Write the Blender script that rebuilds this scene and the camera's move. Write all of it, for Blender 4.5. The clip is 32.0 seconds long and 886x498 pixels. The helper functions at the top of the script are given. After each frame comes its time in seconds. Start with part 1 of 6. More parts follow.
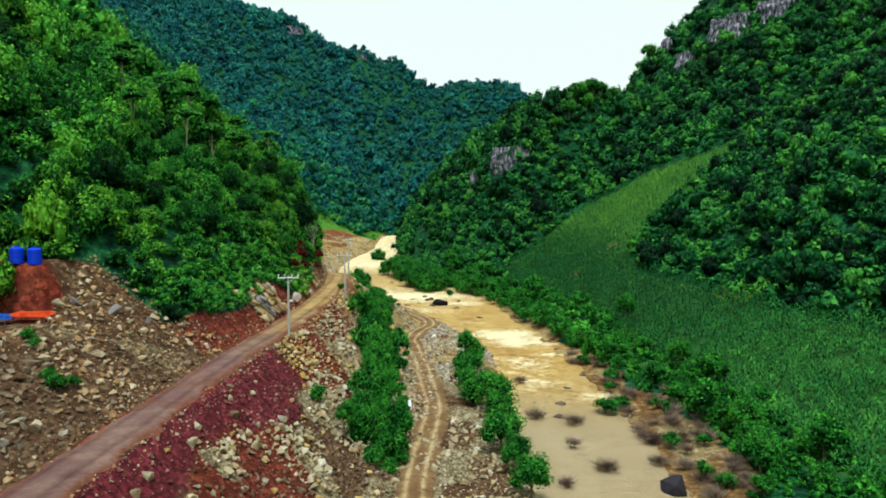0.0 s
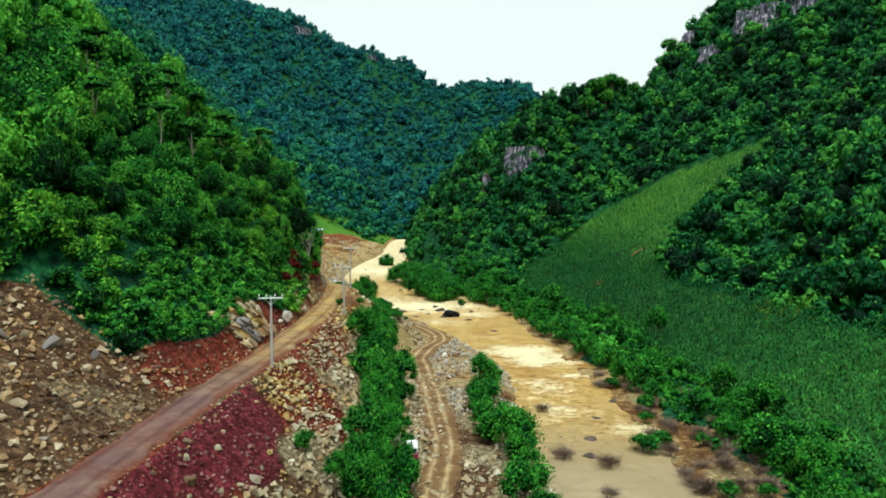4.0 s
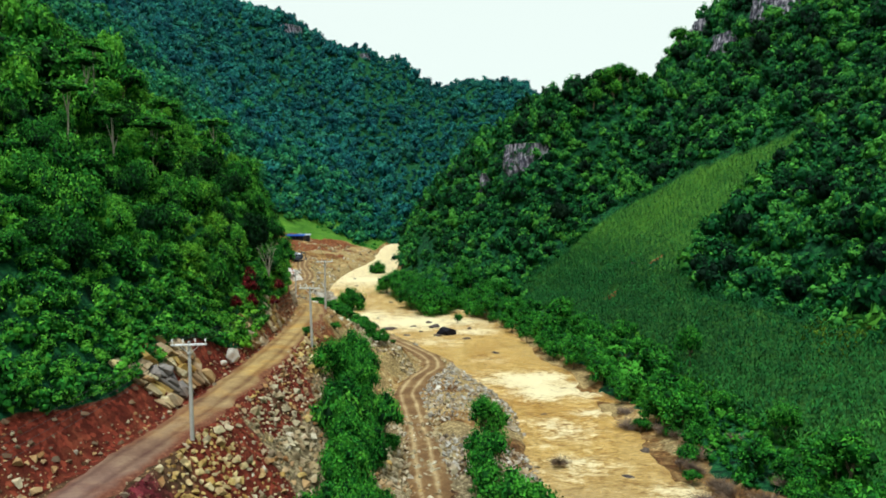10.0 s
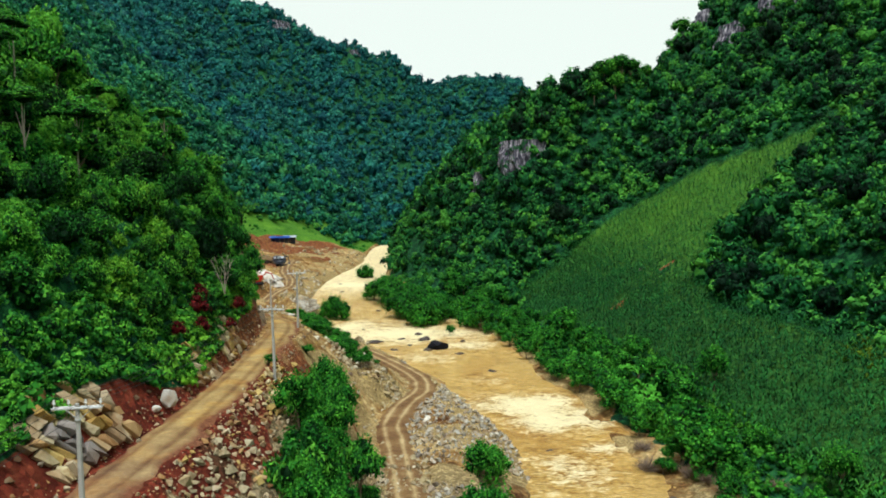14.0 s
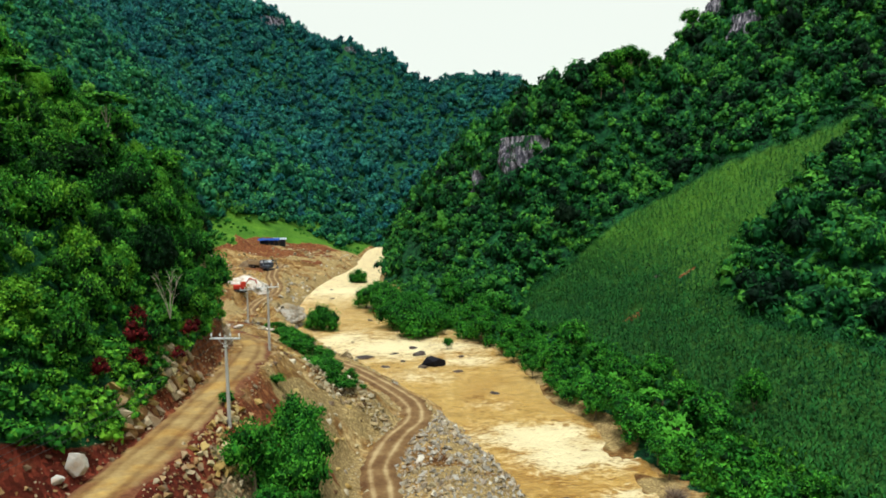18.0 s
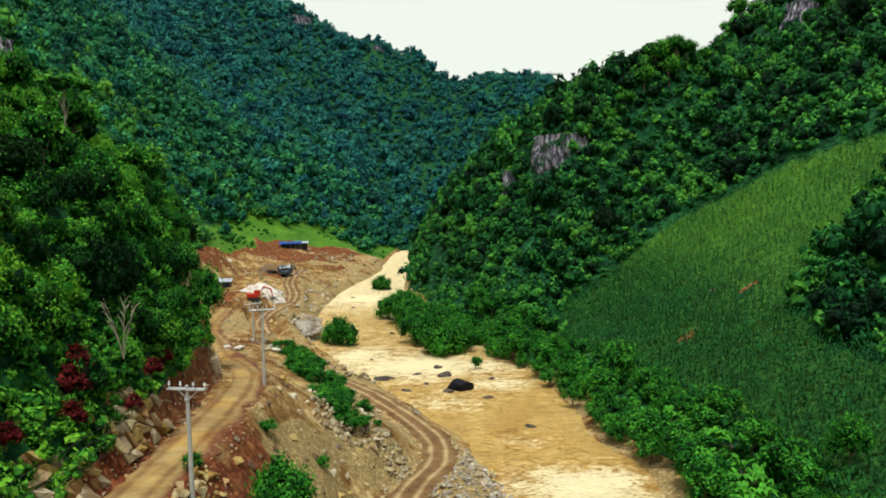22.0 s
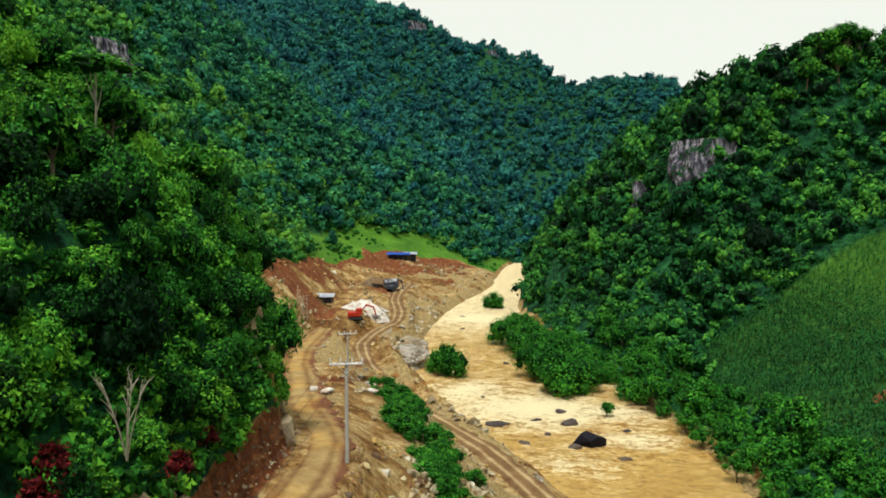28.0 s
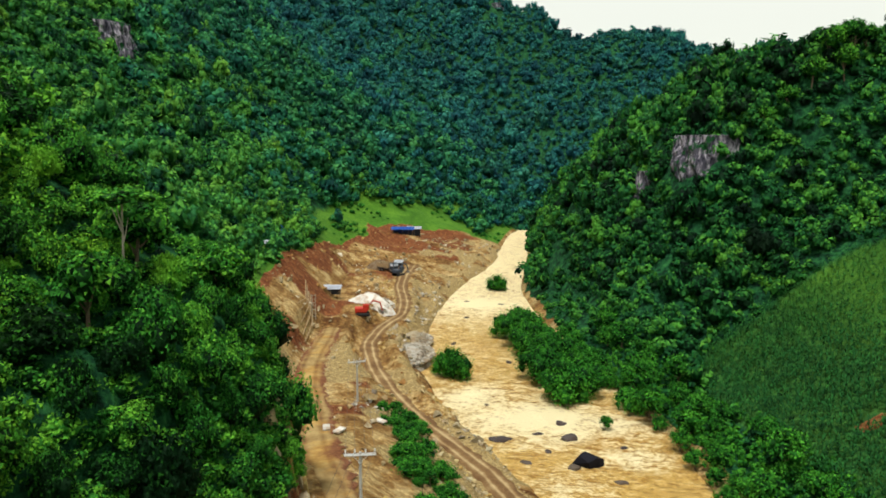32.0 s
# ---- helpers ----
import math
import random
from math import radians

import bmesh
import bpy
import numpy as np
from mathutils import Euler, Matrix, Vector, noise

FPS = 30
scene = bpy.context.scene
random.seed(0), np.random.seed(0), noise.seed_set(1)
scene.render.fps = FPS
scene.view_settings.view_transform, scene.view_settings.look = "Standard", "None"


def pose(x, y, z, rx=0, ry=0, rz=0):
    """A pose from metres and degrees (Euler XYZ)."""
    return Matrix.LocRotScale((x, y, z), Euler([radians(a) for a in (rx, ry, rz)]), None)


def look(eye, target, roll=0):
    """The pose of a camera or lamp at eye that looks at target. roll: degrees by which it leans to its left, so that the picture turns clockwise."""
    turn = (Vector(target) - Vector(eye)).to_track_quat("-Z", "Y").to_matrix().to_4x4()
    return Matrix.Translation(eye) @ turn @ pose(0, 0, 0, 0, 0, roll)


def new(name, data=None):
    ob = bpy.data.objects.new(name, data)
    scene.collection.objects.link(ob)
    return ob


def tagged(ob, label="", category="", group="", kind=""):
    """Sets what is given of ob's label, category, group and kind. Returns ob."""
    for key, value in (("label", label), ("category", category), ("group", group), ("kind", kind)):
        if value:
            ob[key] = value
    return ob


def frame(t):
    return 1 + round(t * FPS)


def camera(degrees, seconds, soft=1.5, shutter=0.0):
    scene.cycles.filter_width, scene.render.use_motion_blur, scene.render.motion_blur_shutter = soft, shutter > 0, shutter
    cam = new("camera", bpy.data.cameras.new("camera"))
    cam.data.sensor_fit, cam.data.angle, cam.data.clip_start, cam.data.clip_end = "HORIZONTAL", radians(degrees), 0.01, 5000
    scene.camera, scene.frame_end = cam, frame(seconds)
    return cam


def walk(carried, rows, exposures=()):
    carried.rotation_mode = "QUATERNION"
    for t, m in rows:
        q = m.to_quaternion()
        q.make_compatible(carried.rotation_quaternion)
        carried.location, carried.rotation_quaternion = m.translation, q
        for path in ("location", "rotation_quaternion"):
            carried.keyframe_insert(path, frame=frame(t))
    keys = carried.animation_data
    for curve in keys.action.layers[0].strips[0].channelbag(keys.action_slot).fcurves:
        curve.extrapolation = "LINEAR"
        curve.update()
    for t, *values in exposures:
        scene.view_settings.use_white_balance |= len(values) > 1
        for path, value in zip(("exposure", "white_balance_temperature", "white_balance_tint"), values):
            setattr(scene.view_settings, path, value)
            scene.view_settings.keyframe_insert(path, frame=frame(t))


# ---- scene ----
cam = camera(61.0, 32.0, soft=1.8)
PATH = [
    (0, 0.00, 0.00, 0.00, 85.03, -0.26, -0.00),
    (1, 0.04, 3.64, -0.02, 85.04, -0.22, 0.45),
    (2, 0.02, 7.25, -0.04, 85.11, -0.16, 0.70),
    (3, -0.02, 10.87, -0.02, 85.16, -0.08, 0.77),
    (6, -0.06, 21.74, 0.04, 85.20, 0.15, 0.84),
    (7.5, 0.09, 27.10, -0.11, 85.28, 0.27, 0.78),
    (9, 0.29, 32.49, -0.20, 85.31, 0.41, 0.68),
    (11, 0.51, 40.03, -0.10, 85.28, 0.52, 0.39),
    (13, 0.62, 47.41, -0.04, 85.23, 0.56, 0.07),
    (14.5, 0.71, 52.91, 0.01, 85.22, 0.61, -0.06),
    (17, 0.85, 62.02, -0.10, 85.24, 0.67, -0.21),
    (19, 0.97, 69.28, -0.06, 85.17, 0.68, -0.19),
    (20, 1.00, 72.79, -0.05, 85.18, 0.67, -0.23),
    (20.5, 1.01, 74.56, -0.04, 85.18, 0.66, -0.18),
    (21, 1.00, 76.41, -0.01, 85.26, 0.64, 0.61),
    (21.5, 1.00, 78.37, 0.05, 85.32, 0.62, 1.46),
    (22, 0.96, 80.38, 0.13, 85.30, 0.59, 1.99),
    (22.5, 0.86, 82.40, 0.22, 85.30, 0.54, 2.85),
    (23, 0.70, 84.38, 0.26, 85.52, 0.48, 5.54),
    (23.5, 0.51, 86.28, 0.17, 85.58, 0.38, 6.74),
    (24, 0.24, 88.13, 0.05, 85.66, 0.28, 7.79),
    (24.5, -0.13, 89.95, -0.06, 85.67, 0.20, 8.54),
    (25, -0.53, 91.68, -0.13, 85.70, 0.14, 9.04),
    (25.5, -0.89, 93.23, -0.14, 85.72, 0.10, 9.40),
    (27.5, -2.16, 98.53, 0.31, 85.78, -0.03, 10.24),
    (28, -2.36, 99.30, 0.85, 85.90, -0.07, 10.37),
    (28.5, -2.49, 99.61, 1.88, 86.04, -0.10, 10.55),
    (29, -2.56, 99.56, 3.25, 86.31, -0.14, 10.54),
    (29.5, -2.60, 99.30, 4.85, 86.49, -0.17, 10.57),
    (30, -2.60, 98.97, 6.55, 86.55, -0.19, 10.60),
    (30.5, -2.54, 98.66, 8.29, 86.55, -0.19, 10.65),
    (31, -2.46, 98.35, 9.98, 86.07, -0.16, 10.69),
    (31.5, -2.41, 97.97, 11.58, 84.69, -0.12, 10.69),
    (32, -2.38, 97.57, 13.13, 81.54, -0.07, 10.63),
]
walk(cam, [(t, pose(x, y, z, rx, ry, rz)) for t, x, y, z, rx, ry, rz in PATH], [(0, 0.25, 5720, 2), (7, 0.22, 5760, 3), (14, 0.19, 5930, 7), (20, 0.17, 6180, 9), (24, 0.13, 6270, 10), (32, 0.15, 6330, 11)])

# ---- world and light ----
world = bpy.data.worlds.new("overcast_sky")
scene.world = world
world.use_nodes = True
wn, wl = world.node_tree.nodes, world.node_tree.links
sky = wn.new("ShaderNodeTexSky")
sky.sky_type = "NISHITA"
sky.sun_disc = False
sky.sun_elevation = radians(71)
sky.sun_rotation = radians(172)
cloud = wn.new("ShaderNodeMix")
cloud.data_type = "RGBA"
cloud.inputs["Factor"].default_value = 0.9
wl.new(sky.outputs[0], cloud.inputs["A"])
cloud.inputs["B"].default_value = (11.9, 12.1, 10.4, 1)
wl.new(cloud.outputs["Result"], wn["Background"].inputs["Color"])
wn["Background"].inputs["Strength"].default_value = 0.075
sun_data = bpy.data.lights.new("sun", "SUN")
sun_data.energy = 3.3
sun_data.angle = radians(10)
sun_data.color = (1.0, 0.95, 0.86)
sun = new("sun", sun_data)
sun.matrix_world = look((0, 0, 300), (14, 104, 0))
scene.view_settings.exposure = 0.30

# ---- materials ----


def material(name, rough=0.8, metal=0.0):
    m = bpy.data.materials.new(name)
    m.use_nodes = True
    b = m.node_tree.nodes["Principled BSDF"]
    b.inputs["Roughness"].default_value = rough
    b.inputs["Metallic"].default_value = metal
    b.inputs["Specular IOR Level"].default_value = 0.12
    return m, m.node_tree.nodes, m.node_tree.links, b


def noise_node(n, l, scale, detail=4.0, rough=0.6, coord="Object"):
    t = n.new("ShaderNodeTexNoise")
    t.inputs["Scale"].default_value = scale
    t.inputs["Detail"].default_value = detail
    t.inputs["Roughness"].default_value = rough
    c = n.new("ShaderNodeTexCoord")
    l.new(c.outputs[coord], t.inputs["Vector"])
    return t.outputs["Fac"]


def ramp_node(n, l, fac, stops):
    r = n.new("ShaderNodeValToRGB")
    e = r.color_ramp.elements
    while len(e) < len(stops):
        e.new(0.5)
    for k, (p, c) in enumerate(stops):
        e[k].position = p
        e[k].color = (*c, 1)
    l.new(fac, r.inputs["Fac"])
    return r.outputs["Color"]


def mix_node(n, l, fac, a, b, blend="MIX"):
    m = n.new("ShaderNodeMix")
    m.data_type = "RGBA"
    m.blend_type = blend
    if isinstance(fac, float):
        m.inputs["Factor"].default_value = fac
    else:
        l.new(fac, m.inputs["Factor"])
    for key, v in (("A", a), ("B", b)):
        if isinstance(v, tuple):
            m.inputs[key].default_value = (*v, 1)
        else:
            l.new(v, m.inputs[key])
    return m.outputs["Result"]


def math_node(n, l, op, a, b):
    m = n.new("ShaderNodeMath")
    m.operation = op
    m.use_clamp = op in ("ADD", "MULTIPLY", "SUBTRACT")
    for k, v in enumerate((a, b)):
        if isinstance(v, (int, float)):
            m.inputs[k].default_value = v
        else:
            l.new(v, m.inputs[k])
    return m.outputs[0]


def bump_node(n, l, height, b, strength=0.5, distance=0.1):
    k = n.new("ShaderNodeBump")
    k.inputs["Strength"].default_value = strength
    k.inputs["Distance"].default_value = distance
    l.new(height, k.inputs["Height"])
    l.new(k.outputs["Normal"], b.inputs["Normal"])


def plain(name, colour, rough=0.6, metal=0.0, spread=0.25, scale=3.0, bump=0.15):
    """A painted, metal or cloth surface with stains at two scales and a little relief."""
    m, n, l, b = material(name, rough, metal)
    dark = tuple(c * (1 - spread) for c in colour)
    light = tuple(min(1.0, c * (1 + spread)) for c in colour)
    big = noise_node(n, l, scale, 3.0)
    small = noise_node(n, l, scale * 9, 5.0)
    both = math_node(n, l, "ADD", math_node(n, l, "MULTIPLY", big, 0.6), math_node(n, l, "MULTIPLY", small, 0.4))
    l.new(ramp_node(n, l, both, [(0.3, dark), (0.7, light)]), b.inputs["Base Color"])
    if bump:
        bump_node(n, l, small, b, bump, 0.02)
    return m


def leaf_material(name, dark, mid, bright, through_light=0.10, uneven=0.18, grain=2.2, depth=0.25, olive=0.6):
    """Leaves: the tint of the plant, uneven from leaf to leaf and clump to clump, some light passing through."""
    m, n, l, b = material(name, 0.6)
    a = n.new("ShaderNodeAttribute")
    a.attribute_name = "tint"
    g = n.new("ShaderNodeNewGeometry")
    patch = noise_node(n, l, 0.09, 3.0)
    t = math_node(n, l, "ADD", a.outputs["Fac"], math_node(n, l, "MULTIPLY", g.outputs["Random Per Island"], uneven))
    t = math_node(n, l, "ADD", t, math_node(n, l, "MULTIPLY", patch, 0.3))
    info = n.new("ShaderNodeObjectInfo")
    t = math_node(n, l, "ADD", t, math_node(n, l, "MULTIPLY", info.outputs["Random"], 0.16))
    t = math_node(n, l, "SUBTRACT", t, 0.23 + uneven * 0.5)
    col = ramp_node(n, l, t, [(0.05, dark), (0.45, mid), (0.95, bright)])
    # yellower growth in patches, bluer in others
    kind = noise_node(n, l, 0.045, 4.0, 0.65)
    col = mix_node(n, l, ramp_node(n, l, kind, [(0.50, (0, 0, 0)), (0.66, (1, 1, 1))]), col, mix_node(n, l, 1.0, col, (1.0 + 0.7 * olive, 1.08, 1.0 - 0.35 * olive), "MULTIPLY"))
    # sprays of leaves, and the shade in the gaps between them put into colour
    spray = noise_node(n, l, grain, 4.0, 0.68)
    gap_shade = ramp_node(n, l, spray, [(0.34, (0.22, 0.25, 0.30)), (0.50, (1.0, 1.0, 1.0)), (0.68, (1.55, 1.55, 1.4))])
    col = mix_node(n, l, 0.75, col, gap_shade, "MULTIPLY")
    l.new(col, b.inputs["Base Color"])
    b.inputs["Specular IOR Level"].default_value = 0.05
    k = n.new("ShaderNodeBump")
    k.inputs["Strength"].default_value = 0.8
    k.inputs["Distance"].default_value = depth
    l.new(spray, k.inputs["Height"])
    l.new(k.outputs["Normal"], b.inputs["Normal"])
    tr = n.new("ShaderNodeBsdfTranslucent")
    l.new(col, tr.inputs["Color"])
    mx = n.new("ShaderNodeMixShader")
    mx.inputs[0].default_value = through_light
    l.new(b.outputs[0], mx.inputs[1])
    l.new(tr.outputs[0], mx.inputs[2])
    l.new(mx.outputs[0], n["Material Output"].inputs["Surface"])
    return m


def stone_material(name, stops, scale=1.2):
    """Broken stone: each piece its own shade of the given colours, with grain and dust."""
    m, n, l, b = material(name, 0.85)
    g = n.new("ShaderNodeNewGeometry")
    o = n.new("ShaderNodeObjectInfo")
    pick = math_node(n, l, "FRACT", math_node(n, l, "ADD", g.outputs["Random Per Island"], 0.0), 0)
    m2 = n.new("ShaderNodeMath")
    m2.operation = "ADD"
    l.new(pick, m2.inputs[0])
    l.new(o.outputs["Random"], m2.inputs[1])
    m3 = n.new("ShaderNodeMath")
    m3.operation = "FRACT"
    l.new(m2.outputs[0], m3.inputs[0])
    col = ramp_node(n, l, m3.outputs[0], stops)
    grain = noise_node(n, l, scale * 3, 6.0, 0.7)
    col = mix_node(n, l, 0.55, col, ramp_node(n, l, grain, [(0.25, (0.35, 0.35, 0.35)), (0.75, (1.0, 1.0, 1.0))]), "MULTIPLY")
    l.new(col, b.inputs["Base Color"])
    stain = noise_node(n, l, scale * 0.7, 4.0, 0.6)
    col = mix_node(n, l, ramp_node(n, l, stain, [(0.45, (0, 0, 0)), (0.62, (0.7, 0.7, 0.7))]), col, mix_node(n, l, 1.0, col, (0.62, 0.45, 0.32), "MULTIPLY"))
    l.new(col, b.inputs["Base Color"])
    bump_node(n, l, grain, b, 0.9, 0.15)
    return m


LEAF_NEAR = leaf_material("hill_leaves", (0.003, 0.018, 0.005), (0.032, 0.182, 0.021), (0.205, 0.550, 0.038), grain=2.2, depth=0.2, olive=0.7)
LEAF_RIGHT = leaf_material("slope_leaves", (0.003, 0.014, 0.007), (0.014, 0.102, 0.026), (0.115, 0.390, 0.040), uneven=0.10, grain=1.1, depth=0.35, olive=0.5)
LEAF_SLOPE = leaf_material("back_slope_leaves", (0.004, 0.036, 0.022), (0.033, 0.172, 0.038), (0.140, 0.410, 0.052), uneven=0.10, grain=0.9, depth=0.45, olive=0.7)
# bluer with distance: aerial haze put into these two leaf colours
LEAF_BACK_HAZE = leaf_material("hazy_back_hill_leaves", (0.006, 0.046, 0.038), (0.019, 0.140, 0.072), (0.075, 0.320, 0.088), uneven=0.08, grain=0.7, depth=0.6, olive=0.7)
LEAF_FAR_HAZE = leaf_material("hazy_mountain_leaves", (0.008, 0.054, 0.070), (0.018, 0.124, 0.128), (0.050, 0.255, 0.155), uneven=0.07, grain=0.5, depth=0.8, olive=0.6)
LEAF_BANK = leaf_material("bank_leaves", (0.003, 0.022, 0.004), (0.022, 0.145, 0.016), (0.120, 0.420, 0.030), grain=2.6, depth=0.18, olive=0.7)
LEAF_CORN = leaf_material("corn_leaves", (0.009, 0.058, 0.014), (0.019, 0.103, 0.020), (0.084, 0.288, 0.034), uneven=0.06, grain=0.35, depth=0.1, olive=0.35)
LEAF_RED = leaf_material("red_leaves", (0.03, 0.004, 0.005), (0.105, 0.010, 0.012), (0.20, 0.025, 0.022))
LEAF_DRY = leaf_material("dry_twigs", (0.08, 0.055, 0.040), (0.19, 0.14, 0.105), (0.32, 0.25, 0.19))
BARK = plain("bark", (0.16, 0.12, 0.08), 0.9, 0, 0.35, 4.0, 0.5)
PALE_BARK = plain("pale_bark", (0.30, 0.27, 0.21), 0.9, 0, 0.25, 4.0, 0.4)
CONCRETE = plain("concrete", (0.42, 0.41, 0.38), 0.85, 0, 0.2, 1.5, 0.3)
GALVANISED = plain("galvanised_steel", (0.62, 0.64, 0.64), 0.45, 0.4, 0.15, 6.0, 0.1)
PORCELAIN = plain("porcelain", (0.75, 0.75, 0.72), 0.25, 0, 0.08, 5.0, 0)
CABLE = plain("cable", (0.04, 0.04, 0.04), 0.5, 0.3, 0.2, 5.0, 0)
STONE_MIXED = stone_material("rubble_stone", [(0.0, (0.08, 0.038, 0.020)), (0.3, (0.20, 0.135, 0.080)), (0.55, (0.27, 0.22, 0.145)), (0.8, (0.14, 0.080, 0.042)), (1.0, (0.42, 0.38, 0.30))])
STONE_PALE = stone_material("pale_stone", [(0.0, (0.26, 0.21, 0.12)), (0.4, (0.50, 0.45, 0.30)), (0.7, (0.40, 0.31, 0.15)), (1.0, (0.70, 0.66, 0.52))])
STONE_OCHRE = stone_material("ochre_stone", [(0.0, (0.42, 0.28, 0.08)), (0.5, (0.58, 0.44, 0.16)), (1.0, (0.64, 0.56, 0.34))])
STONE_RED = stone_material("red_stone", [(0.0, (0.13, 0.035, 0.035)), (0.5, (0.22, 0.08, 0.07)), (1.0, (0.36, 0.22, 0.18))])
STONE_DARK = stone_material("river_stone", [(0.0, (0.05, 0.045, 0.05)), (0.5, (0.09, 0.075, 0.07)), (1.0, (0.15, 0.12, 0.09))])
STONE_CLIFF = stone_material("cliff_stone", [(0.0, (0.12, 0.105, 0.105)), (0.5, (0.20, 0.18, 0.17)), (1.0, (0.30, 0.27, 0.25))], 0.4)


def ground_material():
    m, n, l, b = material("ground_cover", 0.95)
    a = n.new("ShaderNodeAttribute")
    a.attribute_name = "cover"
    s = n.new("ShaderNodeSeparateColor")
    l.new(a.outputs["Color"], s.inputs["Color"])
    big = noise_node(n, l, 0.12, 5.0, 0.65)
    mid = noise_node(n, l, 0.7, 6.0, 0.7)
    fine = noise_node(n, l, 4.5, 8.0, 0.75)
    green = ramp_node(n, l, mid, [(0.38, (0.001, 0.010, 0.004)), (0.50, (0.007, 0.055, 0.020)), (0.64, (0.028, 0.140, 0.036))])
    soil = ramp_node(n, l, mid, [(0.28, (0.045, 0.020, 0.010)), (0.5, (0.098, 0.054, 0.027)), (0.75, (0.20, 0.140, 0.080))])
    dug = n.new("ShaderNodeAttribute")
    dug.attribute_name = "dug"
    ochre = ramp_node(n, l, math_node(n, l, "ADD", math_node(n, l, "MULTIPLY", big, 0.6), math_node(n, l, "MULTIPLY", mid, 0.4)), [(0.40, (0.10, 0.042, 0.013)), (0.5, (0.27, 0.155, 0.050)), (0.60, (0.54, 0.41, 0.19))])
    soil = mix_node(n, l, dug.outputs["Fac"], soil, ochre)
    red = ramp_node(n, l, mid, [(0.25, (0.070, 0.011, 0.007)), (0.5, (0.140, 0.026, 0.014)), (0.8, (0.24, 0.075, 0.036))])
    red = mix_node(n, l, dug.outputs["Fac"], red, ramp_node(n, l, mid, [(0.3, (0.085, 0.022, 0.009)), (0.52, (0.19, 0.066, 0.024)), (0.72, (0.32, 0.16, 0.062))]))
    pale = ramp_node(n, l, fine, [(0.3, (0.10, 0.074, 0.036)), (0.5, (0.22, 0.180, 0.100)), (0.75, (0.44, 0.39, 0.26))])
    pale = mix_node(n, l, dug.outputs["Fac"], pale, ramp_node(n, l, fine, [(0.3, (0.16, 0.100, 0.036)), (0.5, (0.34, 0.250, 0.105)), (0.72, (0.58, 0.48, 0.26))]))
    reds = ramp_node(n, l, math_node(n, l, "ADD", math_node(n, l, "SUBTRACT", s.outputs["Green"], 0.25), math_node(n, l, "ADD", math_node(n, l, "MULTIPLY", big, 0.25), math_node(n, l, "MULTIPLY", mid, 0.25))), [(0.34, (0, 0, 0)), (0.70, (1, 1, 1))])
    pales = ramp_node(n, l, math_node(n, l, "ADD", math_node(n, l, "SUBTRACT", s.outputs["Blue"], 0.25), math_node(n, l, "MULTIPLY", mid, 0.5)), [(0.42, (0, 0, 0)), (0.58, (1, 1, 1))])
    bare = ramp_node(n, l, math_node(n, l, "ADD", math_node(n, l, "SUBTRACT", s.outputs["Red"], 0.25), math_node(n, l, "MULTIPLY", mid, 0.5)), [(0.46, (0, 0, 0)), (0.54, (1, 1, 1))])
    wine = ramp_node(n, l, mid, [(0.3, (0.075, 0.008, 0.014)), (0.6, (0.14, 0.022, 0.030)), (0.85, (0.24, 0.09, 0.09))])
    wines = ramp_node(n, l, math_node(n, l, "ADD", math_node(n, l, "SUBTRACT", a.outputs["Alpha"], 0.25), math_node(n, l, "MULTIPLY", mid, 0.5)), [(0.42, (0, 0, 0)), (0.58, (1, 1, 1))])
    earth = mix_node(n, l, wines, mix_node(n, l, pales, mix_node(n, l, reds, soil, red), pale), wine)
    vor = n.new("ShaderNodeTexVoronoi")
    vor.inputs["Scale"].default_value = 2.6
    tc = n.new("ShaderNodeTexCoord")
    l.new(tc.outputs["Object"], vor.inputs["Vector"])
    chip = n.new("ShaderNodeSeparateColor")
    l.new(vor.outputs["Color"], chip.inputs["Color"])
    earth = mix_node(n, l, math_node(n, l, "SUBTRACT", 0.8, math_node(n, l, "MULTIPLY", dug.outputs["Fac"], 0.4)), earth, ramp_node(n, l, chip.outputs["Red"], [(0.15, (0.5, 0.45, 0.42)), (0.6, (0.95, 0.92, 0.9)), (0.95, (1.9, 1.9, 1.85))]), "MULTIPLY")
    earth = mix_node(n, l, 0.6, earth, ramp_node(n, l, fine, [(0.25, (0.45, 0.42, 0.40)), (0.7, (1.0, 1.0, 1.0))]), "MULTIPLY")
    turf = n.new("ShaderNodeAttribute")
    turf.attribute_name = "turf"
    sward = ramp_node(n, l, math_node(n, l, "ADD", math_node(n, l, "MULTIPLY", fine, 0.35), math_node(n, l, "ADD", math_node(n, l, "MULTIPLY", big, 0.35), math_node(n, l, "MULTIPLY", mid, 0.3))), [(0.38, (0.022, 0.082, 0.008)), (0.5, (0.060, 0.165, 0.014)), (0.62, (0.115, 0.250, 0.020))])
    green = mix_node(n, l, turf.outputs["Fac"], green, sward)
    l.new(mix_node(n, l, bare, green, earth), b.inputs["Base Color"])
    bump_node(n, l, math_node(n, l, "ADD", math_node(n, l, "MULTIPLY", vor.outputs["Distance"], -0.5), math_node(n, l, "ADD", math_node(n, l, "MULTIPLY", mid, 0.6), math_node(n, l, "MULTIPLY", fine, 0.4))), b, 0.9, 0.5)
    return m


GROUND = ground_material()


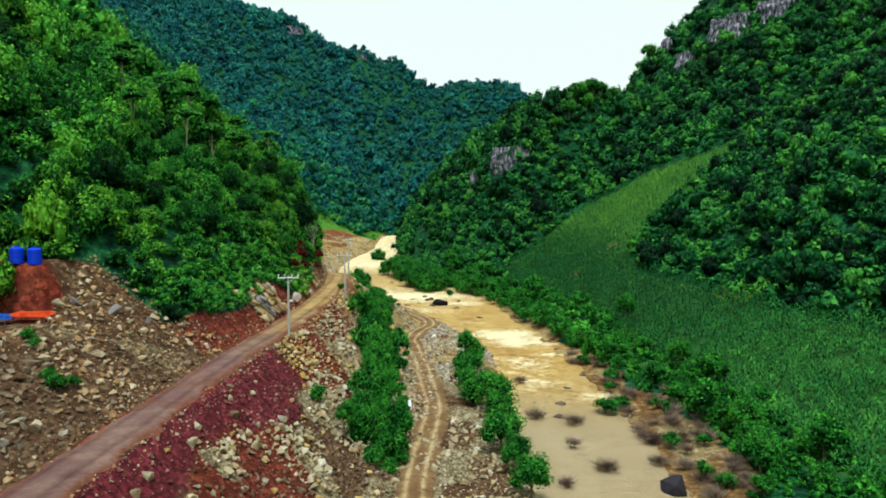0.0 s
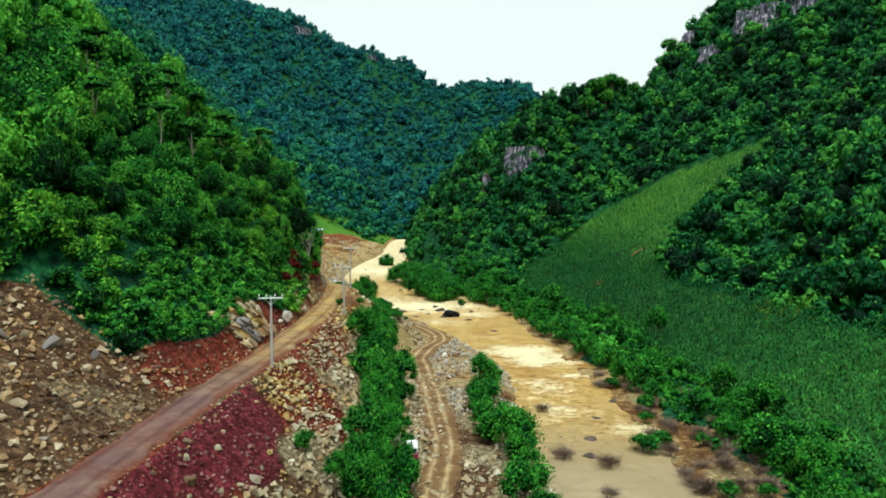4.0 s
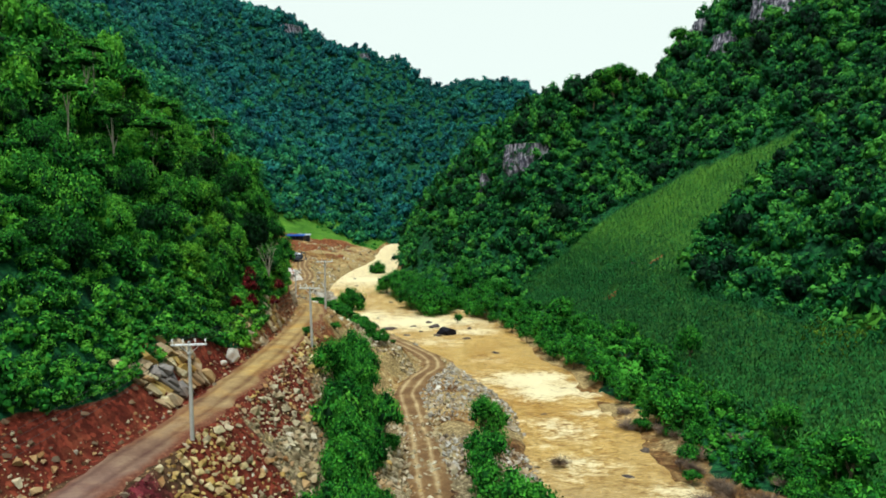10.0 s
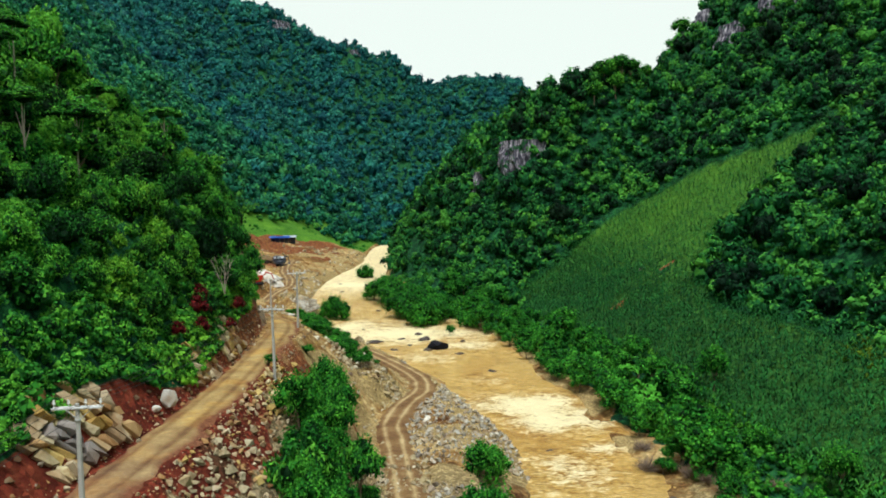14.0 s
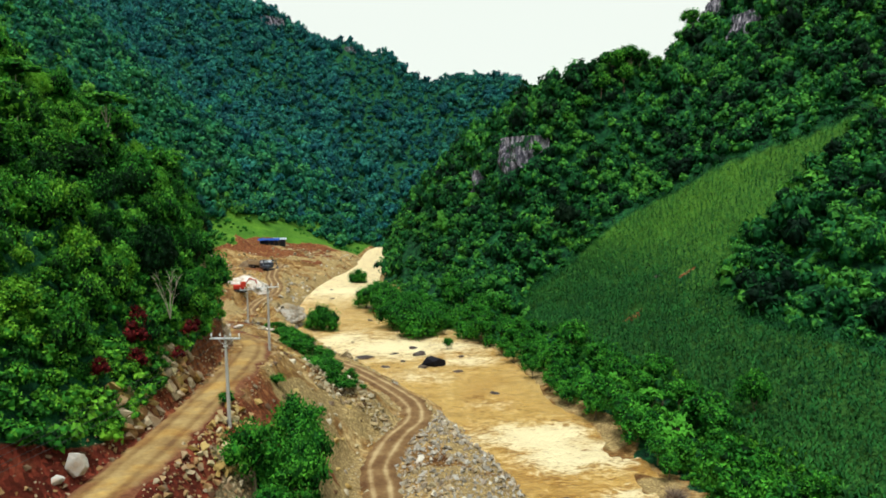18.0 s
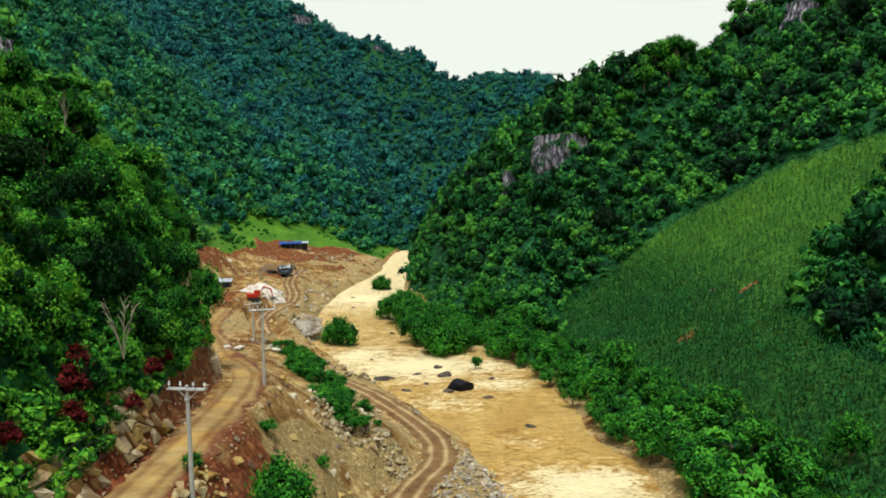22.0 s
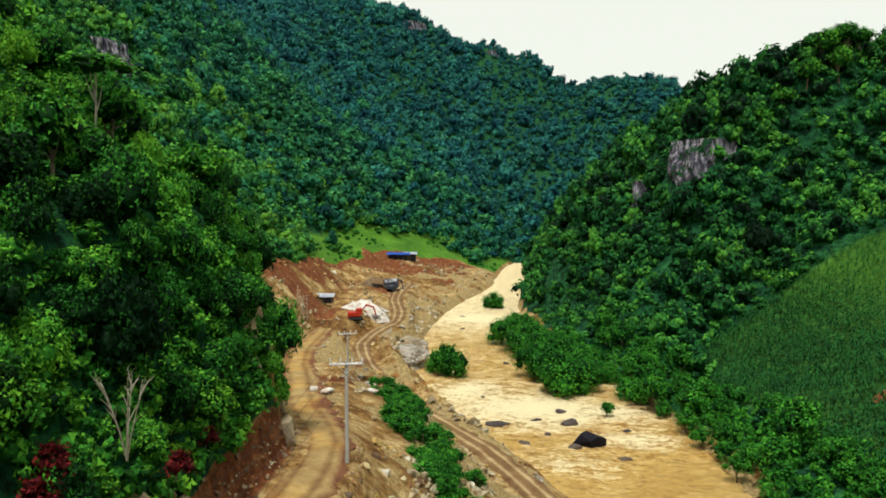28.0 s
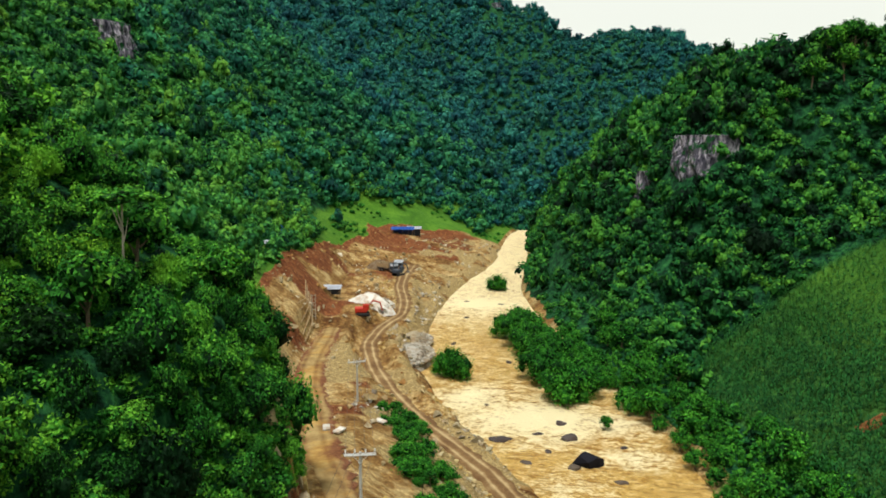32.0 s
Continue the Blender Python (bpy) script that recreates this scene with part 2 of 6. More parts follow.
def track_material(name, dark, mid, light):
    m, n, l, b = material(name, 0.8)
    a = n.new("ShaderNodeAttribute")
    a.attribute_name = "wear"
    mid_n = noise_node(n, l, 0.35, 6.0, 0.7)
    fine = noise_node(n, l, 3.5, 8.0, 0.7)
    f = math_node(n, l, "SUBTRACT", math_node(n, l, "ADD", math_node(n, l, "MULTIPLY", mid_n, 0.8), 0.27), math_node(n, l, "MULTIPLY", a.outputs["Fac"], 0.27))
    col = ramp_node(n, l, f, [(0.25, dark), (0.45, mid), (0.72, light)])
    col = mix_node(n, l, 0.5, col, ramp_node(n, l, fine, [(0.3, (0.5, 0.5, 0.5)), (0.65, (1.0, 1.0, 1.0))]), "MULTIPLY")
    l.new(col, b.inputs["Base Color"])
    bump_node(n, l, fine, b, 0.7, 0.12)
    return m


def road_material():
    m, n, l, b = material("road_dirt", 0.85)
    c = n.new("ShaderNodeTexCoord")
    sep = n.new("ShaderNodeSeparateXYZ")
    l.new(c.outputs["Object"], sep.inputs[0])
    mr = n.new("ShaderNodeMapRange")
    mr.inputs["From Min"].default_value, mr.inputs["From Max"].default_value = 78.0, 112.0
    l.new(sep.outputs["Y"], mr.inputs["Value"])
    a = n.new("ShaderNodeAttribute")
    a.attribute_name = "wear"
    mid_n = noise_node(n, l, 0.4, 6.0, 0.7)
    fine = noise_node(n, l, 3.0, 8.0, 0.7)
    f = math_node(n, l, "ADD", math_node(n, l, "MULTIPLY", mid_n, 0.8), math_node(n, l, "MULTIPLY", a.outputs["Fac"], 0.2))
    clay = ramp_node(n, l, f, [(0.3, (0.075, 0.034, 0.032)), (0.5, (0.130, 0.072, 0.062)), (0.75, (0.21, 0.130, 0.110))])
    tan = ramp_node(n, l, f, [(0.3, (0.13, 0.066, 0.028)), (0.5, (0.25, 0.160, 0.062)), (0.75, (0.42, 0.31, 0.13))])
    wide = noise_node(n, l, 0.16, 5.0, 0.65)
    tan = mix_node(n, l, ramp_node(n, l, wide, [(0.48, (0, 0, 0)), (0.60, (1, 1, 1))]), tan, mix_node(n, l, 1.0, tan, (1.35, 1.22, 0.85), "MULTIPLY"))
    k = math_node(n, l, "ADD", mr.outputs[0], math_node(n, l, "MULTIPLY", math_node(n, l, "SUBTRACT", mid_n, 0.5), 0.6))
    col = mix_node(n, l, k, clay, tan)
    edge = n.new("ShaderNodeAttribute")
    edge.attribute_name = "edge"
    spill = math_node(n, l, "ADD", edge.outputs["Fac"], math_node(n, l, "MULTIPLY", math_node(n, l, "SUBTRACT", wide, 0.42), 1.6))
    red = ramp_node(n, l, fine, [(0.3, (0.085, 0.022, 0.013)), (0.6, (0.17, 0.060, 0.032)), (0.8, (0.34, 0.22, 0.13))])
    col = mix_node(n, l, ramp_node(n, l, spill, [(0.22, (0, 0, 0)), (0.62, (0.9, 0.9, 0.9))]), col, red)
    col = mix_node(n, l, 0.45, col, ramp_node(n, l, fine, [(0.3, (0.55, 0.55, 0.55)), (0.65, (1.0, 1.0, 1.0))]), "MULTIPLY")
    l.new(col, b.inputs["Base Color"])
    bump_node(n, l, fine, b, 0.6, 0.1)
    return m


ROAD = road_material()
TRACK = track_material("track_mud", (0.095, 0.045, 0.018), (0.20, 0.118, 0.050), (0.46, 0.35, 0.18))


def water_material():
    """Muddy flood water: smooth tan runs, ochre troughs and cream foam crests lying across the current."""
    m, n, l, b = material("muddy_water", 0.3)
    b.inputs["Specular IOR Level"].default_value = 0.4
    a = n.new("ShaderNodeAttribute")
    a.attribute_name = "foam"
    c = n.new("ShaderNodeTexCoord")

    def ripples(sx, sy, scale, detail, rough, bend):
        mp = n.new("ShaderNodeMapping")
        mp.inputs["Scale"].default_value = (sx, sy, 1.0)
        l.new(c.outputs["Object"], mp.inputs["Vector"])
        t = n.new("ShaderNodeTexNoise")
        t.inputs["Scale"].default_value = scale
        t.inputs["Detail"].default_value = detail
        t.inputs["Roughness"].default_value = rough
        t.inputs["Distortion"].default_value = bend
        l.new(mp.outputs[0], t.inputs["Vector"])
        return t.outputs["Fac"]

    crest = ripples(0.55, 1.0, 0.75, 6.0, 0.72, 0.9)
    chop = ripples(0.6, 1.25, 2.4, 4.0, 0.7, 0.4)
    big = ripples(1.0, 0.5, 0.09, 4.0, 0.6, 0.3)
    mud = ramp_node(n, l, big, [(0.3, (0.54, 0.335, 0.095)), (0.5, (0.60, 0.405, 0.130)), (0.72, (0.64, 0.460, 0.170))])
    silt = n.new("ShaderNodeAttribute")
    silt.attribute_name = "silt"
    mud = mix_node(n, l, silt.outputs["Fac"], mud, ramp_node(n, l, big, [(0.3, (0.42, 0.31, 0.165)), (0.7, (0.53, 0.42, 0.25))]))
    wave = math_node(n, l, "ADD", math_node(n, l, "MULTIPLY", crest, 0.55), math_node(n, l, "MULTIPLY", chop, 0.45))
    steep = n.new("ShaderNodeMapRange")
    steep.inputs["From Min"].default_value, steep.inputs["From Max"].default_value = 0.32, 0.68
    l.new(wave, steep.inputs["Value"])
    wave = steep.outputs[0]
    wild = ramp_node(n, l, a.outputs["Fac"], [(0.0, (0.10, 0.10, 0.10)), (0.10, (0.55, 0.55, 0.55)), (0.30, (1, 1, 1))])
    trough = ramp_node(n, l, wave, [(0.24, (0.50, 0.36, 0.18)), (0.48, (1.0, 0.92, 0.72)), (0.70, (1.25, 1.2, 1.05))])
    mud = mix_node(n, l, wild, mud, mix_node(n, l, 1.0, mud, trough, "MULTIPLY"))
    f = math_node(n, l, "ADD", math_node(n, l, "MULTIPLY", a.outputs["Fac"], 0.46), math_node(n, l, "MULTIPLY", wave, 0.62))
    white = ramp_node(n, l, f, [(0.53, (0, 0, 0)), (0.60, (0.55, 0.55, 0.55)), (0.72, (1, 1, 1))])
    l.new(mix_node(n, l, white, mud, (0.92, 0.80, 0.48)), b.inputs["Base Color"])
    l.new(ramp_node(n, l, white, [(0.0, (0.28, 0.28, 0.28)), (1.0, (0.8, 0.8, 0.8))]), b.inputs["Roughness"])
    bump_node(n, l, wave, b, 0.9, 0.55)
    return m


WATER = water_material()
# ---- meshes from arrays ----
rng = np.random.default_rng(7)


def array_mesh(name, verts, loops, totals, mat, values=None, smooth=False):
    """One mesh from vertex, corner and face-size arrays; values: point attributes by name."""
    me = bpy.data.meshes.new(name)
    me.vertices.add(len(verts))
    me.vertices.foreach_set("co", np.asarray(verts, np.float32).ravel())
    me.loops.add(len(loops))
    me.loops.foreach_set("vertex_index", np.asarray(loops, np.int32))
    me.polygons.add(len(totals))
    starts = np.r_[0, np.cumsum(totals)[:-1]]
    me.polygons.foreach_set("loop_start", starts.astype(np.int32))
    for key, val in (values or {}).items():
        val = np.asarray(val, np.float32)
        if val.ndim == 2:
            at = me.attributes.new(key, "FLOAT_COLOR", "POINT")
            at.data.foreach_set("color", val.astype(np.float32).ravel())
        else:
            at = me.attributes.new(key, "FLOAT", "POINT")
            at.data.foreach_set("value", val)
    me.polygons.foreach_set("use_smooth", np.full(len(totals), smooth))
    me.materials.append(mat)
    me.update(calc_edges=True)
    return me


def grid_mesh(name, points, mat, values=None, smooth=True):
    ny, nx = points.shape[:2]
    i = np.arange(ny * nx).reshape(ny, nx)
    quads = np.stack([i[:-1, :-1], i[:-1, 1:], i[1:, 1:], i[1:, :-1]], -1).reshape(-1)
    return array_mesh(name, points.reshape(-1, 3), quads, np.full(len(quads) // 4, 4), mat, values, smooth)


def part(name, bm, mat, parent, label=""):
    """Links a bmesh as one mesh object under a thing or under a part."""
    me = bpy.data.meshes.new(name)
    bm.to_mesh(me)
    bm.free()
    me.materials.append(mat)
    ob = new(name, me)
    ob.parent = parent
    return tagged(ob, label)


def mesh_part(name, me, parent, label=""):
    ob = new(name, me)
    ob.parent = parent
    return tagged(ob, label)


def thing(name, place, label, category, group="", turn=0.0, kind=""):
    ob = new(name)
    ob.empty_display_size = 0.3
    ob.matrix_world = pose(*place, 0, 0, turn)
    return tagged(ob, label, category, group, kind)


def field_noise(x, y, scale, seed=0.0, octaves=3):
    """Cheap smooth value noise from rotated sines, about -1 to 1."""
    out, amp, total = 0.0, 1.0, 0.0
    for k in range(octaves):
        a = 0.7 + 1.9 * k + seed
        u = (x * math.cos(a) + y * math.sin(a)) / scale * 2.0 ** k
        v = (-x * math.sin(a) + y * math.cos(a)) / scale * 2.0 ** k
        out = out + amp * np.sin(u + 1.7 * np.sin(v * 0.63 + seed) + seed * 3.1) * np.cos(v * 0.9 + 1.3 * np.sin(u * 0.51 + k))
        total += amp
        amp *= 0.55
    return out / total


def smooth(v, a, b):
    t = np.clip((v - a) / (b - a), 0, 1)
    return t * t * (3 - 2 * t)


# ---- the lie of the land: cross-sections of the valley from the near end to the far ridge ----
# columns: left heights (3), left face, left foot, road edge, slope foot, bank, water left, water right, bank, field, field head, slopes (3)
SECTIONS = {}


def section(y, *xz):
    SECTIONS[y] = xz


W = -33.4
section(-300, -330, 100, -200, 60, -110, 8, -90, -6, -80, -17, -70, -18, -42, -31, -22, -31.2, -20, W, 3, W, 10, -30.5, 40, -26, 80, -15, 140, 15, 190, 50, 330, 100)
section(-80, -220, 95, -110, 50, -60, 8, -45, -6, -38, -17, -30, -18, -12, -31, 8, -31.2, 10, W, 24, -32.8, 40, -30.5, 60, -25, 90, -15, 130, 15, 180, 50, 260, 100)
section(40, -190, 95, -100, 50, -55, 6, -45, -10, -27, -18.4, -22, -18.6, -10, -29.5, 7, -31.2, 9.5, W, 24, -32.8, 38, -31, 58, -26, 85, -16, 120, 10, 170, 50, 250, 110)
section(70, -190, 95, -100, 50, -54, 4, -42, -8, -25, -18.2, -20, -18.4, -9, -29, 8, -31.2, 11, W, 23.5, -32.8, 40, -31, 56, -27, 78, -20, 110, 6, 160, 46, 240, 110)
section(84, -188, 95, -98, 51.0, -47, 6.5, -34.5, -6.7, -24, -18.2, -19, -18.4, -8.5, -28.8, 8, -31.2, 11.5, W, 23.5, -32.8, 40, -31, 54, -27.3, 75, -20.5, 105, 4, 155, 44, 235, 107)
section(97, -185, 95, -95, 48.5, -46, 7.5, -31, -7.2, -22.4, -18.2, -17.6, -18.3, -8, -28.5, 7, -31.2, 11.8, W, 23.3, -32.8, 40, -31, 52, -27.5, 72, -20.8, 98, 2, 150, 42, 230, 105)
section(125, -170, 85, -90, 44.5, -47, 11.5, -28.8, -1.7, -21.6, -18.2, -17, -18.3, -8.5, -28, 7, -31, 11, W, 22.6, -32.8, 36, -31, 50, -26.5, 66, -21.5, 82, -7, 125, 30, 220, 100)
section(150, -150, 72, -85, 41.0, -45, 13.0, -29.2, 0.3, -23.6, -18.3, -18, -18.8, -11, -27.3, 5, -31, 9.5, W, 19.8, -32.8, 33, -31, 48, -25, 62, -21, 73, -5, 115, 28, 210, 95)
section(158, -150, 70, -85, 38.5, -46, 12.0, -30.5, -0.7, -26.3, -18.8, -20.5, -19.4, -12, -26.6, 2, -31, 7, W, 19.5, -32.8, 32, -30.8, 46, -24.5, 61, -20, 71, -4, 113, 28, 207, 93)
section(164, -160, 80, -87, 29, -50, 2, -34.5, -7, -29.3, -19.6, -23.5, -20, -13, -25.6, -1, -31, 5, W, 19.8, -32.8, 32, -30.5, 44, -24, 60, -19, 70, -4, 112, 28, 205, 92)
section(173, -168, 86, -93, 15, -59, -8, -42, -14, -34.5, -20.8, -27, -21, -17, -25.2, -6, -31.2, -2, W, 16.3, -32.8, 30, -30, 42, -23.5, 56, -18, 76, -2, 112, 28, 205, 90)
section(200, -190, 96, -100, 6, -67, -13, -56, -16.5, -45, -22, -33, -23, -28.3, -25.4, -16, -31.3, -13, W, 13, -32.8, 24, -30, 36, -24.5, 46, -17.5, 88, 11, 120, 34, 200, 85)
section(235, -205, 108, -110, 14, -72, -11.5, -63, -16, -53, -24.5, -42, -25.5, -37.5, -28.5, -34, -31.3, -31, W, 1, W, 12, -30, 20, -28, 36, -19.5, 76, 14, 105, 29, 190, 92)
section(262, -210, 112, -120, 20, -79, -12, -71, -15.5, -60, -25.3, -50, -26.4, -43.5, -29, -38, -31.3, -36, W, -9, W, 2, -28, 11, -18, 26, -12, 46, -2, 78, 22, 172, 92)
section(285, -212, 115, -126, 24, -82, -12.5, -74, -16, -64, -25.6, -54, -26.6, -46, -29, -40, -31.3, -38.5, W, -14, W, -3, -27, 11, -8, 27, 19, 50, 32, 78, 27, 170, 105)
section(320, -218, 120, -130, 28, -88, -13, -79, -18, -72, -25, -58, -26.5, -48, -29, -41, -31.3, -38, W, -21, W, -15, -28, 0, -7, 16, 14, 48, 30, 79, 34, 150, 110)
section(365, -225, 125, -135, 30, -97, -13, -81, -19, -73, -23, -60, -25, -46, -29, -37, -31.3, -33, W, -23, W, -18, -28, -4, -2, 10, 14, 46, 32, 86, 42, 160, 112)
section(400, -230, 128, -138, 31, -92, -8, -74, -19, -65, -24, -55, -27, -45, -29.5, -37.5, -31.3, -34, W, -25, W, -20, -28, -8, -8, 10, 12, 42, 36, 90, 46, 170, 115)
section(450, -240, 132, -140, 34, -92, 0, -73, -12, -60, -22, -52, -27, -44, -29.5, -38, -31.3, -35, W, -27, W, -22, -28, -10, -9, 10, 11, 45, 37, 95, 54, 180, 95)
section(520, -255, 140, -145, 42, -95, 14, -75, 3, -55, -14, -45, -19, -38, -22, -32, -25, -27, W, -18, W, -8, -27, 10, -22, 40, -10, 80, 18, 130, 48, 220, 90)
section(600, -270, 150, -150, 56, -100, 36, -80, 28, -60, 18, -45, 12, -38, 9, -32, 6, -28, 4, -20, 2, -5, -2, 30, -6, 80, -6, 130, 6, 180, 28, 260, 60)
section(700, -290, 182, -160, 112, -110, 88, -85, 77, -65, 70, -50, 64, -42, 60, -35, 57, -28, 54, -18, 50, 0, 45, 40, 40, 90, 38, 140, 40, 190, 48, 270, 60)
section(800, -300, 190, -213, 180, -155, 157, -122, 141, -100, 132, -79, 129, -51, 121, -34, 111, -21, 97, -4, 98, 12, 102, 40, 103, 69, 100, 91, 84, 140, 80, 300, 76)
section(900, -320, 120, -213, 110, -155, 97, -122, 85, -100, 80, -79, 76, -51, 70, -34, 66, -21, 60, -4, 60, 12, 60, 40, 60, 69, 58, 91, 50, 140, 46, 320, 40)
section(1500, -900, 20, -500, 0, -300, -10, -200, -10, -150, -10, -110, -10, -80, -10, -50, -10, -20, -10, 0, -10, 30, -10, 80, -10, 150, -10, 220, -10, 400, 0, 900, 20)
STATIONS = np.array(sorted(SECTIONS))
TABLE = np.array([SECTIONS[y] for y in STATIONS]).reshape(len(STATIONS), -1, 2)


def columns(y):
    """The sixteen break points (x, z) of the valley's cross-section at y, gliding between the stations."""
    k = int(np.clip(np.searchsorted(STATIONS, y) - 1, 0, len(STATIONS) - 2))
    p0, p1 = TABLE[k], TABLE[k + 1]
    h = STATIONS[k + 1] - STATIONS[k]
    t = np.clip((y - STATIONS[k]) / h, 0, 1)
    before, after = max(k - 1, 0), min(k + 2, len(STATIONS) - 1)
    m0 = (p1 - TABLE[before]) / (STATIONS[k + 1] - STATIONS[before]) * h
    m1 = (TABLE[after] - p0) / (STATIONS[after] - STATIONS[k]) * h
    low, high = np.minimum(p0, p1), np.maximum(p0, p1)
    m0 = np.clip(m0, -2.5 * (high - low), 2.5 * (high - low))
    m1 = np.clip(m1, -2.5 * (high - low), 2.5 * (high - low))
    a, b = t * t * (3 - 2 * t), t * (1 - t) * (1 - t)
    c = -t * t * (1 - t)
    return p0 * (1 - a) + p1 * a + m0 * b + m1 * c


LAST = TABLE.shape[1] - 1
STEPS = (16, 22, 16, 18, 8, 14, 14, 4, 8, 6, 12, 14, 18, 18, 16)
U = np.concatenate([k + np.arange(s) / s for k, s in enumerate(STEPS)] + [[LAST]])
Y = np.concatenate([np.arange(-300, 0, 25), np.arange(0, 40, 5), np.arange(40, 260, 1.5), np.arange(260, 520, 4), np.arange(520, 900, 9), np.arange(900, 1501, 60)])


def relief(x, y, u):
    """Uneven ground: strong on the hills, small on the worked ground, none under road and water."""
    hill = np.clip(np.maximum(4 - u, u - 11.5), 0, 1)
    slope = np.clip(np.minimum(u - 5, 7 - u) * 3, 0, 1)
    yard = np.clip((y - 180) / 25, 0, 1) * np.clip((440 - y) / 30, 0, 1) * np.clip((u - 2.6) * 2, 0, 1) * np.clip((7 - u) * 3, 0, 1)
    far = np.clip((y - 200) / 300, 0, 1)
    z = hill * ((1.2 + 4.2 * far) * field_noise(x, y, 24.0, 1.0, 3) * (1 - 0.0 * far) + (1.1 + 1.2 * far) * field_noise(x, y, 8.0, 2.0, 2))
    z = z + slope * (0.7 * field_noise(x, y, 6.0, 3.0, 3) + 0.25 * field_noise(x, y, 1.7, 4.0, 2))
    shore = np.clip(np.minimum(u - 6.7, 7.95 - u) * 4, 0, 1) + np.clip(np.minimum(u - 9.05, 10 - u) * 3, 0, 1)
    z = z + shore * (0.55 * field_noise(x, y, 4.2, 11.0, 3) + 0.25 * field_noise(x, y, 1.3, 12.0, 2))
    return z + yard * (1.5 * field_noise(x, y, 11.0, 5.0, 3) + 0.5 * field_noise(x, y, 3.1, 6.0, 2))


TRACKLINE = [(-3, 40, -29.6), (-2.5, 76, -29.9), (-0.9, 100, -30.3), (-3.2, 125, -30.6), (-6.4, 146, -30.7), (-4.8, 157, -30.8), (-2.4, 164, -31.1), (-3.2, 172, -31.3), (-7.5, 181, -31.2), (-14, 192, -31.0), (-25.5, 206, -30.7), (-33.5, 217, -30.4), (-40.5, 230, -29.7), (-45.5, 243, -29.0), (-45.8, 254, -28.5), (-43.8, 266, -28.1), (-46, 278, -27.6), (-50.5, 292, -26.8), (-53, 306, -26.4), (-54, 322, -26.0)]
YARDROAD = [(-30.5, 176, -20.9), (-36, 186, -21.6), (-41, 197, -22.7), (-46, 212, -24.0), (-50, 228, -25.2), (-53, 243, -26.0)]


def resampled(line, step=1.5):
    line = np.array(line, float)
    d = np.r_[0, np.cumsum(np.linalg.norm(np.diff(line, axis=0), axis=1))]
    return np.stack([np.interp(np.arange(0, d[-1], step), d, line[:, k]) for k in range(3)], -1)


WAYS = np.concatenate([resampled(TRACKLINE), resampled(YARDROAD)])


def pressed(p):
    """Ground levelled under the track and the yard road."""
    d = np.hypot(p[:, None, 0] - WAYS[None, :, 0], p[:, None, 1] - WAYS[None, :, 1])
    k = d.argmin(1)
    t = smooth(d[np.arange(len(p)), k], 2.4, 5.5)
    p[:, 2] = p[:, 2] * t + (WAYS[k, 2] - 0.22) * (1 - t)
    x, y = p[:, 0], p[:, 1]
    bench = smooth(x, -75, -70) * (1 - smooth(x, -36.5, -35)) * smooth(y, 34, 38) * (1 - smooth(y, 70.3, 71.2))
    p[:, 2] = p[:, 2] * (1 - bench) - 12.9 * bench
    ledge = smooth(x, -50, -47) * (1 - smooth(x, -38.3, -36.8)) * smooth(y, 70.6, 71.8) * (1 - smooth(y, 75, 80))
    p[:, 2] = p[:, 2] * (1 - ledge) - 7.7 * ledge
    knoll = np.exp(-((x - 52) / 14) ** 2 - ((y - 286) / 12) ** 2)
    p[:, 2] = p[:, 2] + 2.6 * knoll + 4.5 * smooth(x, 87, 92) * (1 - smooth(x, 140, 180)) * np.exp(-((y - 342) / 13) ** 2)
    ridge = np.exp(-((y - 792) / 24) ** 2)
    for x0, x1, h in ((-186, -146, 8.0), (-99, -74, 5.5), (-56, -36, 4.5)):
        p[:, 2] = p[:, 2] + h * ridge * smooth(x, x0 - 10, x0 + 6) * (1 - smooth(x, x1 - 3, x1 + 3))
    p[:, 2] = p[:, 2] - 15 * smooth(y, 356, 375) * (1 - smooth(y, 480, 520)) * smooth(x, 58, 72) * (1 - smooth(x, 150, 200))
    return p


def land(y, u):
    """Points of the ground on the cross-section at y, at the column places u."""
    c = columns(y)
    x, z = np.interp(u, np.arange(LAST + 1), c[:, 0]), np.interp(u, np.arange(LAST + 1), c[:, 1])
    return pressed(np.stack([x, np.full_like(x, y), z + relief(x, np.full_like(x, y), u)], -1))


def yard_top(y):
    """Column place of the upper edge of the dug ground."""
    return np.interp(y, [160, 235, 300, 335, 352, 362, 380, 395, 415, 430], [2.8, 2.8, 2.9, 3.15, 3.5, 3.05, 3.1, 4.0, 5.2, 6.6])


